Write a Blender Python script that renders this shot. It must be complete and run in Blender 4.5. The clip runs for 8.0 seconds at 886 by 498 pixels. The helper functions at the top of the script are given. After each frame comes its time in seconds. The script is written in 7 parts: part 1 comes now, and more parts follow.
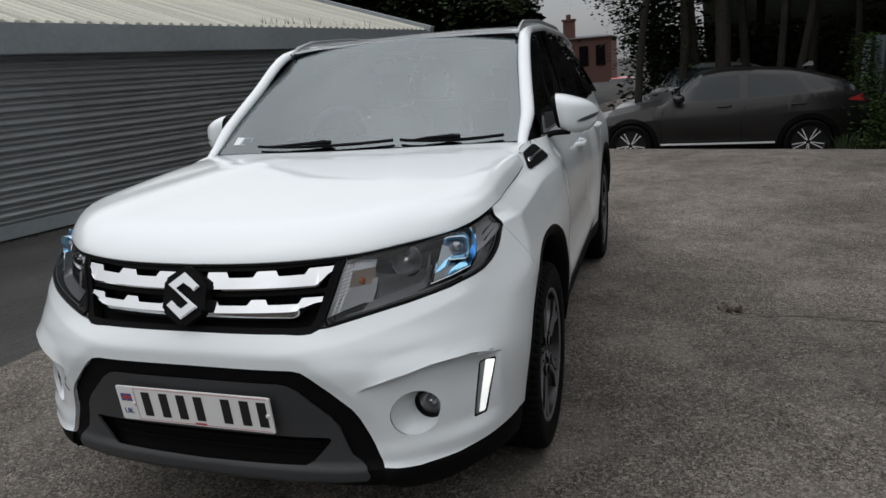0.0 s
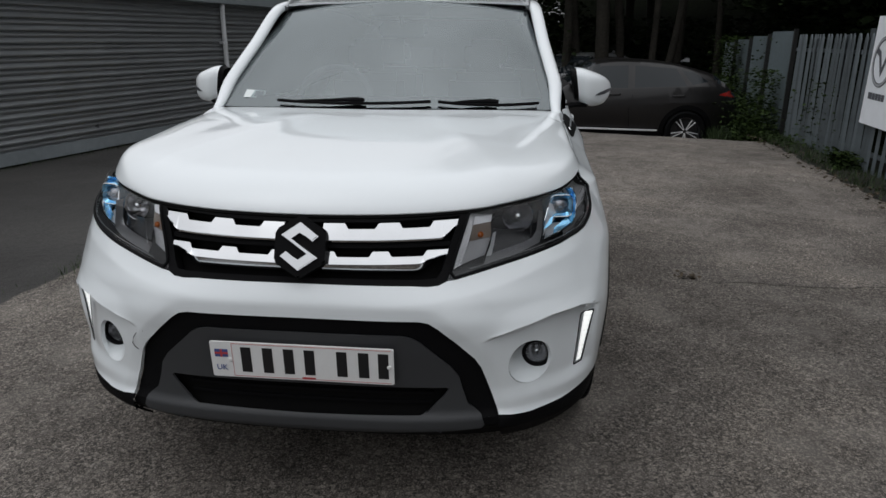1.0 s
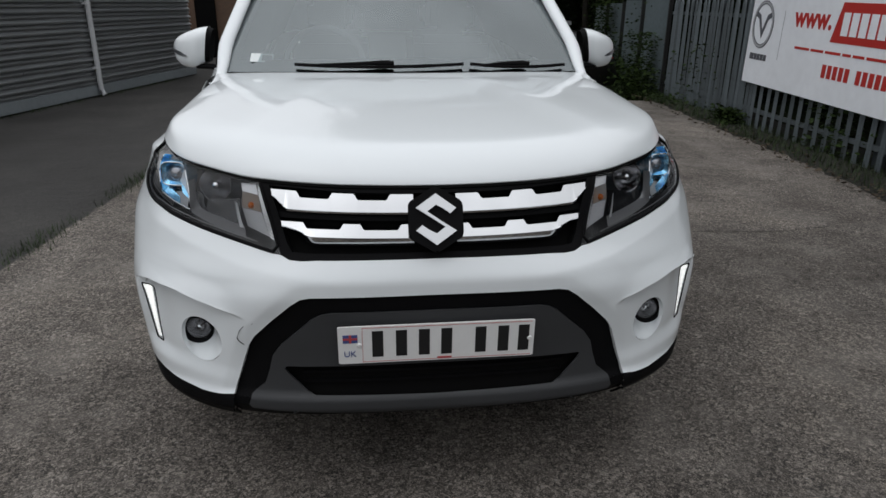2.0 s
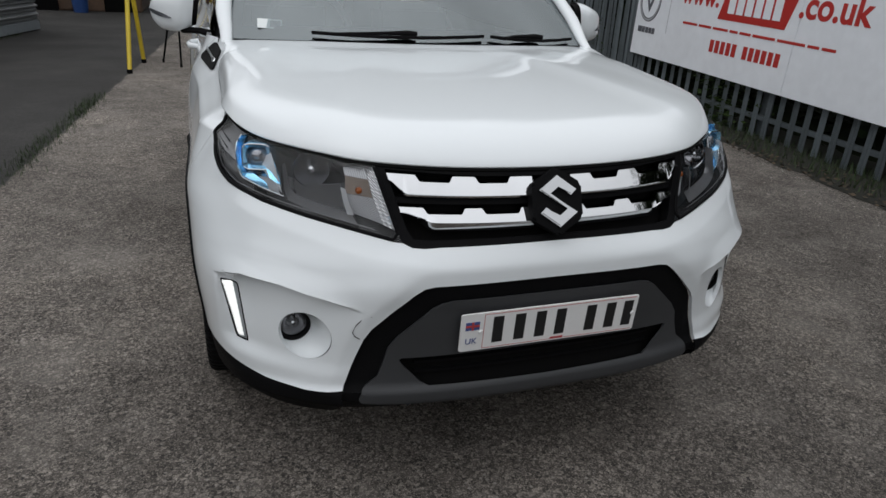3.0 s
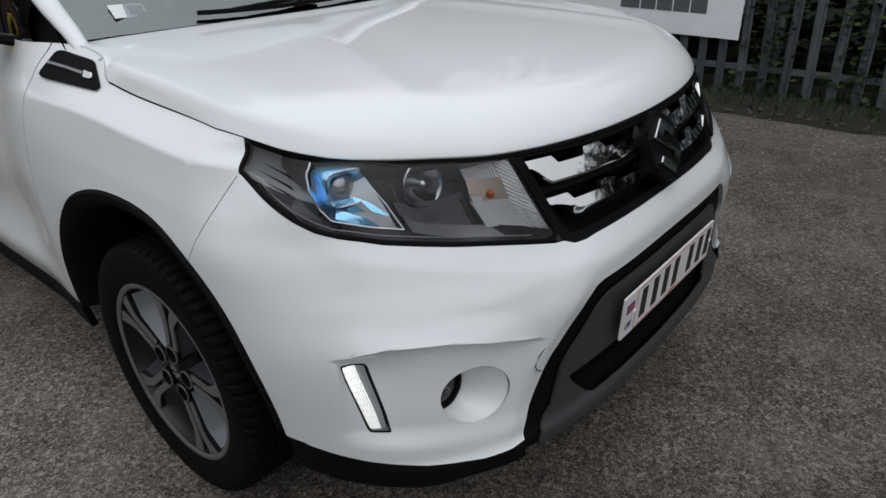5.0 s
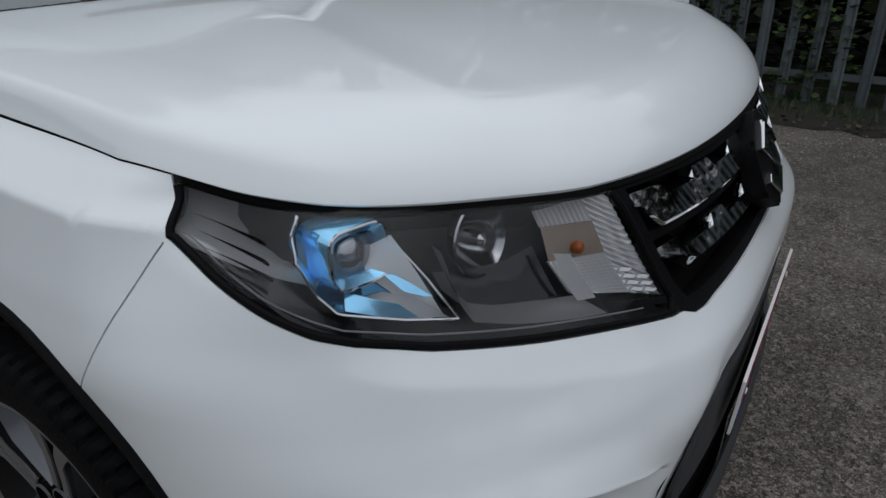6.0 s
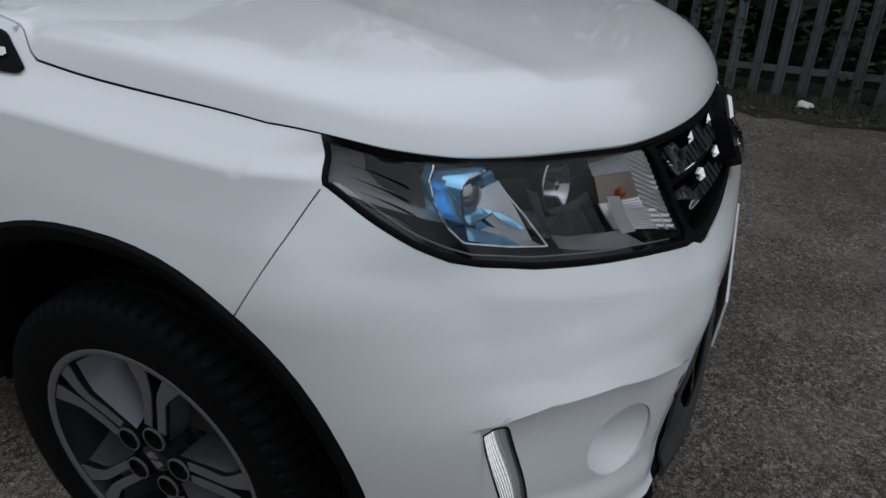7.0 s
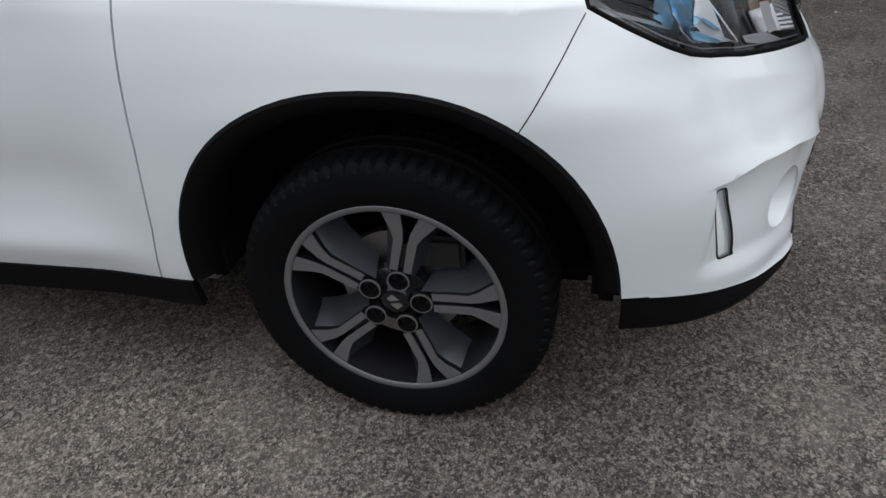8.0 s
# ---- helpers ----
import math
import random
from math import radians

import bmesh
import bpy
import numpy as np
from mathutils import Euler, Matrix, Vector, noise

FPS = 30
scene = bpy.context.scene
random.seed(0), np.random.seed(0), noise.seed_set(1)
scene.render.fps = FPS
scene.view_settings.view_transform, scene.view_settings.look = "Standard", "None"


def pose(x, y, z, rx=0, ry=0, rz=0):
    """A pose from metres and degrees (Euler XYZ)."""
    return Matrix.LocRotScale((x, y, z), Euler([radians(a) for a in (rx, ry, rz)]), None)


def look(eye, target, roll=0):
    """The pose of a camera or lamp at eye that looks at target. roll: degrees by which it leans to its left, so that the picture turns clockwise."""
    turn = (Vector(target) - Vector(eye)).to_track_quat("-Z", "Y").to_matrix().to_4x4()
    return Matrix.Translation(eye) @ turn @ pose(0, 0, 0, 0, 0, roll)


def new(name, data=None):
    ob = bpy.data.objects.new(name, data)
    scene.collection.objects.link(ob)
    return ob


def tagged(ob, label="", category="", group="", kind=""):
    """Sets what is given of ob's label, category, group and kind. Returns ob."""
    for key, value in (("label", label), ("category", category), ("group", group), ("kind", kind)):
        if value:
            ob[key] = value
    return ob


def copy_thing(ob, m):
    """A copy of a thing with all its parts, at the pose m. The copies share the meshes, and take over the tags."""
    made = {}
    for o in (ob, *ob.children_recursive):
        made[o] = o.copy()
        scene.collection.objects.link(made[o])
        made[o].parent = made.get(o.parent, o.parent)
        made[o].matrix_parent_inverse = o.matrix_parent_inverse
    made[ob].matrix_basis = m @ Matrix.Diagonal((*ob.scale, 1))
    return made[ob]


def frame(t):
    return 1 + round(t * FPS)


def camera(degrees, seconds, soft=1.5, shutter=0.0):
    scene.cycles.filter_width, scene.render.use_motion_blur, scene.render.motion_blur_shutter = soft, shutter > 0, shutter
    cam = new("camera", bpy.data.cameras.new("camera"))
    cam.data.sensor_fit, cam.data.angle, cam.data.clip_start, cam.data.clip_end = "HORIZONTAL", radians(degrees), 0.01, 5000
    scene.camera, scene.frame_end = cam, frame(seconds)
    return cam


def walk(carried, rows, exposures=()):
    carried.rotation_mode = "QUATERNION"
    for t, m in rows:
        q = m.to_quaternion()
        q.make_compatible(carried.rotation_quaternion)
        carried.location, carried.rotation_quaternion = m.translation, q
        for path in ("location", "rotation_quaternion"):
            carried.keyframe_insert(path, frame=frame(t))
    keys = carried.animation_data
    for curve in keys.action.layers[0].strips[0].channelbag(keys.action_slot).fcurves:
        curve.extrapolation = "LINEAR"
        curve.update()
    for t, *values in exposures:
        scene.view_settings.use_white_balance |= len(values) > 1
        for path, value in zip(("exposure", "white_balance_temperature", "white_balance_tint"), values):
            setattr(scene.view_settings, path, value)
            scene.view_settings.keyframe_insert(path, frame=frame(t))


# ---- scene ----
from mathutils.bvhtree import BVHTree

cam = camera(67.5, 8.0)
PATH = [
    (0, (1.26, -2.287, 1.396), (0.638, -0.459, 0.877), -4.7),
    (0.2, (1.130, -2.339, 1.398), (0.536, -0.513, 0.841), -3.6),
    (0.3, (1.053, -2.376, 1.380), (0.482, -0.545, 0.813), -2.9),
    (0.5, (0.908, -2.431, 1.38), (0.455, -0.562, 0.831), -1.9),
    (0.7, (0.775, -2.480, 1.379), (0.445, -0.587, 0.826), -1.7),
    (0.8, (0.718, -2.489, 1.385), (0.417, -0.599, 0.803), -1.1),
    (1, (0.565, -2.506, 1.382), (0.363, -0.61, 0.778), 0.1),
    (1.2, (0.417, -2.498, 1.363), (0.298, -0.598, 0.748), 0.6),
    (1.3, (0.333, -2.491, 1.370), (0.261, -0.597, 0.731), -0.3),
    (1.5, (0.185, -2.477, 1.37), (0.18, -0.592, 0.702), 0.9),
    (1.7, (0.042, -2.469, 1.36), (0.11, -0.589, 0.683), 0.6),
    (2.8, (-0.693, -2.303, 1.381), (-0.1, -0.553, 0.616), 3.6),
    (3, (-0.817, -2.252, 1.375), (-0.181, -0.524, 0.595), 3.4),
    (3.2, (-0.935, -2.207, 1.345), (-0.212, -0.502, 0.590), 2.1),
    (3.5, (-1.142, -2.101, 1.365), (-0.246, -0.525, 0.522), 2.4),
    (3.7, (-1.211, -2.022, 1.355), (-0.254, -0.488, 0.500), 1.2),
    (4, (-1.307, -1.877, 1.347), (-0.237, -0.429, 0.475), -0.6),
    (4.2, (-1.352, -1.785, 1.344), (-0.222, -0.402, 0.444), -0.9),
    (4.5, (-1.412, -1.646, 1.341), (-0.224, -0.331, 0.414), -2.0),
    (4.7, (-1.432, -1.551, 1.314), (-0.160, -0.318, 0.384), -2.3),
    (4.8, (-1.435, -1.510, 1.330), (-0.144, -0.308, 0.387), -2.8),
    (5, (-1.438, -1.416, 1.332), (-0.089, -0.238, 0.441), -2.5),
    (5.2, (-1.41, -1.307, 1.329), (-0.045, -0.154, 0.431), -2.5),
    (6.3, (-1.145, -0.904, 1.197), (0.419, -0.026, 0.313), 0.9),
    (6.5, (-1.193, -0.889, 1.21), (0.399, -0.069, 0.32), 3.4),
    (6.7, (-1.287, -0.879, 1.228), (0.321, -0.093, 0.335), 3.4),
    (7, (-1.469, -0.838, 1.253), (0.155, -0.127, 0.325), 0.7),
    (7.2, (-1.591, -0.788, 1.268), (0.064, -0.165, 0.333), -0.5),
    (7.3, (-1.657, -0.752, 1.272), (0.000, -0.140, 0.336), -1.3),
    (7.5, (-1.752, -0.661, 1.254), (-0.108, -0.108, 0.258), -2.1),
    (7.7, (-1.828, -0.553, 1.209), (-0.190, -0.043, 0.183), -3.0),
    (7.8, (-1.855, -0.501, 1.212), (-0.227, -0.035, 0.148), -4.3),
    (8, (-1.922, -0.408, 1.215), (-0.312, 0.031, 0.111), -5.5),
]
walk(cam, [(t, look(eye, target, roll)) for t, eye, target, roll in PATH], [(0, 0.12, 6300, 10), (1, -0.06, 6250, 10), (3.2, 0.0, 6250, 10), (5, -0.04, 6250, 10), (6.3, -0.47, 6000, 10), (7.1, -0.51, 6000, 10), (8, 0.33, 6150, 10)])

# ---- light ----
world = bpy.data.worlds.new("overcast_sky")
scene.world = world
world.use_nodes = True
wn = world.node_tree.nodes
sky = wn.new("ShaderNodeTexSky")
sky.sky_type = "NISHITA"
sky.sun_disc = False
sky.sun_elevation, sky.sun_rotation = radians(63), radians(236)
sky.air_density, sky.dust_density, sky.ozone_density = 1.0, 3.0, 1.0
soft_sky = wn.new("ShaderNodeHueSaturation")
soft_sky.inputs["Saturation"].default_value = 0.25
world.node_tree.links.new(sky.outputs[0], soft_sky.inputs["Color"])
# an even layer of cloud before the sky
cloud = wn.new("ShaderNodeMix")
cloud.data_type = "RGBA"
cloud.inputs["Factor"].default_value = 0.6
world.node_tree.links.new(soft_sky.outputs[0], cloud.inputs[6])
# an overcast sky is brighter overhead than at the horizon
way, parts_of_way, lift = wn.new("ShaderNodeTexCoord"), wn.new("ShaderNodeSeparateXYZ"), wn.new("ShaderNodeMapRange")
lift.inputs["From Min"].default_value, lift.inputs["From Max"].default_value = 0.0, 1.0
lift.inputs["To Min"].default_value, lift.inputs["To Max"].default_value = 3.2, 16.0
grey = wn.new("ShaderNodeCombineColor")
world.node_tree.links.new(way.outputs["Generated"], parts_of_way.inputs[0])
gather = wn.new("ShaderNodeMath")
gather.operation = "POWER"
gather.inputs[1].default_value = 1.35
gather.use_clamp = True
world.node_tree.links.new(parts_of_way.outputs["Z"], gather.inputs[0])
world.node_tree.links.new(gather.outputs[0], lift.inputs["Value"])
# soft uneven cloud
puffs, uneven = wn.new("ShaderNodeTexNoise"), wn.new("ShaderNodeMapRange")
puffs.inputs["Scale"].default_value, puffs.inputs["Detail"].default_value = 3.5, 7
uneven.inputs["From Min"].default_value, uneven.inputs["From Max"].default_value = 0.3, 0.7
uneven.inputs["To Min"].default_value, uneven.inputs["To Max"].default_value = 0.82, 1.18
both_of_sky = wn.new("ShaderNodeMath")
both_of_sky.operation = "MULTIPLY"
world.node_tree.links.new(way.outputs["Generated"], puffs.inputs["Vector"])
world.node_tree.links.new(puffs.outputs["Fac"], uneven.inputs["Value"])
world.node_tree.links.new(uneven.outputs[0], both_of_sky.inputs[0])
world.node_tree.links.new(lift.outputs[0], both_of_sky.inputs[1])
for k in range(3):
    world.node_tree.links.new(both_of_sky.outputs[0], grey.inputs[k])
world.node_tree.links.new(grey.outputs[0], cloud.inputs[7])
world.node_tree.links.new(cloud.outputs[2], wn["Background"].inputs["Color"])
wn["Background"].inputs["Strength"].default_value = 0.10

sun_data = bpy.data.lights.new("sun", "SUN")
sun_data.energy, sun_data.angle, sun_data.color = 0.72, radians(170), (1.0, 0.97, 0.93)
sun = new("sun", sun_data)
# the brightest part of the cloud stands over the yard
sun.matrix_world = look((-3.8, -2.6, 9.0), (0, 0, 0))


# ---- materials ----
def nodes_of(name):
    m = bpy.data.materials.new(name)
    m.use_nodes = True
    return m, m.node_tree.nodes, m.node_tree.links, m.node_tree.nodes["Principled BSDF"]


def surface(name, color, rough=0.5, metal=0.0, vary=0.0, scale=3.0, fine=60.0, bump=0.0, coat=0.0, spec=0.5, random_by=""):
    """A plain material with variation at two scales and a fine relief."""
    m, n, l, b = nodes_of(name)
    b.inputs["Base Color"].default_value = (*color, 1)
    b.inputs["Roughness"].default_value = rough
    b.inputs["Metallic"].default_value = metal
    b.inputs["Coat Weight"].default_value = coat
    b.inputs["Coat Roughness"].default_value = 0.05
    b.inputs["Specular IOR Level"].default_value = spec
    if vary or bump:
        place = n.new("ShaderNodeTexCoord")
        large, small = n.new("ShaderNodeTexNoise"), n.new("ShaderNodeTexNoise")
        large.inputs["Scale"].default_value, large.inputs["Detail"].default_value = scale, 6
        small.inputs["Scale"].default_value, small.inputs["Detail"].default_value = fine, 4
        for t in (large, small):
            l.new(place.outputs["Object"], t.inputs["Vector"])
        both = n.new("ShaderNodeMath")
        both.operation = "ADD"
        l.new(large.outputs["Fac"], both.inputs[0])
        l.new(small.outputs["Fac"], both.inputs[1])
        last = both.outputs[0]
        if random_by:
            info = n.new("ShaderNodeObjectInfo") if random_by == "object" else n.new("ShaderNodeNewGeometry")
            more = n.new("ShaderNodeMath")
            more.operation = "ADD"
            l.new(last, more.inputs[0])
            l.new(info.outputs["Random" if random_by == "object" else "Random Per Island"], more.inputs[1])
            half = n.new("ShaderNodeMath")
            half.operation = "MULTIPLY"
            half.inputs[1].default_value = 0.67
            l.new(more.outputs[0], half.inputs[0])
            last = half.outputs[0]
        span = n.new("ShaderNodeMapRange")
        span.inputs["From Min"].default_value, span.inputs["From Max"].default_value = 0.6, 1.4
        span.inputs["To Min"].default_value, span.inputs["To Max"].default_value = 1 - vary, 1 + vary
        l.new(last, span.inputs["Value"])
        tint = n.new("ShaderNodeMix")
        tint.data_type, tint.blend_type = "RGBA", "MULTIPLY"
        tint.inputs["Factor"].default_value = 1.0
        tint.inputs[6].default_value = (*color, 1)
        l.new(span.outputs[0], tint.inputs[7])
        l.new(tint.outputs[2], b.inputs["Base Color"])
        rr = n.new("ShaderNodeMapRange")
        rr.inputs["From Min"].default_value, rr.inputs["From Max"].default_value = 0.6, 1.4
        rr.inputs["To Min"].default_value, rr.inputs["To Max"].default_value = max(0.02, rough * 0.8), min(1, rough * 1.2)
        l.new(both.outputs[0], rr.inputs["Value"])
        l.new(rr.outputs[0], b.inputs["Roughness"])
        if bump:
            bp = n.new("ShaderNodeBump")
            bp.inputs["Strength"].default_value, bp.inputs["Distance"].default_value = bump, 0.004
            l.new(small.outputs["Fac"], bp.inputs["Height"])
            l.new(bp.outputs[0], b.inputs["Normal"])
    return m


def glass(name, tint, gloss_rough=0.01, ior=1.5, shine=(0.9, 0.9, 0.9)):
    """A thin pane: see-through, with a Fresnel gloss on it."""
    m = bpy.data.materials.new(name)
    m.use_nodes = True
    n, l = m.node_tree.nodes, m.node_tree.links
    n.clear()
    out, mix = n.new("ShaderNodeOutputMaterial"), n.new("ShaderNodeMixShader")
    clear, gloss, fres = n.new("ShaderNodeBsdfTransparent"), n.new("ShaderNodeBsdfGlossy"), n.new("ShaderNodeFresnel")
    clear.inputs["Color"].default_value = (*tint, 1)
    gloss.inputs["Roughness"].default_value = gloss_rough
    gloss.inputs["Color"].default_value = (*shine, 1)
    fres.inputs["IOR"].default_value = ior
    l.new(fres.outputs[0], mix.inputs[0])
    l.new(clear.outputs[0], mix.inputs[1])
    l.new(gloss.outputs[0], mix.inputs[2])
    l.new(mix.outputs[0], out.inputs["Surface"])
    return m


def glow(name, color, strength):
    m, n, l, b = nodes_of(name)
    b.inputs["Base Color"].default_value = (*color, 1)
    b.inputs["Emission Color"].default_value = (*color, 1)
    b.inputs["Emission Strength"].default_value = strength
    b.inputs["Roughness"].default_value = 0.2
    return m


def ground_material():
    """Worn concrete with exposed stones; dark tarmac beyond the slab's edge."""
    m, n, l, b = nodes_of("yard_ground")
    place = n.new("ShaderNodeTexCoord")

    def noise_tex(scale, detail=5.0, rough=0.6):
        t = n.new("ShaderNodeTexNoise")
        t.inputs["Scale"].default_value, t.inputs["Detail"].default_value, t.inputs["Roughness"].default_value = scale, detail, rough
        l.new(place.outputs["Object"], t.inputs["Vector"])
        return t.outputs["Fac"]

    def ramp(src, stops):
        r = n.new("ShaderNodeValToRGB")
        r.color_ramp.elements[0].position, r.color_ramp.elements[0].color = stops[0][0], (*stops[0][1], 1)
        r.color_ramp.elements[1].position, r.color_ramp.elements[1].color = stops[-1][0], (*stops[-1][1], 1)
        for pos, col in stops[1:-1]:
            r.color_ramp.elements.new(pos).color = (*col, 1)
        l.new(src, r.inputs[0])
        return r.outputs[0]

    def mixed(kind, fac, a, c):
        x = n.new("ShaderNodeMix")
        x.data_type, x.blend_type = "RGBA", kind
        for sock, v in ((x.inputs["Factor"], fac), (x.inputs[6], a), (x.inputs[7], c)):
            if isinstance(v, (int, float)):
                sock.default_value = v
            elif isinstance(v, tuple):
                sock.default_value = (*v, 1)
            else:
                l.new(v, sock)
        return x.outputs[2]

    stones = n.new("ShaderNodeTexVoronoi")
    stones.inputs["Scale"].default_value = 90.0
    l.new(place.outputs["Object"], stones.inputs["Vector"])
    grit = n.new("ShaderNodeTexVoronoi")
    grit.inputs["Scale"].default_value = 250.0
    l.new(place.outputs["Object"], grit.inputs["Vector"])
    sep = n.new("ShaderNodeSeparateColor")
    l.new(stones.outputs["Color"], sep.inputs[0])
    sep2 = n.new("ShaderNodeSeparateColor")
    l.new(grit.outputs["Color"], sep2.inputs[0])
    stone_col = ramp(sep.outputs[0], [(0.0, (0.022, 0.021, 0.020)), (0.40, (0.090, 0.082, 0.073)), (0.80, (0.160, 0.147, 0.133)), (1.0, (0.36, 0.332, 0.30))])
    grit_col = ramp(sep2.outputs[0], [(0.0, (0.012, 0.0115, 0.011)), (0.6, (0.092, 0.084, 0.075)), (1.0, (0.46, 0.425, 0.385))])
    fine = mixed("MIX", 0.48, stone_col, grit_col)
    # single pale and dark chips among the grit
    chips = n.new("ShaderNodeTexVoronoi")
    chips.inputs["Scale"].default_value = 62.0
    l.new(place.outputs["Object"], chips.inputs["Vector"])
    chip_sep = n.new("ShaderNodeSeparateColor")
    l.new(chips.outputs["Color"], chip_sep.inputs[0])
    near_chip = ramp(chips.outputs["Distance"], [(0.26, (1, 1, 1)), (0.36, (0, 0, 0))])
    for picked, tone in ((ramp(chip_sep.outputs[0], [(0.08, (1, 1, 1)), (0.09, (0, 0, 0))]), (0.27, 0.258, 0.242)), (ramp(chip_sep.outputs[0], [(0.84, (0, 0, 0)), (0.85, (1, 1, 1))]), (0.034, 0.033, 0.032))):
        fine = mixed("MIX", mixed("MULTIPLY", 1.0, near_chip, picked), fine, tone)
    stains = ramp(noise_tex(0.9, 7), [(0.3, (0.78, 0.76, 0.74)), (0.5, (1.12, 1.11, 1.10)), (0.72, (1.62, 1.59, 1.54))])
    patches = ramp(noise_tex(4.5, 7, 0.7), [(0.3, (0.70, 0.69, 0.68)), (0.65, (1.22, 1.22, 1.22))])
    conc = mixed("MULTIPLY", 1.0, mixed("MULTIPLY", 1.0, fine, stains), patches)
    # pale scuffed laitance and dark oily streaks
    pale_mask = ramp(noise_tex(1.7, 8, 0.7), [(0.50, (0, 0, 0)), (0.70, (1, 1, 1))])
    pale_fac = n.new("ShaderNodeMath")
    pale_fac.operation = "MULTIPLY"
    pale_fac.inputs[1].default_value = 0.55
    l.new(pale_mask, pale_fac.inputs[0])
    conc = mixed("MIX", pale_fac.outputs[0], conc, (0.285, 0.265, 0.242))
    # light is put into the slab's colour: darker at its front, paler towards the back
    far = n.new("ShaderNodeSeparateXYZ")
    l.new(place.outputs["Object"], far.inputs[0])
    back_tone = n.new("ShaderNodeMath")
    back_tone.operation = "MULTIPLY_ADD"
    back_tone.inputs[1].default_value = 5.0
    l.new(noise_tex(0.35, 4), back_tone.inputs[0])
    l.new(far.outputs["Y"], back_tone.inputs[2])
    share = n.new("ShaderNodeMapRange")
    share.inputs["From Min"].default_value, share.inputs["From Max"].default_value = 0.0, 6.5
    l.new(back_tone.outputs[0], share.inputs["Value"])
    # sideways light is put into the colour too: paler by the shed, darker by the fence
    drift = n.new("ShaderNodeMath")
    drift.operation = "MULTIPLY_ADD"
    drift.inputs[1].default_value = 1.6
    l.new(noise_tex(0.8, 4), drift.inputs[0])
    l.new(far.outputs["X"], drift.inputs[2])
    across = n.new("ShaderNodeMapRange")
    across.inputs["From Min"].default_value, across.inputs["From Max"].default_value = -1.0, 2.0
    l.new(drift.outputs[0], across.inputs["Value"])
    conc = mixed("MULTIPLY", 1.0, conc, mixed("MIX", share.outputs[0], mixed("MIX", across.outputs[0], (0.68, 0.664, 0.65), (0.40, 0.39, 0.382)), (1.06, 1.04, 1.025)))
    tar = mixed("MULTIPLY", 1.0, ramp(sep2.outputs[1], [(0.0, (0.018, 0.018, 0.018)), (1.0, (0.058, 0.056, 0.053))]), stains)
    # the slab's edge runs along a slanting line
    xyz = n.new("ShaderNodeSeparateXYZ")
    l.new(place.outputs["Object"], xyz.inputs[0])
    slope = n.new("ShaderNodeMath")
    slope.operation = "MULTIPLY_ADD"
    slope.inputs[1].default_value, slope.inputs[2].default_value = -0.0835, 2.235
    l.new(xyz.outputs["Y"], slope.inputs[0])
    side = n.new("ShaderNodeMath")
    side.operation = "ADD"
    l.new(xyz.outputs["X"], side.inputs[0])
    l.new(slope.outputs[0], side.inputs[1])
    wob = n.new("ShaderNodeMath")
    wob.operation = "MULTIPLY_ADD"
    wob.inputs[1].default_value = 0.10
    l.new(noise_tex(5.0, 5), wob.inputs[0])
    l.new(side.outputs[0], wob.inputs[2])
    edge = n.new("ShaderNodeMapRange")
    edge.inputs["From Min"].default_value, edge.inputs["From Max"].default_value = 0.035, 0.065
    l.new(wob.outputs[0], edge.inputs["Value"])
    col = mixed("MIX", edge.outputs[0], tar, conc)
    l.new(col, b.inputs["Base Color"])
    b.inputs["Roughness"].default_value = 0.85
    b.inputs["Specular IOR Level"].default_value = 0.3
    b1 = n.new("ShaderNodeBump")
    b1.inputs["Strength"].default_value, b1.inputs["Distance"].default_value = 0.7, 0.004
    l.new(sep.outputs[0], b1.inputs["Height"])
    b2 = n.new("ShaderNodeBump")
    b2.inputs["Strength"].default_value, b2.inputs["Distance"].default_value = 0.5, 0.02
    l.new(noise_tex(14.0, 8), b2.inputs["Height"])
    l.new(b1.outputs[0], b2.inputs["Normal"])
    l.new(b2.outputs[0], b.inputs["Normal"])
    return m


WHITE = surface("white_paint", (0.78, 0.815, 0.83), 0.42, coat=1.0, spec=0.3)
BLACK_TRIM = surface("black_textured_plastic", (0.005, 0.005, 0.0055), 0.62, vary=0.12, scale=6, fine=300, bump=0.2, spec=0.07)
BLACK_GLOSS = surface("black_gloss_plastic", (0.008, 0.008, 0.009), 0.12, spec=0.5)
DEEP_BLACK = surface("black_recess", (0.004, 0.004, 0.004), 0.9, spec=0.1)
GREY_PLASTIC = surface("grey_textured_plastic", (0.040, 0.0415, 0.044), 0.5, vary=0.08, scale=4, fine=400, bump=0.2, spec=0.4)
CHROME = surface("chrome", (0.66, 0.67, 0.68), 0.05, 1.0)
BLUE_CHROME = surface("blue_tinted_chrome", (0.34, 0.70, 1.0), 0.14, 0.75)
# darker copy of the blue chrome, with the bowl's dark reflections put into it
BLUE_DEEP = surface("deep_blue_chrome", (0.05, 0.17, 0.30), 0.10, 0.9)
PRISM = surface("prismatic_reflector", (0.80, 0.80, 0.81), 0.12, 0.40)
LAMP_SILVER = surface("lamp_silver", (0.80, 0.81, 0.82), 0.25, 0.25)
BALL = surface("dark_glass_ball", (0.34, 0.34, 0.36), 0.06, 0.8)
POCKET = surface("grey_metallic_pocket", (0.085, 0.090, 0.100), 0.28, 0.6)
FROSTED = surface("frosted_plastic", (0.58, 0.60, 0.61), 0.35)
FOG_GREY = surface("fog_reflector", (0.36, 0.36, 0.37), 0.2, 0.8)
SATIN = surface("satin_reflector", (0.55, 0.56, 0.57), 0.28, 1.0)
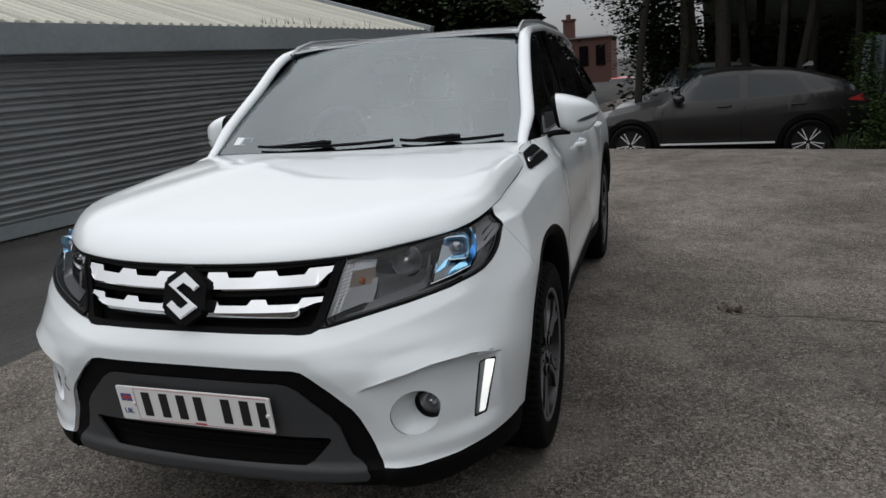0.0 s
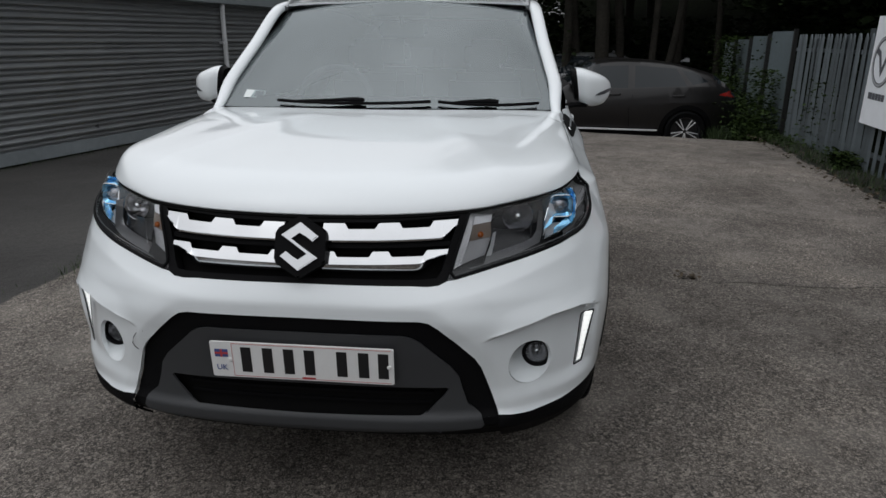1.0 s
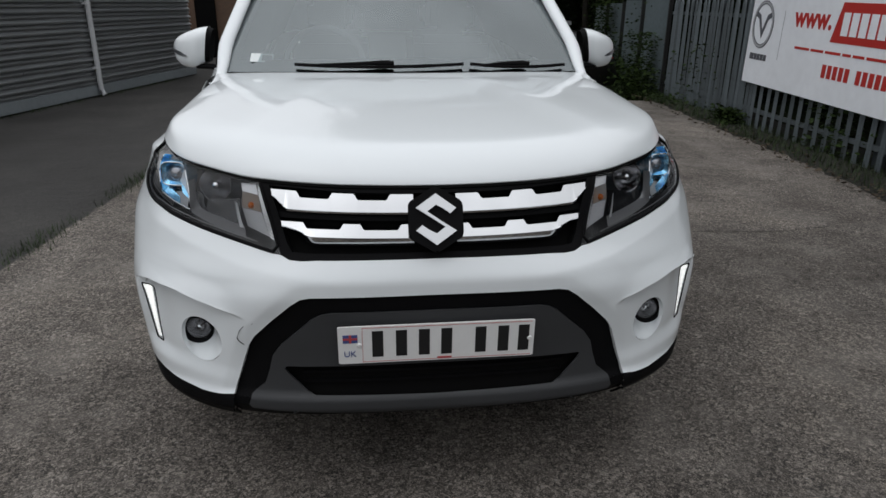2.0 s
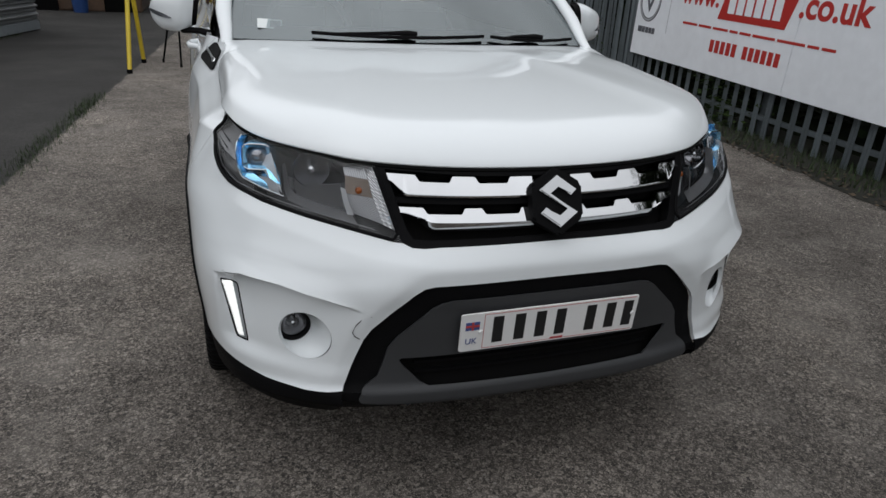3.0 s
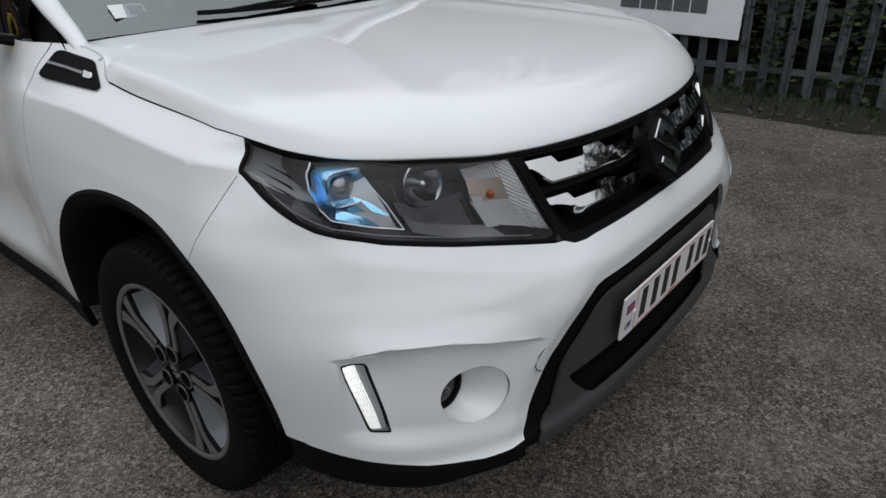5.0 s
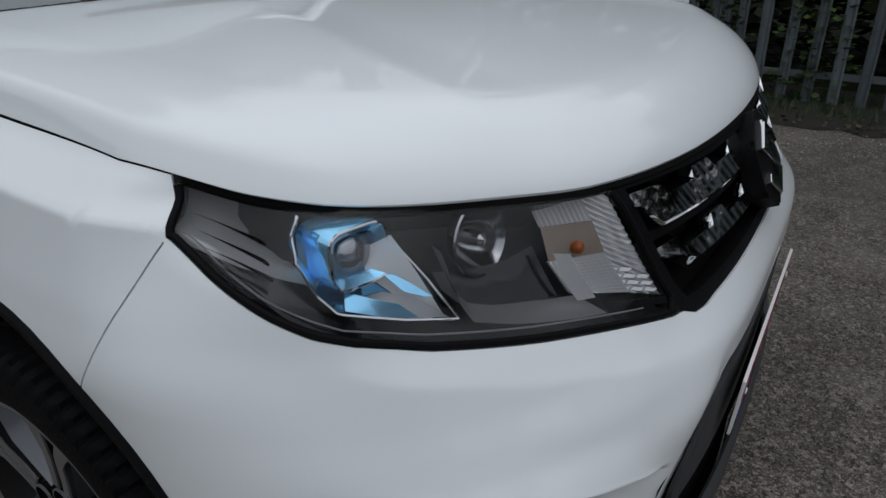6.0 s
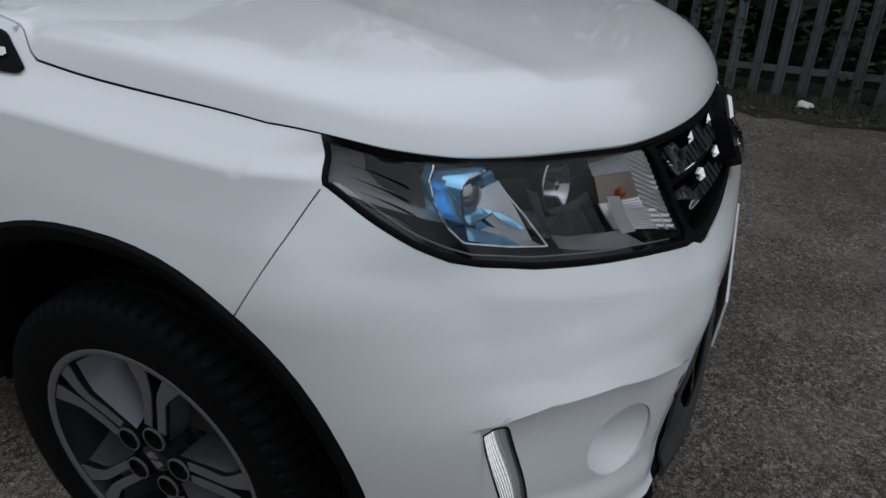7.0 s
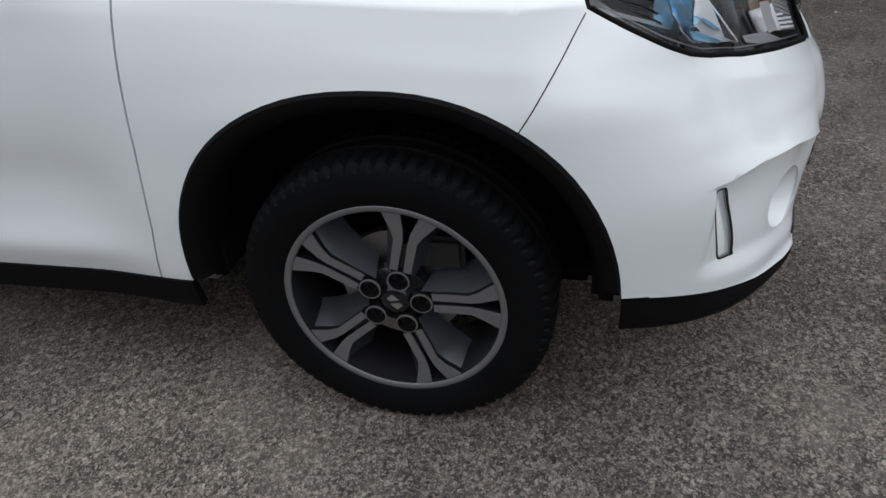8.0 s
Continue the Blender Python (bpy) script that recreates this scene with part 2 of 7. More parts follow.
LAMP_GREY = surface("lamp_bezel_grey", (0.36, 0.36, 0.367), 0.22, 0.3)
LAMP_STRIP = surface("lamp_strip_grey", (0.24, 0.24, 0.247), 0.28, 0.3)
DARK_CHROME = surface("dark_chrome", (0.30, 0.30, 0.31), 0.14, 1.0)
AMBER_SATIN = surface("amber_tinted_reflector", (0.52, 0.43, 0.36), 0.2, 0.6)
LAMP_DARK = surface("lamp_housing_grey", (0.085, 0.085, 0.088), 0.22, 0.0)
MACHINED = surface("machined_alloy", (0.20, 0.20, 0.205), 0.38, 0.55, vary=0.06, scale=8, fine=500)
WHEEL_DARK = surface("dark_painted_alloy", (0.010, 0.010, 0.011), 0.3, 0.1, spec=0.5)
RUBBER = surface("tyre_rubber", (0.0040, 0.0042, 0.0046), 0.65, vary=0.3, scale=9, fine=140, bump=0.15, spec=0.08)
DARK_METAL = surface("dark_metal", (0.05, 0.05, 0.05), 0.5, 0.8)
STEEL = surface("brake_steel", (0.30, 0.29, 0.28), 0.4, 1.0)
LENS = glass("clear_lamp_lens", (0.95, 0.96, 0.97), 0.01, 1.33)
SCREEN = glass("tinted_windscreen", (0.60, 0.68, 0.70), 0.01, 2.5, (0.90, 0.98, 1.0))
PRIVACY = surface("dark_side_glass", (0.006, 0.006, 0.007), 0.03, spec=0.35)
AMBER = surface("amber_bulb", (0.36, 0.09, 0.012), 0.2)
PLATE_WHITE = surface("plate_white", (0.78, 0.78, 0.77), 0.35, vary=0.03, scale=6, fine=80)
PLATE_BLACK = surface("plate_black", (0.012, 0.012, 0.013), 0.4)
PLATE_BLUE = surface("plate_blue", (0.06, 0.09, 0.26), 0.4)
PLATE_RED = surface("plate_red", (0.45, 0.06, 0.06), 0.4)
DRL = glow("daytime_light", (1.0, 0.985, 0.93), 0.8)
INTERIOR = surface("grey_cabin", (0.24, 0.25, 0.26), 0.7, vary=0.1)
DASH = surface("dark_dashboard", (0.045, 0.046, 0.048), 0.8, vary=0.1)
SEAT = surface("seat_fabric", (0.12, 0.122, 0.13), 0.9, vary=0.2, fine=200, bump=0.3)
RAIL_GREY = surface("silver_rail", (0.42, 0.43, 0.44), 0.35, 0.8)
STICKER = surface("white_sticker", (0.72, 0.76, 0.75), 0.5)
GREY_CAR = surface("dark_grey_metallic", (0.010, 0.009, 0.009), 0.34, 0.2, coat=0.22, vary=0.03, fine=200)
PARKED_GLASS = surface("parked_car_glass", (0.014, 0.018, 0.021), 0.05, spec=0.35)
SILVER_CAR = surface("silver_metallic", (0.36, 0.37, 0.38), 0.3, 0.6, coat=1.0, vary=0.03, fine=200)
RED_LENS = surface("red_lamp_lens", (0.35, 0.02, 0.015), 0.1, coat=0.5)
CLAD = surface("grey_profiled_sheet", (0.32, 0.335, 0.345), 0.32, 0.6, vary=0.10, scale=0.5, fine=3)
FASCIA = surface("grey_flashing", (0.235, 0.26, 0.275), 0.5, 0.2, vary=0.15, scale=1.2, fine=14)
# two roof tones paint in the light on ribs and shade between them
ROOF_RIB = surface("lit_roof_rib", (0.46, 0.45, 0.39), 0.8, vary=0.18, scale=1.5, fine=14, bump=0.2, random_by="object")
ROOF_SHEET = surface("weathered_shaded_roof_sheet", (0.23, 0.225, 0.195), 0.8, vary=0.28, scale=1.1, fine=12, bump=0.3)
GALV = surface("galvanised_steel", (0.115, 0.135, 0.146), 0.5, 0.35, vary=0.3, scale=3, fine=25, random_by="object")
SHEET = surface("weathered_flat_sheet", (0.15, 0.185, 0.20), 0.5, 0.2, vary=0.35, scale=1.6, fine=18)
SIGN = surface("white_sign_board", (0.80, 0.83, 0.87), 0.45, vary=0.06, scale=1.3, fine=10)
SIGN_RED = surface("sign_red", (0.44, 0.025, 0.02), 0.45)
SIGN_GREY = surface("sign_dark_grey", (0.10, 0.105, 0.12), 0.4)
SIGN_SILVER = surface("sign_silver", (0.36, 0.37, 0.39), 0.35)
YELLOW = surface("yellow_paint", (0.62, 0.46, 0.03), 0.45, vary=0.15, scale=6, fine=50)
BARK = surface("bark", (0.026, 0.024, 0.020), 0.9, vary=0.6, scale=2.5, fine=26, bump=0.8, spec=0.1)
# near-black floor tone that has the woodland shade put into it
WOOD_FLOOR_SHADED = surface("woodland_floor_shaded", (0.012, 0.016, 0.007), 0.95, vary=0.6, scale=1.5, fine=9, bump=0.9, spec=0.05)
LEAF = surface("leaves", (0.030, 0.050, 0.014), 0.6, spec=0.15, vary=0.6, scale=0.6, fine=5, random_by="island")
# near-black copy of the leaves: the wood's shade is put into the colour
SHADED_LEAF = surface("shaded_leaves", (0.010, 0.016, 0.006), 0.8, spec=0.08, vary=0.6, scale=0.5, fine=4, random_by="island")
HEDGE_LEAF = surface("bush_leaves", (0.021, 0.036, 0.008), 0.6, spec=0.12, vary=0.6, scale=0.6, fine=5, random_by="island")
GRASS = surface("grass", (0.024, 0.044, 0.010), 0.7, vary=0.6, scale=1.4, fine=9, random_by="island")
DEAD = surface("dead_litter", (0.055, 0.040, 0.024), 0.85, vary=0.5, scale=3, fine=20, random_by="island")
SOIL = surface("moss_and_soil", (0.013, 0.013, 0.008), 0.95, vary=0.55, scale=5, fine=45, bump=0.9)
PAPER = surface("paper", (0.62, 0.62, 0.63), 0.8, vary=0.08)
BRICK = surface("red_brick", (0.085, 0.040, 0.030), 0.85, vary=0.25, scale=1, fine=14)
BROWN_WALL = surface("brown_render", (0.12, 0.075, 0.05), 0.85, vary=0.3, scale=1.2, fine=16)
SLATE = surface("slate", (0.07, 0.072, 0.08), 0.6, vary=0.2)
PLASTIC_BLUE = surface("blue_plastic", (0.02, 0.06, 0.20), 0.45, vary=0.1)
RED_CAR = surface("red_paint", (0.42, 0.02, 0.015), 0.3, coat=1.0)
PALE_STONE = surface("pale_stone", (0.36, 0.34, 0.31), 0.85, vary=0.3, scale=8, fine=60)
PIPE = surface("grey_downpipe", (0.50, 0.51, 0.52), 0.5, vary=0.15, scale=3)
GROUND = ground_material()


# ---- mesh helpers ----
def done(bm, name, mat, angle=38, smooth=True):
    bm.normal_update()
    me = bpy.data.meshes.new(name)
    bm.to_mesh(me)
    bm.free()
    me.materials.append(mat)
    if smooth:
        me.polygons.foreach_set("use_smooth", [True] * len(me.polygons))
        me.set_sharp_from_angle(angle=radians(angle))
    return me


def part(name, bm, material, parent=None, label="", angle=38, smooth=True):
    me = bm if isinstance(bm, bpy.types.Mesh) else done(bm, name, material, angle, smooth)
    ob = new(name, me)
    if parent is not None:
        ob.parent = parent
    if label:
        tagged(ob, label)
    return ob


def thing(name, label, category, group="", kind="", at=(0, 0, 0), turn=0.0):
    ob = new(name)
    ob.matrix_basis = pose(*at, 0, 0, turn)
    ob.empty_display_size = 0.1
    return tagged(ob, label, category, group, kind)


def from_arrays(verts, faces):
    bm = bmesh.new()
    vs = [bm.verts.new(v) for v in verts]
    for f in faces:
        try:
            bm.faces.new([vs[i] for i in f])
        except ValueError:
            pass
    return bm


def grid_faces(nu, nv, loop_u=False):
    return [(i * nv + j, ((i + 1) % nu) * nv + j, ((i + 1) % nu) * nv + j + 1, i * nv + j + 1) for i in range(nu if loop_u else nu - 1) for j in range(nv - 1)]


def box(bm, lo, hi, bevel=0.0, m=None):
    made = bmesh.ops.create_cube(bm, size=1.0)["verts"]
    lo, hi = Vector(lo), Vector(hi)
    for v in made:
        v.co = Vector((lo[k] + (v.co[k] + 0.5) * (hi[k] - lo[k]) for k in range(3)))
    if bevel:
        edges = list({e for v in made for e in v.link_edges})
        made = list({v for f in bmesh.ops.bevel(bm, geom=edges, offset=bevel, segments=2, affect="EDGES")["faces"] for v in f.verts} | {v for v in made if v.is_valid})
    if m is not None:
        bmesh.ops.transform(bm, matrix=m, verts=[v for v in made if v.is_valid])
    return bm


def prism(bm, outline, depth, m=None, bevel=0.0):
    """A flat outline in its own x and y, thickened from z = 0 to z = depth."""
    low = [bm.verts.new((x, y, 0)) for x, y in outline]
    top = [bm.verts.new((x, y, depth)) for x, y in outline]
    n = len(outline)
    faces = [bm.faces.new(low[::-1]), bm.faces.new(top)]
    faces += [bm.faces.new((low[i], low[(i + 1) % n], top[(i + 1) % n], top[i])) for i in range(n)]
    verts = low + top
    if bevel:
        rim = [e for e in faces[1].edges]
        new_faces = bmesh.ops.bevel(bm, geom=rim, offset=bevel, segments=2, affect="EDGES")["faces"]
        verts = [v for v in verts if v.is_valid] + list({v for f in new_faces for v in f.verts})
        verts = list(set(verts))
    if m is not None:
        bmesh.ops.transform(bm, matrix=m, verts=verts)
    return bm


def tube(bm, path, radii, sides=10, flat=1.0, closed_ends=True):
    """A round bar along a path; flat squeezes it across its own up direction."""
    path = [Vector(p) for p in path]
    radii = [float(r) for r in radii] if hasattr(radii, "__len__") else [float(radii)] * len(path)
    rings = []
    for k, p in enumerate(path):
        ahead = (path[min(k + 1, len(path) - 1)] - path[max(k - 1, 0)]).normalized()
        ref = Vector((0, 0, 1)) if abs(ahead.z) < 0.9 else Vector((1, 0, 0))
        a = ahead.cross(ref).normalized()
        b = a.cross(ahead).normalized()
        rings.append([bm.verts.new(p + radii[k] * (math.cos(2 * math.pi * i / sides) * a + flat * math.sin(2 * math.pi * i / sides) * b)) for i in range(sides)])
    for r0, r1 in zip(rings, rings[1:]):
        for i in range(sides):
            bm.faces.new((r0[i], r1[i], r1[(i + 1) % sides], r0[(i + 1) % sides]))
    if closed_ends:
        bm.faces.new(rings[0])
        bm.faces.new(rings[-1][::-1])
    return bm


def lathe(bm, profile, sides=48, m=None):
    """A profile of (radius, x) turned about the x axis."""
    rings = [[bm.verts.new((x, r * math.cos(2 * math.pi * i / sides), r * math.sin(2 * math.pi * i / sides))) for i in range(sides)] for r, x in profile]
    for r0, r1 in zip(rings, rings[1:]):
        for i in range(sides):
            bm.faces.new((r0[i], r0[(i + 1) % sides], r1[(i + 1) % sides], r1[i]))
    if m is not None:
        bmesh.ops.transform(bm, matrix=m, verts=[v for r in rings for v in r])
    return bm


def curve1(*pts):
    """A smooth curve without overshoot through (t, value) pairs."""
    xs, ys = np.array(pts, float).T
    h = np.diff(xs)
    d = np.diff(ys) / h
    m = np.zeros_like(xs)
    same = d[:-1] * d[1:] > 0
    m[1:-1] = np.where(same, 2 * d[:-1] * d[1:] / np.where(same, d[:-1] + d[1:], 1), 0)
    m[0], m[-1] = d[0], d[-1]

    def f(x):
        x = np.clip(np.asarray(x, float), xs[0], xs[-1])
        k = np.clip(np.searchsorted(xs, x, side="right") - 1, 0, len(xs) - 2)
        t = (x - xs[k]) / h[k]
        return (2 * t**3 - 3 * t**2 + 1) * ys[k] + (t**3 - 2 * t**2 + t) * h[k] * m[k] + (3 * t**2 - 2 * t**3) * ys[k + 1] + (t**3 - t**2) * h[k] * m[k + 1]

    return f


def step(a, b, x):
    t = np.clip((np.asarray(x, float) - a) / (b - a), 0, 1)
    return t * t * (3 - 2 * t)


def inside(poly, x, y):
    hit = False
    for (x0, y0), (x1, y1) in zip(poly, poly[1:] + poly[:1]):
        if (y0 > y) != (y1 > y) and x < (x1 - x0) * (y - y0) / (y1 - y0) + x0:
            hit = not hit
    return hit


def rounded(points, close=True, per=6, keep=0.28):
    """The outline with its corners rounded off."""
    out, n = [], len(points)
    for i in range(n):
        a, b, c = Vector(points[i - 1]), Vector(points[i]), Vector(points[(i + 1) % n])
        p, q = b.lerp(a, keep), b.lerp(c, keep)
        for k in range(per + 1):
            t = k / per
            out.append(tuple(p.lerp(b, t).lerp(b.lerp(q, t), t)))
    return out


def cut(bm, poly, axes, where, closed=True, reach=0.03):
    """Cuts the faces for which where(center) holds along an outline that is pushed through them along the third axis."""
    pts = poly + poly[:1] if closed else poly
    u, v = axes
    for (a0, a1), (b0, b1) in zip(pts, pts[1:]):
        if abs(a0 - b0) + abs(a1 - b1) < 1e-6:
            continue
        lo0, hi0, lo1, hi1 = min(a0, b0) - reach, max(a0, b0) + reach, min(a1, b1) - reach, max(a1, b1) + reach
        co, no = [0.0, 0.0, 0.0], [0.0, 0.0, 0.0]
        long = math.hypot(b0 - a0, b1 - a1)
        co[u], co[v], no[u], no[v] = a0, a1, -(b1 - a1) / long, (b0 - a0) / long
        faces = []
        for f in bm.faces:
            p = f.verts[0].co
            if lo0 < p[u] < hi0 and lo1 < p[v] < hi1 and where(p):
                faces.append(f)
        if faces:
            edges = list({e for f in faces for e in f.edges})
            verts = list({w for f in faces for w in f.verts})
            bmesh.ops.bisect_plane(bm, geom=faces + edges + verts, dist=1e-4, plane_co=co, plane_no=no)


def pick(bm, chosen, offset=0.0, mirror="none", normals=None):
    """A new bmesh of the chosen faces, pushed inwards by offset; mirror: none, flip (the other side) or both."""
    out = bmesh.new()
    for sx in {"none": (1,), "flip": (-1,), "both": (1, -1)}[mirror]:
        seen = {}
        for f in chosen:
            ring = []
            for v in f.verts:
                if v not in seen:
                    p = v.co - v.normal * offset if offset else v.co
                    x = 0.0 if abs(v.co.x) < 1e-4 else p.x * sx
                    seen[v] = out.verts.new((x, p.y, p.z))
                ring.append(seen[v])
            try:
                out.faces.new(ring if sx > 0 else ring[::-1])
            except ValueError:
                pass
    if mirror == "both":
        bmesh.ops.remove_doubles(out, verts=[v for v in out.verts if abs(v.co.x) < 1e-4], dist=1e-4)
    out.normal_update()
    return out


def pieces(bm):
    """The loose islands of a mesh, each as a bmesh of its own."""
    left, out = set(bm.faces), []
    while left:
        todo, group = [next(iter(left))], []
        left.discard(todo[0])
        while todo:
            f = todo.pop()
            group.append(f)
            for e in f.edges:
                for g in e.link_faces:
                    if g in left:
                        left.discard(g)
                        todo.append(g)
        piece, seen = bmesh.new(), {}
        for f in group:
            for v in f.verts:
                if v not in seen:
                    seen[v] = piece.verts.new(v.co)
            piece.faces.new([seen[v] for v in f.verts])
        out.append(piece)
    bm.free()
    out.sort(key=lambda p: tuple(round(c, 4) for c in p.faces[:][0].calc_center_median()))
    return out


def lip(bm, depth):
    """Folds the open edges inwards, so that a panel has thickness."""
    bm.normal_update()
    edges = [e for e in bm.edges if len(e.link_faces) == 1 and not all(abs(v.co.x) < 1e-4 for v in e.verts)]
    normal = {v: v.normal.copy() for e in edges for v in e.verts}
    made = bmesh.ops.extrude_edge_only(bm, edges=edges)["geom"]
    old = {tuple(round(c, 6) for c in v.co): n for v, n in normal.items()}
    for v in (g for g in made if isinstance(g, bmesh.types.BMVert)):
        n = old.get(tuple(round(c, 6) for c in v.co))
        if n is not None:
            v.co -= n * depth
    return bm


# ---- the white car: front axle over the origin, nose towards -y ----
Y_TURN, Y_BACK, TAIL, LOW = -0.28, 2.74, 3.30, 0.235
nose = curve1((0.23, -0.80), (0.29, -0.872), (0.325, -0.903), (0.352, -0.904), (0.378, -0.888), (0.45, -0.884), (0.56, -0.890), (0.64, -0.893), (0.69, -0.884), (0.75, -0.860), (0.84, -0.832), (0.92, -0.800), (1.0, -0.745))
width_front = curve1((0.23, 0.845), (0.32, 0.864), (0.42, 0.878), (0.60, 0.892), (0.75, 0.892), (0.84, 0.875), (0.90, 0.857), (0.938, 0.8455), (0.9535, 0.8405), (0.9575, 0.8355), (0.970, 0.8195), (0.985, 0.8015), (1.003, 0.7800), (1.03, 0.7645), (1.2, 0.750))
width_soft = curve1((0.23, 0.845), (0.32, 0.864), (0.42, 0.878), (0.60, 0.892), (0.75, 0.892), (0.84, 0.875), (0.90, 0.857), (0.945, 0.832), (0.985, 0.7875), (1.03, 0.7645), (1.2, 0.750))
width_back = curve1((0.23, 0.845), (0.32, 0.864), (0.42, 0.878), (0.60, 0.890), (0.75, 0.892), (0.85, 0.888), (0.93, 0.876), (0.993, 0.857), (0.999, 0.852), (1.08, 0.810), (1.2, 0.78))
square = curve1((0.23, 3.0), (0.45, 2.95), (0.60, 2.9), (0.69, 2.58), (0.78, 2.27), (0.84, 2.17), (0.93, 2.2), (1.1, 2.2))
top_front = curve1((0.0, 0.919), (0.2, 0.921), (0.455, 0.930), (0.506, 0.933), (0.584, 0.939), (0.655, 0.945), (0.711, 0.9525), (0.753, 0.9655), (0.777, 0.980), (0.79, 0.990))
top_side = curve1((-0.28, 0.990), (0.15, 1.029), (0.205, 1.072), (0.30, 1.090), (0.40, 1.096), (1.5, 1.10), (2.3, 1.13), (2.74, 1.15))


def side_s(y, z):
    y, z = np.asarray(y, float), np.asarray(z, float)
    w = step(0.1, 0.55, y)
    zf = z + (0.0115 - 0.036 * step(-0.30, 0.35, y)) * step(0.75, 0.93, z)
    s = width_front(zf) * (1 - w) + width_back(z) * w
    door = step(0.46, 0.75, y) * (1 - step(1.75, 2.05, y))
    s = s - 0.034 * step(1.035, 1.10, z) * (1 - step(0.36, 0.56, y))
    return s - door * (0.022 + 0.016 * np.exp(-(((z - 0.60) / 0.10) ** 2)) - 0.012 * np.exp(-(((z - 0.44) / 0.05) ** 2)))


def front_width(c, z, ztop):
    """The half width at an angle round the nose: the skin leans in towards the line of the hood."""
    zw = z + (0.990 - ztop) * float(step(0.35, 0.9, c)) * step(ztop - 0.085, ztop, z)
    k = float(step(1.25, 1.5, c))
    return k * width_front(zw + 0.0115 * step(0.75, 0.93, zw)) + (1 - k) * width_soft(zw)


def hood_line(c):
    """A point of the line where the hood meets grille and lamps."""
    z = float(top_front(0.79 * math.sin(c) ** (2 / 2.2)))
    n = float(square(z))
    return float(front_width(c, z, z)) * math.sin(c) ** (2 / n), Y_TURN - (Y_TURN - float(nose(z))) * max(math.cos(c), 0) ** (2 / n), z


def front_y(s, z):
    q = np.clip(np.asarray(s, float) / width_front(z), 0, 1)
    n = square(z)
    return Y_TURN - (Y_TURN - nose(z)) * (1 - q**n) ** (1 / n)


hollow = curve1((0.50, 0.0), (0.55, 0.012), (0.62, 0.020), (0.70, 0.034), (0.765, 0.054), (0.790, 0.052), (0.815, 0.030), (0.838, 0.0), (0.9, 0.0))


crease_z = curve1((0.0, 0.58), (0.48, 0.592), (0.53, 0.607), (0.61, 0.630), (0.70, 0.649), (0.765, 0.652), (0.80, 0.645), (0.835, 0.630), (0.90, 0.615))


def scoop(s, z):
    """How far back the bumper's corner is hollowed below its crease."""
    t, low = crease_z(s) - z, 0.607 + 0.066 * (s - 0.51) - z
    deep = hollow(s) * step(0.0, 0.010, t) * (1 - 0.5 * step(0.02, 0.17, low)) * (1 - step(0.165, 0.215, low))
    ridge = np.clip(1 + t / 0.055, 0, 1) ** 1.5 * (1 - step(0.0, 0.009, t))
    return deep - 0.012 * ridge * step(0.50, 0.58, s) * (1 - step(0.805, 0.85, s))


def flange(s, z):
    """The bumper stands a little proud beside the black surround of the lower intake."""
    edge = np.array([(0.0, 0.657), (0.325, 0.656), (0.352, 0.651), (0.378, 0.634), (0.43, 0.588), (0.478, 0.541), (0.496, 0.512), (0.512, 0.468), (0.549, 0.362)])
    p = np.stack([s, z], -1)[:, None, :]
    a, d = edge[None, :-1], np.diff(edge, axis=0)[None]
    k = np.clip(((p - a) * d).sum(-1) / (d * d).sum(-1), 0, 1)[..., None]
    gap = np.sqrt((((a + k * d) - p) ** 2).sum(-1)).min(1)
    out = (z > np.interp(s, edge[:, 0], edge[:, 1])) | (s > 0.549)
    return np.where(out, -0.007 * np.clip(gap / 0.034, 0, 1) * (1 - step(0.04, 0.13, gap)), 0.0)


def brow(s, z):
    """The fold that runs across the bumper under the headlamp."""
    d = z - np.interp(s, [0.0, 0.30, 0.478, 0.60, 0.686, 0.76, 0.80, 0.82], [0.692, 0.698, 0.722, 0.752, 0.775, 0.797, 0.816, 0.837])
    d = np.where(d > 0, d / 0.085, -d / 0.12)
    return 0.0125 * np.clip(1 - np.sqrt(d * d + 0.0012), 0, 1) * step(0.05, 0.50, s) * (1 - step(0.74, 0.82, s))


def tuck(y, z):
    """The shoulder draws in where the headlamp ends."""
    return 0.022 * step(0.26, 0.39, -y) * (1 - step(0.39, 0.56, -y)) * step(0.78, 0.93, z) * (1 - step(0.955, 0.99, z))


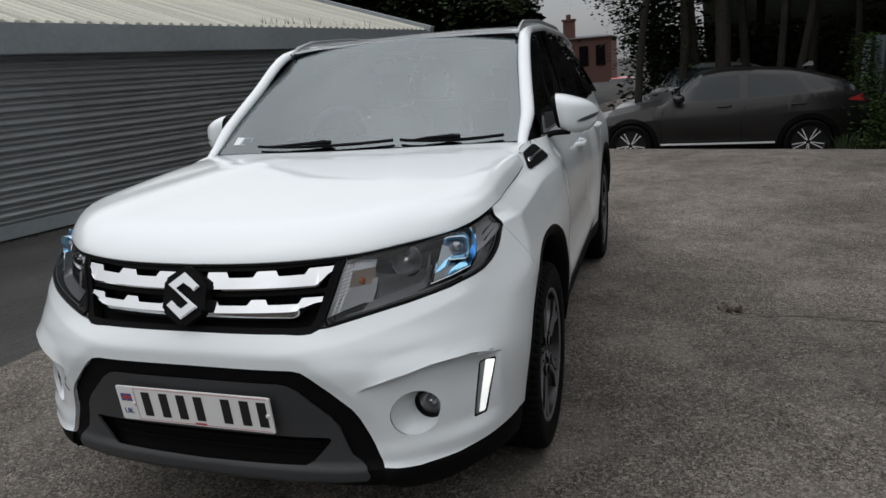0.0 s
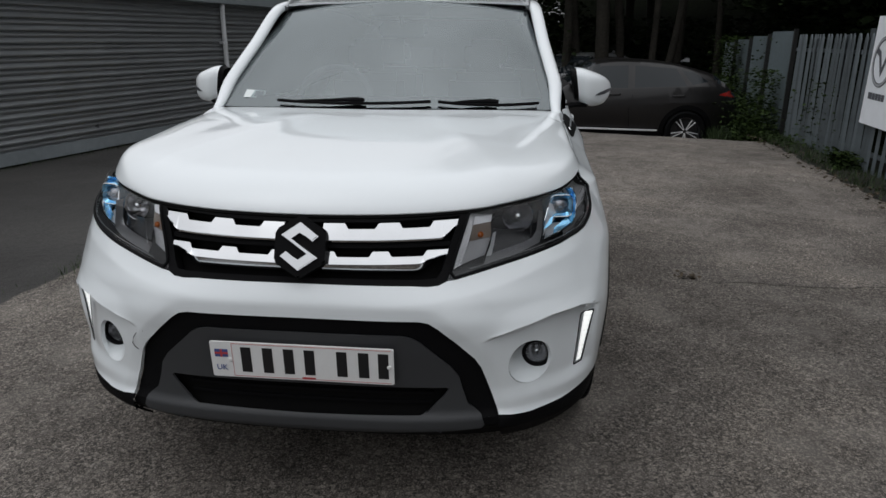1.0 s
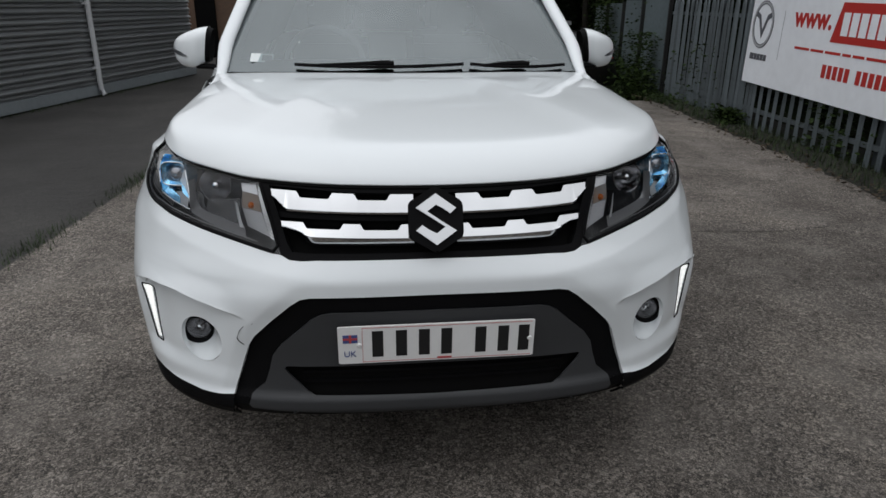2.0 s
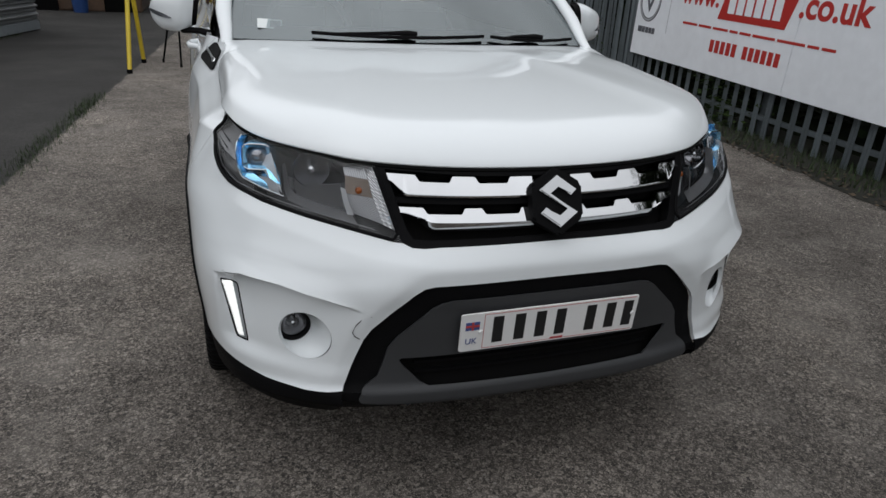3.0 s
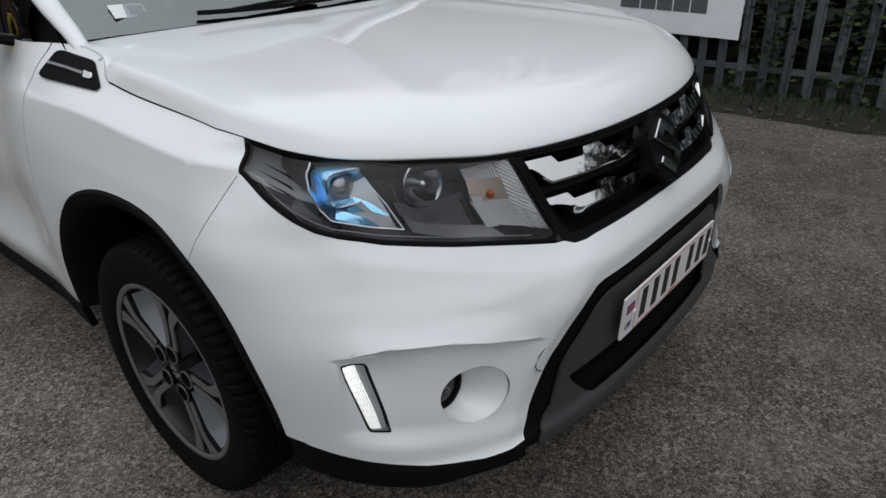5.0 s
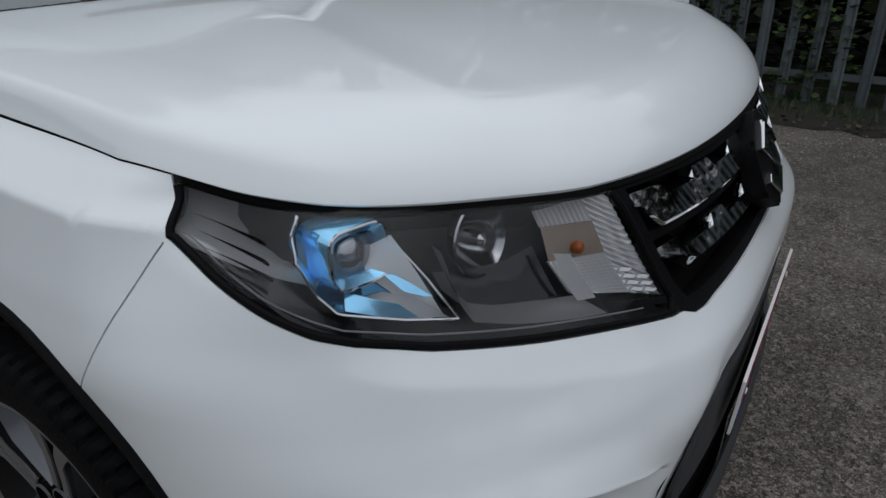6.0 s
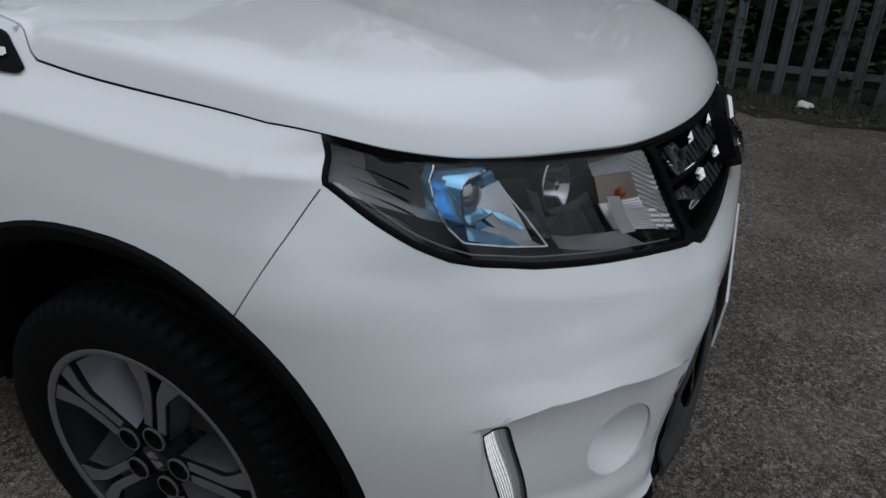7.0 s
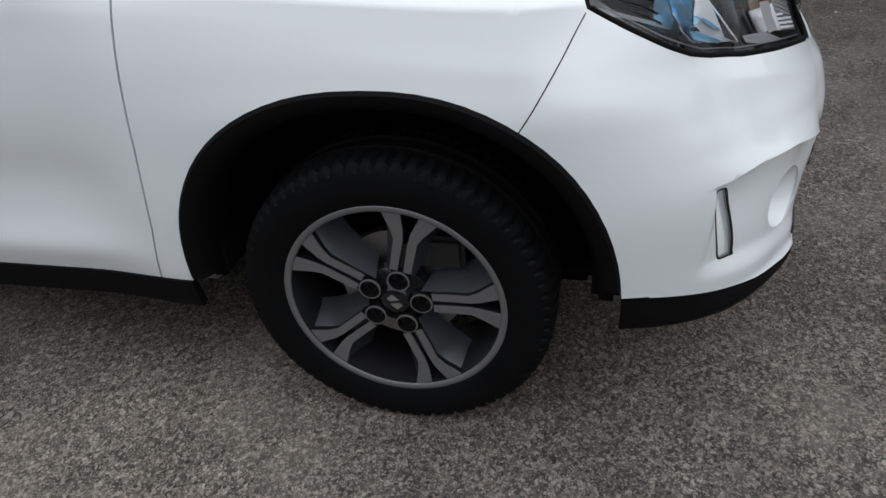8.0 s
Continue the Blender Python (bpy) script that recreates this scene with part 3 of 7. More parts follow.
def body_half():
    rows = np.r_[np.linspace(LOW, 0.585, 44), np.linspace(0.585, 0.595, 3)[1:], np.linspace(0.595, 0.617, 12)[1:], np.linspace(0.617, 0.70, 14)[1:], np.linspace(0, 1, 61)[1:] + 10]
    thetas = np.r_[np.linspace(0, 0.35, 26), np.linspace(0.35, math.pi / 2, 120)[1:]]
    sides = np.r_[np.linspace(Y_TURN, 0.6, 56)[1:], np.linspace(0.6, 1.95, 46)[1:], np.linspace(1.95, Y_BACK, 46)[1:]]
    backs = np.linspace(math.pi / 2, 0, 30)[1:]
    verts = []
    for kind, values in (("front", thetas), ("side", sides), ("back", backs)):
        for c in values:
            if kind == "front":
                ztop = float(top_front(0.79 * math.sin(c) ** (2 / 2.2)))
            elif kind == "side":
                ztop = float(top_side(c))
            else:
                ztop = 1.15
            z = np.where(rows < 5, rows, 0.70 + (rows - 10) * (ztop - 0.70))
            if kind == "side":
                # one row of faces follows the shoulder crease
                zc, f, fc = 0.9445 + 0.036 * float(step(-0.30, 0.35, c)), rows - 10, 53 / 60
                z = np.where(rows < 5, z, np.where(f < fc, 0.70 + (zc - 0.70) * f / fc, zc + (ztop - zc) * (f - fc) / (1 - fc)))
                z = z + (0.068 - 0.008 * float(step(0.1, 0.4, c))) * (1 - step(LOW, 0.40, z))
            elif kind == "front":
                z = z + 0.068 * float(step(0.55, 1.1, c)) * (1 - step(LOW, 0.40, z))
            if kind == "front":
                # the rows of faces run along the bumper's crease
                s = width_front(z) * math.sin(c) ** (2 / square(z))
                z = z + (float(crease_z(float(np.interp(0.607, z, s)))) - 0.607) * np.interp(z, [0.42, 0.59, 0.62, 0.70], [0, 1, 1, 0])
                n = square(z)
                s = front_width(c, z, ztop) * math.sin(c) ** (2 / n)
                y = Y_TURN - (Y_TURN - nose(z)) * max(math.cos(c), 0.0) ** (2 / n)
                y = y + scoop(s, z) + flange(s, z) - brow(s, z)
                s = s - tuck(y, z)
                if c == 0:
                    s = s * 0
            elif kind == "side":
                s, y = side_s(c, z), np.full_like(z, c)
            else:
                n = 3.4
                rear = TAIL - 0.10 * step(0.8, 1.2, z) - 0.06 * (1 - step(0.25, 0.5, z))
                s = side_s(Y_BACK, z) * math.sin(c) ** (2 / n)
                y = Y_BACK + (rear - Y_BACK) * max(math.cos(c), 0.0) ** (2 / n)
                if c == 0:
                    s = s * 0
            verts += list(zip(s, y, z))
    nu = len(thetas) + len(sides) + len(backs)
    return from_arrays(verts, grid_faces(nu, len(rows)))


LAMP_IN = [(0.397, 0.755), (0.404, 0.775), (0.416, 0.82), (0.431, 0.87), (0.449, 0.93), (0.458, 1.03)]
LAMP_LOW = [(0.800, 0.855), (0.784, 0.8445), (0.764, 0.8345), (0.738, 0.8275), (0.712, 0.819), (0.66, 0.808), (0.612, 0.798), (0.56, 0.788), (0.513, 0.778), (0.46, 0.766), (0.42, 0.757)]
LAMP = LAMP_IN + [(0.87, 1.03), (0.87, 0.870)] + LAMP_LOW
LAMP_END = [(-0.340, 1.03), (-0.360, 0.981), (-0.370, 0.957), (-0.380, 0.931)]
LAMP_SIDE = [(-0.380, 0.931), (-0.402, 0.9185), (-0.438, 0.8995), (-0.475, 0.881), (-0.510, 0.8625), (-0.548, 0.8445), (-0.582, 0.8345), (-0.610, 0.8275)]
LAMP_FLOOR = [(-0.376, 0.930), (-0.62, 0.882)]
GRILLE = [(-0.01, 0.747), (0.30, 0.745), (0.345, 0.743), (0.375, 0.745)] + LAMP_IN + [(-0.01, 1.03)]
GRILLE_IN = [(-0.01, 0.763), (0.33, 0.761), (0.37, 0.764), (0.383, 0.785), (0.398, 0.835), (0.425, 0.920), (0.2, 0.908), (-0.01, 0.906)]
TRAP = [(-0.01, 0.657), (0.325, 0.656), (0.352, 0.651), (0.378, 0.634), (0.43, 0.588), (0.478, 0.541), (0.496, 0.512), (0.512, 0.468), (0.549, 0.362), (0.560, 0.20), (-0.01, 0.20)]
PANEL = [(-0.01, 0.610), (0.275, 0.609), (0.303, 0.604), (0.328, 0.590), (0.412, 0.515), (0.436, 0.482), (0.447, 0.440), (0.462, 0.398), (0.500, 0.368), (0.510, 0.335), (0.500, 0.322), (-0.01, 0.296)]
INTAKE = [(-0.01, 0.452), (0.400, 0.450), (0.408, 0.444), (0.395, 0.425), (0.350, 0.378), (0.328, 0.370), (-0.01, 0.366)]
FRONT_CLAD = [(0.540, 0.363), (0.64, 0.360), (0.73, 0.368), (0.80, 0.381), (0.86, 0.396), (0.92, 0.402), (0.92, 0.20), (0.54, 0.20)]
SIDE_CLAD = [(-0.54, 0.398), (0.0, 0.385), (0.5, 0.372), (2.0, 0.372), (3.0, 0.43), (3.4, 0.44), (3.4, 0.2), (-0.54, 0.2)]
DRL_OUT = rounded([(0.8238, 0.6095), (0.7795, 0.6022), (0.7638, 0.4470), (0.7928, 0.4490)], per=3, keep=0.08)
DRL_IN = rounded([(0.8205, 0.6065), (0.7820, 0.5995), (0.7665, 0.4500), (0.7905, 0.4520)], per=3, keep=0.08)
FOG = [(0.632 + 0.061 * math.cos(a * math.pi / 24), 0.505 + 0.064 * math.sin(a * math.pi / 24)) for a in range(48)]


def arch_at(a, yc, k=1.0):
    c, s = math.cos(a), math.sin(a)
    p = 2 / 2.3
    return yc - 0.470 * k * math.copysign(abs(c) ** p, c), 0.335 + 0.487 * k * math.copysign(abs(s) ** p, s)


def band(path, w=0.0024):
    """The narrow outline of a panel gap along a path."""
    left, right = [], []
    for i, p in enumerate(path):
        a, b = Vector(path[max(i - 1, 0)]), Vector(path[min(i + 1, len(path) - 1)])
        d = (b - a).normalized()
        left.append((p[0] - d.y * w, p[1] + d.x * w))
        right.append((p[0] + d.y * w, p[1] - d.x * w))
    return left + right[::-1]


SEAM_LINE = [(-0.3785, 0.926), (-0.365, 0.9025), (-0.346, 0.867), (-0.324, 0.829), (-0.300, 0.788), (-0.279, 0.755), (-0.25, 0.71)]
SEAM_BUMPER = band(SEAM_LINE, 0.0012)
SEAM_DOOR = band([(0.41, 1.12), (0.432, 1.06), (0.444, 0.985), (0.458, 0.873), (0.481, 0.702), (0.517, 0.514), (0.556, 0.36), (0.58, 0.30)])
SEAM_MID = band([(1.43, 1.2), (1.45, 0.8), (1.44, 0.372)])
SEAM_REAR = band([(2.42, 1.2), (2.36, 1.0), (2.12, 0.8), (2.00, 0.6), (1.985, 0.372)])

car = thing("compact_suv", "white compact suv with chrome grille and lit daytime lights", "car")
half = body_half()
ahead = lambda p: p.y < -0.27
beside = lambda p: p.x > 0.5 and -0.62 < p.y < 3.3
cut(half, LAMP, (0, 2), lambda p: p.y < -0.55)
for poly in (GRILLE, GRILLE_IN, TRAP, PANEL, INTAKE, DRL_OUT, DRL_IN, FOG):
    cut(half, poly, (0, 2), ahead)
cut(half, LAMP_END + LAMP_SIDE[1:], (1, 2), lambda p: p.x > 0.6 and -0.62 < p.y < -0.27, closed=False)
cut(half, LAMP_FLOOR, (1, 2), lambda p: p.x > 0.7 and -0.62 < p.y < -0.36, closed=False)
cut(half, [(0.758, 0.80), (0.758, 1.03)], (0, 2), ahead, closed=False)
cut(half, FRONT_CLAD, (0, 2), lambda p: p.y < -0.50)
ARCH_F = [arch_at(a * math.pi / 36, 0.0) for a in range(72)]
ARCH_R = [arch_at(a * math.pi / 36, 2.5) for a in range(72)]
for poly in (ARCH_F, ARCH_R, SEAM_BUMPER, SEAM_DOOR, SEAM_MID, SEAM_REAR):
    cut(half, poly, (1, 2), beside)
cut(half, SIDE_CLAD, (1, 2), lambda p: p.x > 0.5 and p.y > -0.56)
half.normal_update()


def along(path, v):
    return float(np.interp(v, [q[0] for q in path], [q[1] for q in path]))


def region(f):
    c = f.calc_center_median()
    x, y, z = c
    if -0.56 < y and x > 0.5 and y < 3.2:
        if inside(ARCH_F, y, z) or inside(ARCH_R, y, z):
            return "arch"
    if y < -0.30:
        if y < -0.575 and inside(LAMP, x, z):
            return "lamp"
        if y >= -0.575 and x > 0.6 and z > along(LAMP_SIDE[::-1], y) and (z < 0.931 or y < along([q[::-1] for q in LAMP_END[::-1]], z)):
            return "lamp"
        if inside(GRILLE, x, z):
            return "grille_in" if inside(GRILLE_IN, x, z) else "grille_frame"
        if inside(TRAP, x, z):
            return "panel" if inside(PANEL, x, z) and not inside(INTAKE, x, z) else "void"
        if inside(DRL_IN, x, z):
            return "drl"
        if inside(DRL_OUT, x, z):
            return "drl_frame"
        if inside(FOG, x, z):
            return "fog"
    if (y < -0.52 and inside(FRONT_CLAD, x, z)) or (y >= -0.52 and z < 0.45 and inside(SIDE_CLAD, y, z)):
        return "clad" if y < 0.0 or y > 2.5 else "sill"
    if x > 0.5:
        for seam in (SEAM_BUMPER, SEAM_DOOR, SEAM_MID, SEAM_REAR):
            if inside(seam, y, z):
                return "gap"
    line = lambda path, v: float(np.interp(v, [q[1] for q in path], [q[0] for q in path]))
    if y < line(SEAM_LINE[::-1] + [(-0.3805, 1.1)], z) and y < -0.2:
        return "bumper"
    if x < 0.5 and y < 1:
        return "bumper"
    if y < line([(0.58, 0.30), (0.556, 0.36), (0.517, 0.514), (0.481, 0.702), (0.458, 0.873), (0.444, 0.985), (0.432, 1.06), (0.41, 1.12)], z):
        return "bumper" if y < -0.3 else "fender"
    if y < line([(1.44, 0.372), (1.45, 0.8), (1.43, 1.2)], z):
        return "door"
    if y < line([(1.985, 0.372), (2.0, 0.6), (2.12, 0.8), (2.36, 1.0), (2.42, 1.2)], z):
        return "rear_door"
    return "quarter"


regions = {}
for f in half.faces:
    regions.setdefault(region(f), []).append(f)

bumper = part("front_bumper", lip(pick(half, regions["bumper"], 0, "both"), 0.012), WHITE, car, "glossy white front bumper with sculpted corners")
for piece in pieces(pick(half, regions["clad"], 0.004, "both")):
    part("lower_valance", lip(piece, 0.006), BLACK_TRIM, car, "black textured lower edge of the bumper")
skid = part("skid_panel", lip(pick(half, regions["panel"], 0.004, "both"), 0.007), GREY_PLASTIC, car, "dark grey plastic panel round the lower intake")
part("intake_backing", pick(half, regions["void"] + regions["panel"], 0.040, "both"), DEEP_BLACK, skid)
part("intake_surround", lip(pick(half, [f for f in regions["void"] if not inside(INTAKE, *f.calc_center_median().xz)], 0.014, "both"), 0.004), BLACK_TRIM, skid)
grille = part("grille_frame", lip(pick(half, regions["grille_frame"], 0.004, "both"), 0.03), BLACK_TRIM, car, "black plastic grille frame")
part("grille_backing", pick(half, regions["grille_in"] + regions["grille_frame"], 0.042, "both"), DEEP_BLACK, grille)
for mirror, name in (("none", "left"), ("flip", "right")):
    part("fender", lip(pick(half, regions["fender"], 0, mirror), 0.012), WHITE, car)
    part("front_door", lip(pick(half, regions["door"], 0, mirror), 0.012), WHITE, car)
    part("rear_door", lip(pick(half, regions["rear_door"], 0, mirror), 0.012), WHITE, car)
    part("sill_cladding", lip(pick(half, regions["sill"], -0.006, mirror), 0.02), BLACK_TRIM, car)
    for piece in pieces(pick(half, regions["gap"], 0.008, mirror)):
        part("panel_seal", piece, DEEP_BLACK, car)
part("rear_body", lip(pick(half, regions["quarter"], 0, "both"), 0.012), WHITE, car)


# the outline of the tow-eye cover beside the intake
cover_line = [(-0.478, 0.580), (-0.499, 0.575), (-0.516, 0.556), (-0.524, 0.535), (-0.519, 0.524), (-0.507, 0.516)]
part("tow_cover_gap", tube(bmesh.new(), [(x, float(front_y(-x, z)) - 0.0052, z) for x, z in cover_line], 0.0011, 6), DEEP_BLACK, bumper)


# the bars across the lower intake
def front_strip(s_from, s_to, z_of, depth_of, offsets, steps=64):
    """A bar across the nose: offsets are (share between lower and upper edge, how far proud of the skin)."""
    verts = []
    ss = np.linspace(s_from, s_to, steps)
    for s in ss:
        lo, hi = z_of(abs(s))
        for share, proud in offsets:
            z = lo + share * (hi - lo)
            verts.append((s, float(front_y(abs(s), z)) - proud + depth_of, z))
    bm = from_arrays(verts, grid_faces(len(ss), len(offsets)))
    bmesh.ops.recalc_face_normals(bm, faces=bm.faces)
    return bm


for z0 in (0.392, 0.420):
    part("intake_slat", front_strip(-0.36, 0.36, lambda s, z0=z0: (z0 - 0.006, z0 + 0.006), 0.030, [(0, -0.02), (0.2, 0.0), (0.8, 0.0), (1, -0.02)], 30), BLACK_TRIM, skid)


# the chrome bars of the grille, with tabs along their upper edges
def grille_z(s, share):
    lo, hi = 0.747, float(top_front(s))
    return lo + share * (hi - lo)


def tabs(s, slots, high, low, rise=0.012):
    v = high
    for a, b in slots:
        v = min(v, high - (high - low) * float(step(a - rise, a, s) * (1 - step(b, b + rise, s))))
    return v


def chrome_bar(sign, s0, s1, slots, high, low, bottom, tip, fold, under):
    ss = np.linspace(s0, s1, 90)
    verts = []
    for s in ss:
        top = tabs(s, slots, high, low)
        end = float(step(s1 - tip, s1, s))
        base = bottom + end * (top - bottom) * 0.75
        for k, proud in ((1.0, -0.022), (1.0, -0.004), (0.97, -0.002), (fold + 0.04, 0.006), (fold, 0.0065), (fold - 0.04, 0.005), (0.0, under), (0.0, -0.022)):
            z = grille_z(s, base + k * (top - base) if k == 0 or k > 0.9 else bottom + k * (high - bottom) * 0.9 + (base - bottom) * (1 - k))
            if k > fold and proud > -0.01:
                # the face above the fold stays one plane, whatever the tabs do
                zf, zh = grille_z(s, bottom + fold * (high - bottom) * 0.9), grille_z(s, high)
                proud = 0.0065 - 0.0105 * (z - zf) / (zh - zf)
            verts.append((sign * s, float(front_y(s, z)) - proud + 0.004, z))
    bm = from_arrays(verts, grid_faces(len(ss), 8))
    bmesh.ops.recalc_face_normals(bm, faces=bm.faces)
    return bm


for sign in (1, -1):
    part("chrome_bar", chrome_bar(sign, 0.055, 0.424, [(0.125, 0.196), (0.273, 0.343)], 0.895, 0.815, 0.625, 0.05, 0.14, 0.002), CHROME, grille, "polished chrome grille bar", angle=25)
    part("chrome_bar", chrome_bar(sign, 0.055, 0.396, [(0.098, 0.182), (0.246, 0.328)], 0.475, 0.400, 0.165, 0.09, 0.48, -0.009), CHROME, grille, "polished chrome grille bar", angle=25)
    part("grille_bar", front_strip(sign * 0.05, sign * 0.415, lambda s: (grille_z(s, 0.50), grille_z(s, 0.60)), 0.014, [(0, -0.02), (0.15, 0.0), (0.85, 0.0), (1, -0.02)], 40), BLACK_TRIM, grille)

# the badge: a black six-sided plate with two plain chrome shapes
EMB = Matrix.Translation((0, -0.822, 0.836)) @ Matrix.Rotation(radians(90 - 23), 4, "X")
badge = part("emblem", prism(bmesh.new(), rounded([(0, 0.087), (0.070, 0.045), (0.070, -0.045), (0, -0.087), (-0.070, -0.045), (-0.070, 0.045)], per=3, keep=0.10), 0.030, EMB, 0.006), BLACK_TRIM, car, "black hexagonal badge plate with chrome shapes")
upper = [(0.0, 0.066), (0.052, 0.028), (0.036, 0.014), (0.0, 0.040), (-0.028, 0.020), (0.052, -0.030)]
part("emblem_shape", prism(bmesh.new(), upper + [(-x, -y) for x, y in upper], 0.010, EMB @ Matrix.Translation((0, 0, 0.029)), 0.003), CHROME, badge, "plain chrome shape")

# number plate: white, with plain bars for its characters
PLATE = Matrix.Translation((0, -0.897, 0.526)) @ Matrix.Rotation(radians(90 + 4), 4, "X")
plate = part("number_plate", prism(bmesh.new(), rounded([(-0.26, -0.0555), (0.26, -0.0555), (0.26, 0.0555), (-0.26, 0.0555)], per=3, keep=0.025), 0.005, PLATE, 0.0012), PLATE_WHITE, car, "white number plate with plain black bars")
for x in (-0.157, -0.095, -0.035, 0.024, 0.115, 0.176, 0.231):
    w = 0.0145
    part("character_bar", prism(bmesh.new(), [(x - w, -0.039), (x + w, -0.039), (x + w, 0.039), (x - w, 0.039)], 0.001, PLATE @ Matrix.Translation((0, 0.002, 0.005))), PLATE_BLACK, plate)
part("flag_bar", prism(bmesh.new(), [(-0.247, 0.008), (-0.209, 0.008), (-0.209, 0.032), (-0.247, 0.032)], 0.001, PLATE @ Matrix.Translation((0, 0, 0.005))), PLATE_BLUE, plate)
part("flag_cross", prism(bmesh.new(), [(-0.247, 0.017), (-0.209, 0.017), (-0.209, 0.023), (-0.247, 0.023)], 0.0015, PLATE @ Matrix.Translation((0, 0, 0.005))), PLATE_RED, plate)
part("flag_cross", prism(bmesh.new(), [(-0.231, 0.008), (-0.225, 0.008), (-0.225, 0.032), (-0.231, 0.032)], 0.0018, PLATE @ Matrix.Translation((0, 0, 0.005))), PLATE_RED, plate)
for a, b in (((-0.196, 0.0505), (0.252, 0.0515)), ((-0.196, -0.0515), (0.252, -0.0505)), ((-0.197, -0.0515), (-0.196, 0.0515))):
    part("border_line", prism(bmesh.new(), [a, (b[0], a[1]), b, (a[0], b[1])], 0.0008, PLATE @ Matrix.Translation((0, 0, 0.005))), PLATE_RED, plate)
part("maker_bar", prism(bmesh.new(), [(0.0, -0.0505), (0.038, -0.0505), (0.038, -0.045), (0.0, -0.045)], 0.001, PLATE @ Matrix.Translation((0, 0, 0.0052))), PLATE_RED, plate)
for x in (-0.205, 0.247):
    part("screw_cap", lathe(bmesh.new(), [(0.0, 0.004), (0.005, 0.0035), (0.007, 0.0)], 14, PLATE @ Matrix.Translation((x, 0, 0.005)) @ Matrix.Rotation(radians(-90), 4, "Y")), PLATE_WHITE, plate)


def letters(name, text, size, m, mat, parent=None, extrude=0.0006, align="LEFT", bold=0.0):
    cu = bpy.data.curves.new(name, "FONT")
    cu.body, cu.size, cu.extrude, cu.align_x = text, size, extrude, align
    cu.offset = bold
    cu.materials.append(mat)
    ob = new(name, cu)
    ob.matrix_basis = m
    if parent is not None:
        ob.parent = parent
    return ob


letters("country_letters", "UK", 0.024, PLATE @ Matrix.Translation((-0.246, -0.033, 0.0062)), PLATE_BLUE, plate)


# hood: a height field inside the line where it meets grille, lamps and fenders
def ridge_up(d):
    """The bonnet steps up to its outer panels along a crease and falls off slowly beyond it."""
    return 0.0052 * (max(1 + d / 0.13, 0) ** 1.8 if d < 0 else float(1 - step(0.0, 0.22, d)))


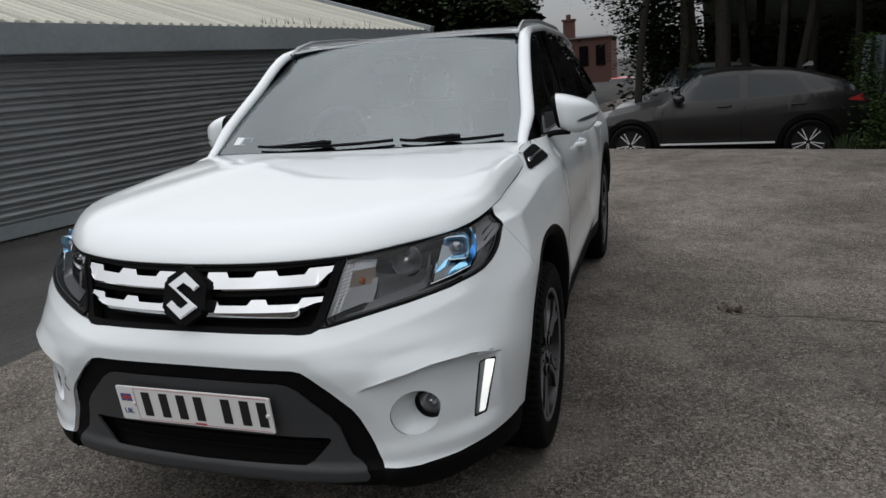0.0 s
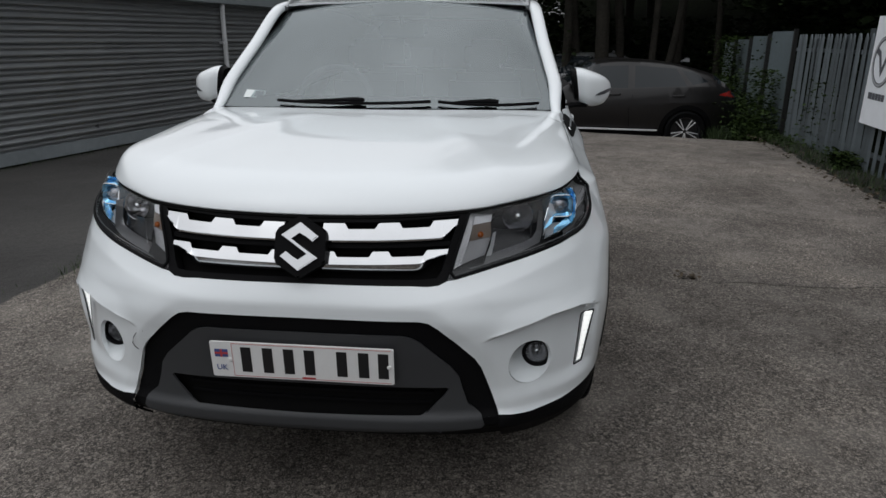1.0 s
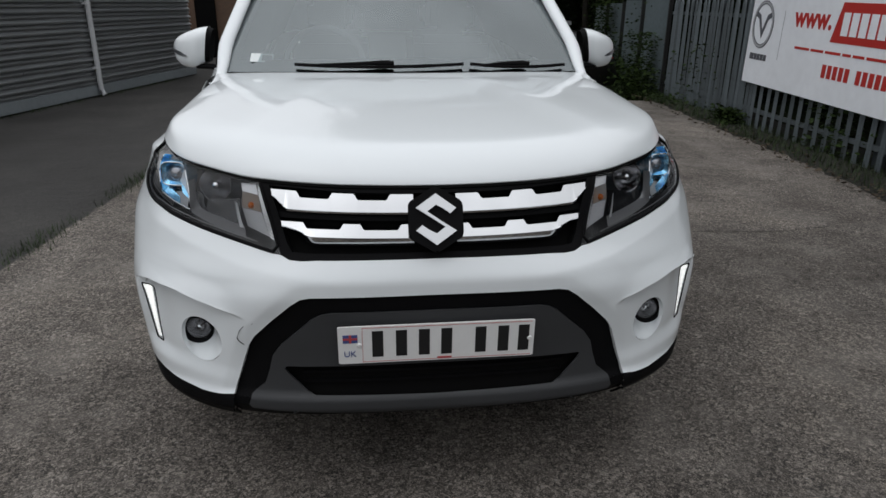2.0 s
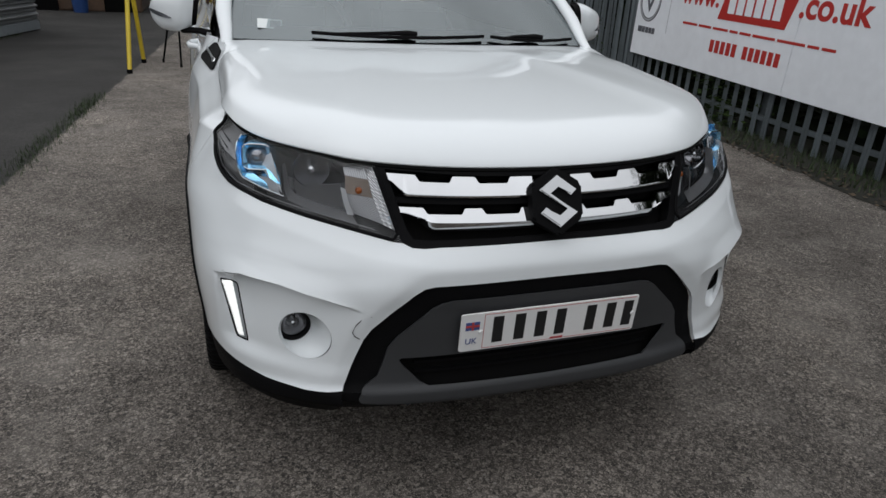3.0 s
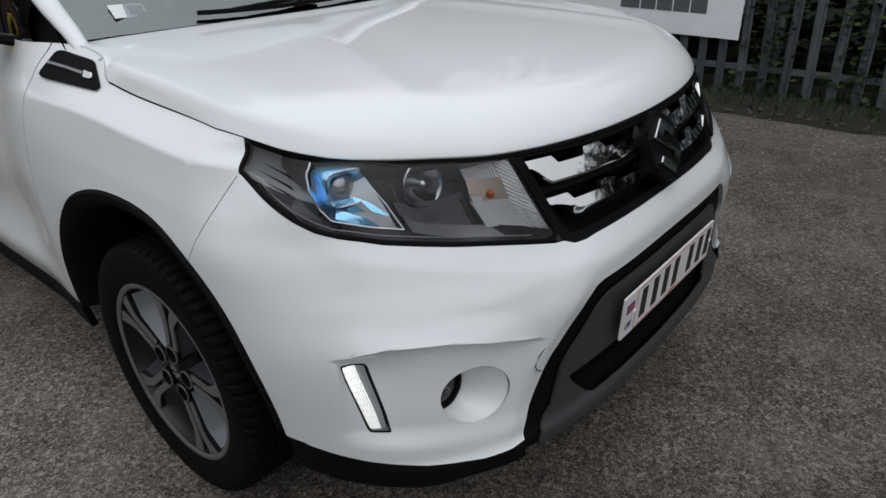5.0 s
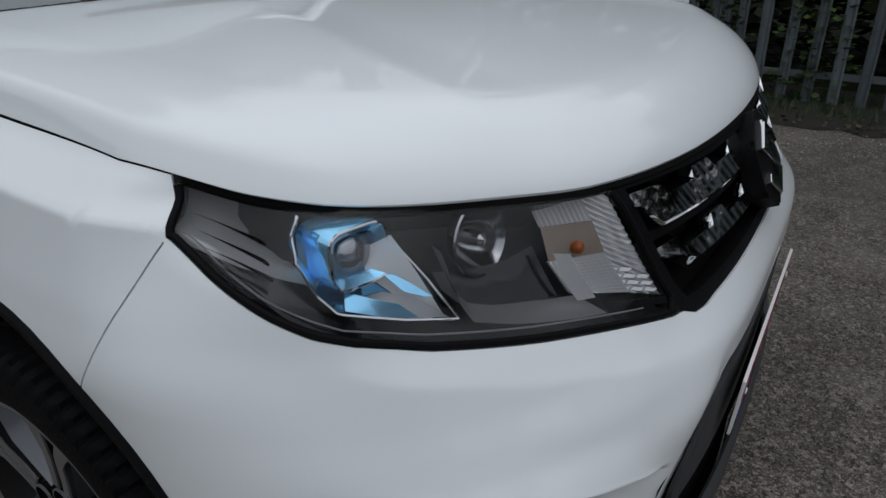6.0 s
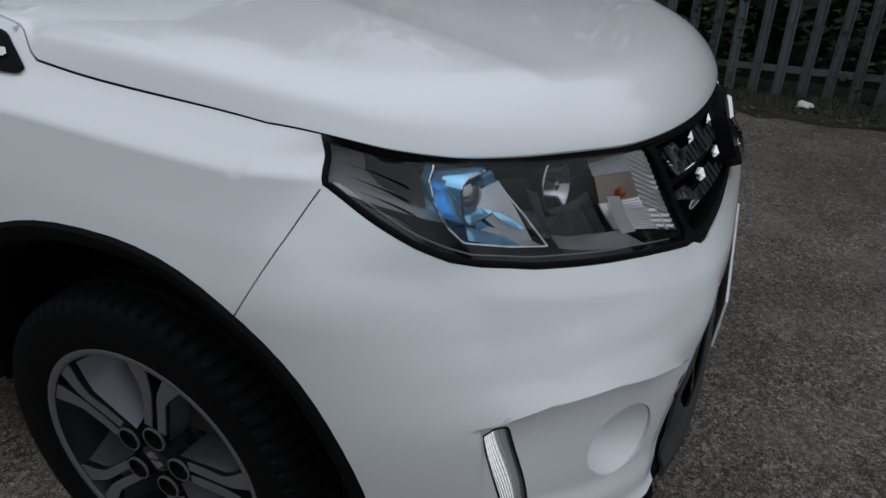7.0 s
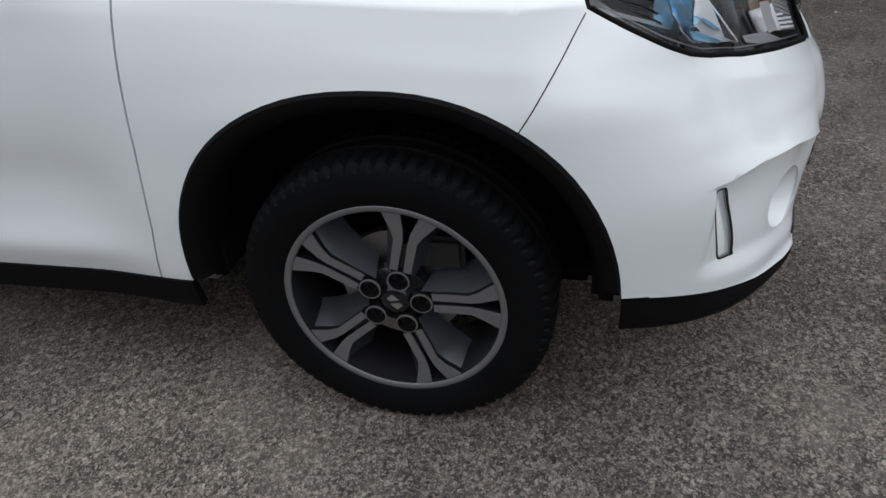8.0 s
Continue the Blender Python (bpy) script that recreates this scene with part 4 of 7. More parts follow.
def hood_mesh():
    flank = curve1((0.0, 0.0), (0.06, 0.30), (0.13, 0.60), (0.19, 0.73), (0.29, 0.825), (0.5, 0.92), (0.78, 0.98), (1.0, 1.0))
    thetas = np.linspace(0, math.pi / 2, 90)
    edge = []
    for c in thetas:
        edge.append(hood_line(c))
    for y in np.linspace(Y_TURN, 0.40, 50)[1:]:
        z = float(top_side(y))
        edge.append((float(side_s(y, z)) - 0.003 * float(step(Y_TURN, 0.0, y)), y, z))
    edge = np.array(edge)
    fs, fy = edge[:90, 0], edge[:90, 1]
    e0, ed = edge[:-1], np.diff(edge, axis=0)
    el = ed[:, 0] ** 2 + ed[:, 1] ** 2 + 1e-12
    sy, ss = edge[89:, 1], edge[89:, 0]
    # the line that the surface itself follows, without the kink towards the windscreen
    plain = edge.copy()
    for q in plain:
        if q[1] > 0.0:
            q[2] = min(q[2], 1.018 + 0.10 * q[1])
            q[0] = float(side_s(q[1], q[2])) - 0.003
    p0, pd = plain[:-1], np.diff(plain, axis=0)
    pl = pd[:, 0] ** 2 + pd[:, 1] ** 2 + 1e-12
    centre = curve1((-0.81, 0.982), (-0.72, 1.004), (-0.5, 1.038), (-0.2, 1.072), (0.1, 1.097), (0.36, 1.108))
    us = np.r_[1 - (1 - np.linspace(0, 1, 74)) ** 1.8]
    bs = np.linspace(0, 1, 80) ** 1.6
    verts = []
    for a in us:
        y0 = float(np.interp(a * fs[-1], fs, fy))
        y1 = 0.220 + 0.150 * a**2
        for b in bs:
            y = y0 + b * (y1 - y0)
            smax = float(np.interp(y, sy, ss))
            s = a * smax
            k = np.clip(((s - e0[:, 0]) * ed[:, 0] + (y - e0[:, 1]) * ed[:, 1]) / el, 0, 1)
            gap = np.hypot(e0[:, 0] + k * ed[:, 0] - s, e0[:, 1] + k * ed[:, 1] - y)
            i = int(gap.argmin())
            d, lift = 0.0 if b == 0 or a == 1 else float(gap[i]), float(e0[i, 2] + k[i] * ed[i, 2])
            s0 = 0.253 + 0.39 * (0.1 - y)
            h = float(centre(y)) - 0.021 * (s / 0.78) ** 3 + ridge_up(s - s0) * float(1 - step(-0.02, 0.20, y)) * float(step(-0.74, -0.58, y))
            r = 0.150 - 0.025 * float(step(-0.55, -0.1, y))

            def rolled(sx, yx, dx):
                kp = np.clip(((sx - p0[:, 0]) * pd[:, 0] + (yx - p0[:, 1]) * pd[:, 1]) / pl, 0, 1)
                gp = np.hypot(p0[:, 0] + kp * pd[:, 0] - sx, p0[:, 1] + kp * pd[:, 1] - yx)
                m = int(gp.argmin())
                ze = float(p0[m, 2] + kp[m] * pd[m, 2])
                t = min((dx if yx < 0 else float(gp[m])) / r, 1.0)
                w = float(step(-0.66, -0.34, yx))
                return ze + 0.003 + (h - ze) * ((1 - w) * (1 - (1 - t) ** 2.6) ** (1 / 1.45) + w * float(flank(t)))

            z = rolled(s, y, d)
            if y > 0.0:
                near = 1 - float(step(0.0, 0.055, d))
                z += near * (lift + 0.003 - rolled(float(e0[i, 0] + k[i] * ed[i, 0]), float(e0[i, 1] + k[i] * ed[i, 1]), 0.0))
            verts.append((s, y + (0.003 if b == 0 else 0), z))
    bm = from_arrays(verts, grid_faces(len(us), len(bs)))
    bmesh.ops.remove_doubles(bm, verts=bm.verts, dist=1e-5)
    bmesh.ops.recalc_face_normals(bm, faces=bm.faces)
    bm.normal_update()
    if sum(f.normal.z for f in bm.faces) < 0:
        bmesh.ops.reverse_faces(bm, faces=bm.faces)
    bm.normal_update()
    out = pick(bm, list(bm.faces), 0, "both")
    bm.free()
    return out


hood = part("hood", lip(hood_mesh(), 0.016), WHITE, car, "glossy white bonnet with soft creases")
# the dark rubber line below the hood's edge
bm = bmesh.new()
for sign in (1, -1):
    pts = []
    for c in np.linspace(0.0, math.pi / 2, 60):
        s, y, z = hood_line(c)
        pts.append((sign * (s - 0.010 * math.sin(c) ** 3), y + 0.006, z - 0.002 - 0.004 * math.sin(c) ** 3))
    for y in np.linspace(Y_TURN, 0.30, 24)[1:]:
        z = float(top_side(y))
        pts.append((sign * (float(side_s(y, z)) - 0.010), y, z - 0.006))
    tube(bm, pts, 0.007, 6)
part("hood_seal", bm, DEEP_BLACK, car)


# headlamps
def resample(path, n):
    p = np.array(path, float)
    d = np.r_[0, np.cumsum(np.hypot(*np.diff(p, axis=0).T))]
    u = np.linspace(0, d[-1], n)
    return np.stack([np.interp(u, d, p[:, 0]), np.interp(u, d, p[:, 1])], -1)


def behind(s, z, off):
    """A point so far behind the front skin."""
    y = float(front_y(s, z))
    for _ in range(3):
        y = float(front_y(s + float(tuck(y, z)), z))
    return (float(s), y + off, float(z))


def loft(a, b, off_a, off_b, nu=20, nv=5, relief=None):
    """A sheet between two lines (across, height) that lie at their own depths behind the skin."""
    pa, pb = resample(a, nu), resample(b, nu)
    verts = []
    for i in range(nu):
        for j in range(nv):
            k = j / (nv - 1)
            s, z = pa[i] * (1 - k) + pb[i] * k
            verts.append(behind(s, z, off_a + k * (off_b - off_a) + (relief(i, j) if relief else 0)))
    bm = from_arrays(verts, grid_faces(nu, nv))
    bmesh.ops.recalc_face_normals(bm, faces=bm.faces)
    return bm


def lamp_unit(sign):
    mirror = "none" if sign > 0 else "flip"
    M = Matrix.Diagonal((sign, 1, 1, 1))
    lens = part("headlamp_lens", pick(half, regions["lamp"], 0.003, mirror), LENS, car, "clear wrap-round headlamp lens with blue-tinted chrome behind it")
    lens.visible_shadow = False
    part("lamp_housing", pick(half, regions["lamp"], 0.110, mirror), LAMP_DARK, lens)
    walls = pick(half, regions["lamp"], 0.004, mirror)
    keep = list(walls.faces)
    lip(walls, 0.112)
    bmesh.ops.delete(walls, geom=keep, context="FACES")
    part("lamp_wall", walls, LAMP_DARK, lens)

    def put(bm):
        bmesh.ops.transform(bm, matrix=M, verts=bm.verts)
        if sign < 0:
            bmesh.ops.reverse_faces(bm, faces=bm.faces)
        return bm

    def frame_at(x, y, z, yaw=0.0, tip=0.0):
        """A local frame whose z looks out of the lamp."""
        return Matrix.Translation((x, y, z)) @ Matrix.Rotation(radians(yaw), 4, "Z") @ Matrix.Rotation(radians(90 + tip), 4, "X")

    # black lower edge with a fine bead, and the grey shelf towards the fender with its dark wedges
    edge_over = lambda p: p.z - (along(LAMP_SIDE[::-1], p.y) if p.y > -0.575 else along(LAMP_LOW[::-1], p.x))
    base = pick(half, regions["lamp"], 0.007)
    ring = set(bmesh.ops.inset_region(base, faces=base.faces[:], thickness=0.020, use_even_offset=True)["faces"])
    bmesh.ops.delete(base, geom=[f for f in base.faces if f not in ring or edge_over(f.calc_center_median()) > 0.024 or f.calc_center_median().y > -0.41], context="FACES")
    part("lamp_base", put(base), BLACK_GLOSS, lens)
    skin = BVHTree.FromBMesh(half)
    aside = lambda y, z: skin.ray_cast(Vector((1.3, y, z)), Vector((-1, 0, 0)))[0]
    afront = lambda x, z: skin.ray_cast(Vector((x, -1.3, z)), Vector((0, 1, 0)))[0]
    around = [aside(y - 0.004, z) for y, z in resample(LAMP_END[1:], 8)[1:]] + [aside(y - 0.002, z + 0.003) for y, z in resample(LAMP_SIDE[:-1], 30)[1:]]
    around += [afront(x, z + 0.004) for x, z in resample(LAMP_LOW[2:], 26)] + [afront(x + 0.004, z) for x, z in resample(LAMP_IN[1:5], 14)]
    part("lamp_gasket", put(tube(bmesh.new(), [q + Vector((-0.0028, 0.0020, 0)) for q in around], 0.0048, 8)), BLACK_TRIM, lens)
    bead = [aside(y, z + 0.015) + Vector((-0.0045, 0.003, 0)) for y, z in resample(LAMP_SIDE[1:-2], 18)]
    bead += [afront(x, z + 0.015) + Vector((-0.002, 0.005, 0)) for x, z in resample(LAMP_LOW[2:-1], 22)]
    part("lamp_bead", put(tube(bmesh.new(), bead, 0.0011, 6)), LAMP_STRIP, lens)
    depth_at = lambda s: float(np.interp(s, [0.757, 0.80], [0.052, 0.014]))
    for name, mat, low in (("lamp_shelf", LAMP_GREY, False), ("lamp_shade", BLACK_GLOSS, True)):
        shelf = pick(half, [f for f in regions["lamp"] if f.calc_center_median().x > 0.757 and (f.calc_center_median().z < along(LAMP_FLOOR[::-1], f.calc_center_median().y)) == low])
        for v, n in [(v, v.normal.copy()) for v in shelf.verts]:
            v.co -= n * depth_at(v.co.x)
        part(name, put(shelf), mat, lens)
    for tip, root, thick in (((0.791, 0.957), (0.770, 0.931), 0.007), ((0.798, 0.943), (0.776, 0.913), 0.008), ((0.802, 0.928), (0.780, 0.898), 0.007), ((0.806, 0.915), (0.788, 0.888), 0.006)):
        verts = []
        for k in np.linspace(0, 1, 7):
            s, z = tip[0] + k * (root[0] - tip[0]), tip[1] + k * (root[1] - tip[1])
            for across, high in ((-0.5, 0.94), (0.0, 0.78), (0.5, 0.94)):
                verts.append(behind(s, z + across * thick * k, depth_at(s) * high))
        part("lamp_rib", put(from_arrays(verts, grid_faces(7, 3))), BLACK_GLOSS, lens)
    # the black hollow below the main beam, and the grey strip that sweeps from the blade along the floor
    part("lamp_recess", put(loft([(0.512, 0.800), (0.56, 0.808), (0.60, 0.818), (0.645, 0.828)], [(0.516, 0.862), (0.56, 0.856), (0.60, 0.858), (0.648, 0.868)], 0.066, 0.074, 14, 6)), BLACK_GLOSS, lens)
    part("lamp_strip", put(loft([(0.644, 0.904), (0.639, 0.850), (0.628, 0.832), (0.605, 0.823), (0.573, 0.816), (0.524, 0.805), (0.500, 0.800)], [(0.655, 0.904), (0.654, 0.845), (0.648, 0.824), (0.61, 0.810), (0.58, 0.802), (0.53, 0.790), (0.492, 0.782)], 0.052, 0.024, 40, 5)), LAMP_STRIP, lens)
    part("lamp_divider", put(loft([(0.514, 0.862), (0.508, 0.830), (0.498, 0.803)], [(0.523, 0.862), (0.519, 0.828), (0.512, 0.800)], 0.026, 0.040, 12, 4)), LAMP_SILVER, lens)
    # indicator: smooth silver cheek, ribbed top, amber-tinted middle, facetted foot and an amber bulb
    inner = [(0.406, 0.776), (0.422, 0.828), (0.436, 0.872), (0.450, 0.918)]
    middle = [(0.430, 0.780), (0.446, 0.828), (0.456, 0.872), (0.466, 0.920)]
    ribs = lambda i, j: 0.0020 * (j % 2)
    facet = lambda i, j: 0.0050 * ((i + j) % 2) - 0.0025 * (i % 2)
    part("indicator_edge", put(loft(inner, middle, 0.012, 0.040, 30, 6, facet)), PRISM, lens, "clear faceted cheek of the indicator", smooth=False)
    outer = [(0.494, 0.796), (0.509, 0.842), (0.507, 0.884), (0.514, 0.926)]
    for k, name, mat, nu, nv, relief in ((2, "indicator_ribs", PRISM, 8, 22, ribs), (1, "indicator_bowl", AMBER_SATIN, 10, 10, None), (0, "indicator_reflector", PRISM, 26, 22, facet)):
        part(name, put(loft([(0.430, 0.782), (0.451, 0.842), (0.458, 0.884), (0.466, 0.922)][k:k + 2], outer[k:k + 2], 0.036, 0.064, nu, nv, relief)), mat, lens, "clear faceted indicator reflector" if k == 0 else "", smooth=k == 1)
    bm = bmesh.new()
    bmesh.ops.create_uvsphere(bm, u_segments=18, v_segments=12, radius=0.0088, matrix=Matrix.Translation(behind(0.480, 0.855, 0.046)))
    part("indicator_bulb", put(bm), AMBER, lens)
    # projector: a rounded square bezel, a deep barrel and a glass ball
    F = frame_at(0.708, -0.546, 0.907, 16, -6)
    out = rounded([(-0.037, -0.033), (0.037, -0.033), (0.037, 0.034), (-0.037, 0.034)], per=5, keep=0.30)
    inn = [(x * 0.70, y * 0.68) for x, y in out]
    n = len(out)
    verts = [(x * 1.04, y * 1.04, -0.05) for x, y in out] + [(x, y, 0.008) for x, y in out] + [(x * 0.93, y * 0.93, 0.013) for x, y in out] + [(x, y, 0.003) for x, y in inn] + [(x * 0.9, y * 0.9, -0.035) for x, y in inn]
    faces = [(r * n + i, r * n + (i + 1) % n, (r + 1) * n + (i + 1) % n, (r + 1) * n + i) for r in range(4) for i in range(n)]
    bm = from_arrays(verts, faces)
    bmesh.ops.transform(bm, matrix=F, verts=bm.verts)
    part("projector_bezel", put(bm), BLUE_CHROME, lens, "blue-tinted chrome bezel", angle=30)
    bm = bmesh.new()
    bmesh.ops.create_uvsphere(bm, u_segments=24, v_segments=14, radius=0.029, matrix=F @ Matrix.Translation((0, 0, -0.020)))
    part("projector_lens", put(bm), BALL, lens)
    bm = bmesh.new()
    tube(bm, [F @ Vector((x * 0.96, y * 0.96, 0.012)) for x, y in out + out[:1]], 0.0018, 6)
    part("projector_ring", put(bm), CHROME, lens)
    # blue bowl round it: bright at the side, deep below, with pale plates and a silver tray
    part("lamp_cheek", put(loft([(0.742, 0.954), (0.757, 0.932), (0.760, 0.908), (0.756, 0.876)], [(0.724, 0.948), (0.737, 0.930), (0.740, 0.908), (0.734, 0.880)], 0.034, 0.078, 18, 6)), BLUE_CHROME, lens)
    part("lamp_bowl", put(loft([(0.756, 0.876), (0.748, 0.856), (0.728, 0.846)], [(0.734, 0.884), (0.720, 0.876), (0.706, 0.870)], 0.036, 0.070, 18, 5)), BLUE_DEEP, lens)
    part("lamp_bowl", put(loft([(0.728, 0.862), (0.700, 0.852), (0.662, 0.846)], [(0.728, 0.884), (0.690, 0.874), (0.662, 0.880)], 0.076, 0.082, 12, 4)), BLUE_DEEP, lens)
    part("lamp_plate", put(loft([(0.742, 0.858), (0.716, 0.846), (0.688, 0.838)], [(0.730, 0.872), (0.710, 0.860), (0.692, 0.850)], 0.034, 0.050, 10, 4)), BLUE_CHROME, lens)
    part("lamp_plate", put(loft([(0.690, 0.880), (0.672, 0.876), (0.660, 0.872)], [(0.684, 0.862), (0.668, 0.852), (0.660, 0.850)], 0.060, 0.050, 10, 4)), BLUE_CHROME, lens)
    # the pale colour of swoosh and tray stands in for mirrored sky
    part("lamp_swoosh", put(loft([(0.676, 0.922), (0.667, 0.880), (0.657, 0.830)], [(0.688, 0.908), (0.700, 0.880), (0.672, 0.838)], 0.050, 0.070, 14, 4)), LAMP_SILVER, lens)
    bm = from_arrays([behind(0.716, 0.843, 0.036), behind(0.690, 0.836, 0.034), behind(0.662, 0.829, 0.028), behind(0.668, 0.846, 0.060), behind(0.690, 0.858, 0.072), behind(0.708, 0.858, 0.066)], [(0, 1, 2, 3, 4, 5)])
    bmesh.ops.solidify(bm, geom=bm.faces, thickness=0.003)
    part("lamp_tray", put(bm), LAMP_SILVER, lens, "pale silver tray below the projector, mirrored sky put into its colour")
    bm = bmesh.new()
    tube(bm, [behind(s, z, 0.033) for s, z in resample([(0.742, 0.955), (0.754, 0.936), (0.760, 0.910), (0.757, 0.878), (0.748, 0.856), (0.700, 0.839), (0.655, 0.828)], 40)], 0.0019, 6)
    part("lamp_fin", put(bm), CHROME, lens)
    bm = bmesh.new()
    tube(bm, [behind(s, z, o) for s, z, o in ((0.655, 0.828, 0.033), (0.662, 0.872, 0.046), (0.676, 0.922, 0.056))], 0.0017, 6)
    part("lamp_fin", put(bm), CHROME, lens)
    # main-beam bowl and its bulb
    F2 = frame_at(0.584, -0.628, 0.891, 10, -8)
    lathe_m = F2 @ Matrix.Rotation(radians(-90), 4, "Y")
    part("main_beam_bowl", put(lathe(bmesh.new(), [(0.046, 0.0), (0.044, 0.002), (0.042, 0.0), (0.038, -0.012), (0.028, -0.028), (0.015, -0.037), (0.007, -0.040)], 32, lathe_m)), DARK_CHROME, lens)
    part("bulb", put(lathe(bmesh.new(), [(0.0, 0.006), (0.008, 0.002), (0.011, -0.010), (0.010, -0.040)], 18, lathe_m)), CHROME, lens)


for sign in (1, -1):
    lamp_unit(sign)


# fog lamps and daytime lights
def quad(bm, corners):
    bm.faces.new([bm.verts.new(c) for c in corners])


for sign in (1, -1):
    verts, n = [], len(FOG)
    for share, dy in ((0, 0), (0.10, 0.004), (0.5, 0.0), (0.92, 0), (1, 0), (1.0, 0.004)):
        for i, (x, z) in enumerate(FOG):
            a = i * math.pi / 24
            outer = Vector((x, float(front_y(x, z)) + float(scoop(x, z)), z))
            p = outer.lerp(Vector((0.653 + 0.0435 * math.cos(a), -0.726, 0.506 + 0.0425 * math.sin(a))), share)
            verts.append((sign * p.x, p.y + dy, p.z))
    faces = [(k * n + i, k * n + (i + 1) % n, (k + 1) * n + (i + 1) % n, (k + 1) * n + i) for k in range(5) for i in range(n)]
    bm = from_arrays(verts, faces)
    bmesh.ops.recalc_face_normals(bm, faces=bm.faces)
    dish = part("fog_lamp_dish", bm, WHITE, car, "round white recess for the fog lamp", angle=50)
    F = Matrix.Translation((sign * 0.653, -0.722, 0.506)) @ Matrix.Rotation(radians(-90), 4, "Z")
    rim = part("fog_lamp_rim", lathe(bmesh.new(), [(0.046, -0.02), (0.046, 0.003), (0.041, 0.007), (0.034, 0.002), (0.033, -0.03)], 32, F), BLACK_TRIM, dish)
    part("fog_lamp_bowl", lathe(bmesh.new(), [(0.035, -0.002), (0.030, -0.022), (0.018, -0.036), (0.0, -0.040)], 32, F), FOG_GREY, dish)
    part("fog_lamp_bulb", lathe(bmesh.new(), [(0.0, -0.006), (0.006, -0.009), (0.008, -0.016), (0.007, -0.036)], 18, F), CHROME, dish)
    glass_front = part("fog_lamp_glass", lathe(bmesh.new(), [(0.035, 0.0), (0.018, 0.005), (0.0, 0.006)], 32, F), LENS, dish)
    glass_front.visible_shadow = False
    mirror = "none" if sign > 0 else "flip"
    light = part("daytime_light", lip(pick(half, regions["drl_frame"], -0.001, mirror), 0.003), BLACK_GLOSS, car, "slanted daytime light with a black frame, switched on")
    tunnel = pick(half, regions["drl"], 0.002, mirror)
    caps = list(tunnel.faces)
    lip(tunnel, 0.022)
    bmesh.ops.delete(tunnel, geom=caps, context="FACES")
    part("light_tunnel", tunnel, FROSTED, light)
    # lit facets look straight ahead, with satin steps between them
    lit, steps, zs, teeth = bmesh.new(), bmesh.new(), np.sort(np.r_[np.linspace(0.453, 0.5862, 10), np.linspace(0.4668, 0.600, 10)]), 10
    for row, (z0, z1) in enumerate(zip(zs[:-1], zs[1:])):
        at = lambda z, k: float(np.interp(z, [0.450, 0.602], [0.767, 0.782]) * (1 - k / teeth) + np.interp(z, [0.450, 0.602], [0.790, 0.8195]) * k / teeth)
        skin = lambda z, k: float(front_y(at(z, k), z) + scoop(at(z, k), z)) + 0.005
        for k in range(teeth):
            quad(lit if k > 2 and row % 2 == 0 else steps, [(sign * at(z, j), skin(z, k + 1), z) for z, j in ((z0, k), (z0, k + 1), (z1, k + 1), (z1, k))])
            quad(steps, [(sign * at(z, k), skin(z, j), z) for z, j in ((z0, k), (z0, k + 1), (z1, k + 1), (z1, k))])
    part("light_strip", lit, DRL, light)
    part("light_step", steps, FROSTED, light)
    cover = part("light_cover", pick(half, regions["drl"], 0.001, mirror), LENS, light)
    cover.visible_shadow = False
    # small clear marker on the crease
    F = Matrix.Translation((sign * 0.800, -0.656, 0.640)) @ Matrix.Rotation(radians(sign * 51), 4, "Z") @ Matrix.Rotation(radians(90), 4, "X")
    part("washer_cover", prism(bmesh.new(), rounded([(-0.026, -0.004), (0.026, -0.004), (0.030, 0.005), (-0.018, 0.006)], per=3, keep=0.2), 0.006, F, 0.0015), FROSTED, car)


# wheel arches
for sign in (1, -1):
    for yc in (0.0, 2.5):
        verts, na = [], 56
        prof = ((1.0, -0.001), (0.985, 0.006), (0.955, 0.004), (0.925, -0.006), (0.90, -0.03), (0.893, -0.10), (0.893, -0.40))
        for i in range(na):
            a = radians(7) + i * radians(169) / (na - 1)
            yo, zo = arch_at(a, yc)
            base = float(side_s(yo, max(zo, 0.24))) if yo > Y_TURN else float(width_front(zo)) * (1 - (np.clip((Y_TURN - yo) / (Y_TURN - float(nose(zo))), 0, 1)) ** float(square(zo))) ** (1 / float(square(zo)))
            for k, off in prof:
                y, z = arch_at(a, yc, k)
                verts.append((sign * (base + off), y, z))
        bm = from_arrays(verts, grid_faces(na, len(prof)))
        bmesh.ops.recalc_face_normals(bm, faces=bm.faces)
        well = part("wheel_arch_trim", bm, BLACK_TRIM, car, "black textured wheel arch lining", angle=50)
        # black boxes added beside the tyre to stand in for the shadow there
        for y0, z0 in ((yc - 0.47, 0.345), (yc + 0.41, 0.345)):
            filler = bmesh.new()
            box(filler, (sign * 0.635 - 0.19, y0, z0), (sign * 0.635 + 0.19, y0 + 0.06, 0.45), 0.015)
            part("dark_filler", filler, DEEP_BLACK, well)
        part("inner_wall", prism(bmesh.new(), [arch_at(radians(-20) + i * radians(220) / 30, yc, 0.893) for i in range(31)], 0.01, Matrix(((0, 0, sign, sign * 0.49), (1, 0, 0, 0), (0, 1, 0, 0), (0, 0, 0, 1)))), DEEP_BLACK, well)

bm = bmesh.new()
box(bm, (-0.62, -0.70, 0.262), (0.62, 3.10, 0.30), 0.01)
box(bm, (-0.80, 0.60, 0.300), (0.80, 1.90, 0.330), 0.01)
# two lower trays are added to block light and darken the ground below
box(bm, (-0.52, -0.66, 0.240), (0.52, -0.46, 0.262), 0.01)
box(bm, (-0.52, -0.47, 0.200), (0.52, 0.60, 0.262), 0.01)
part("underbody", bm, DEEP_BLACK, car)


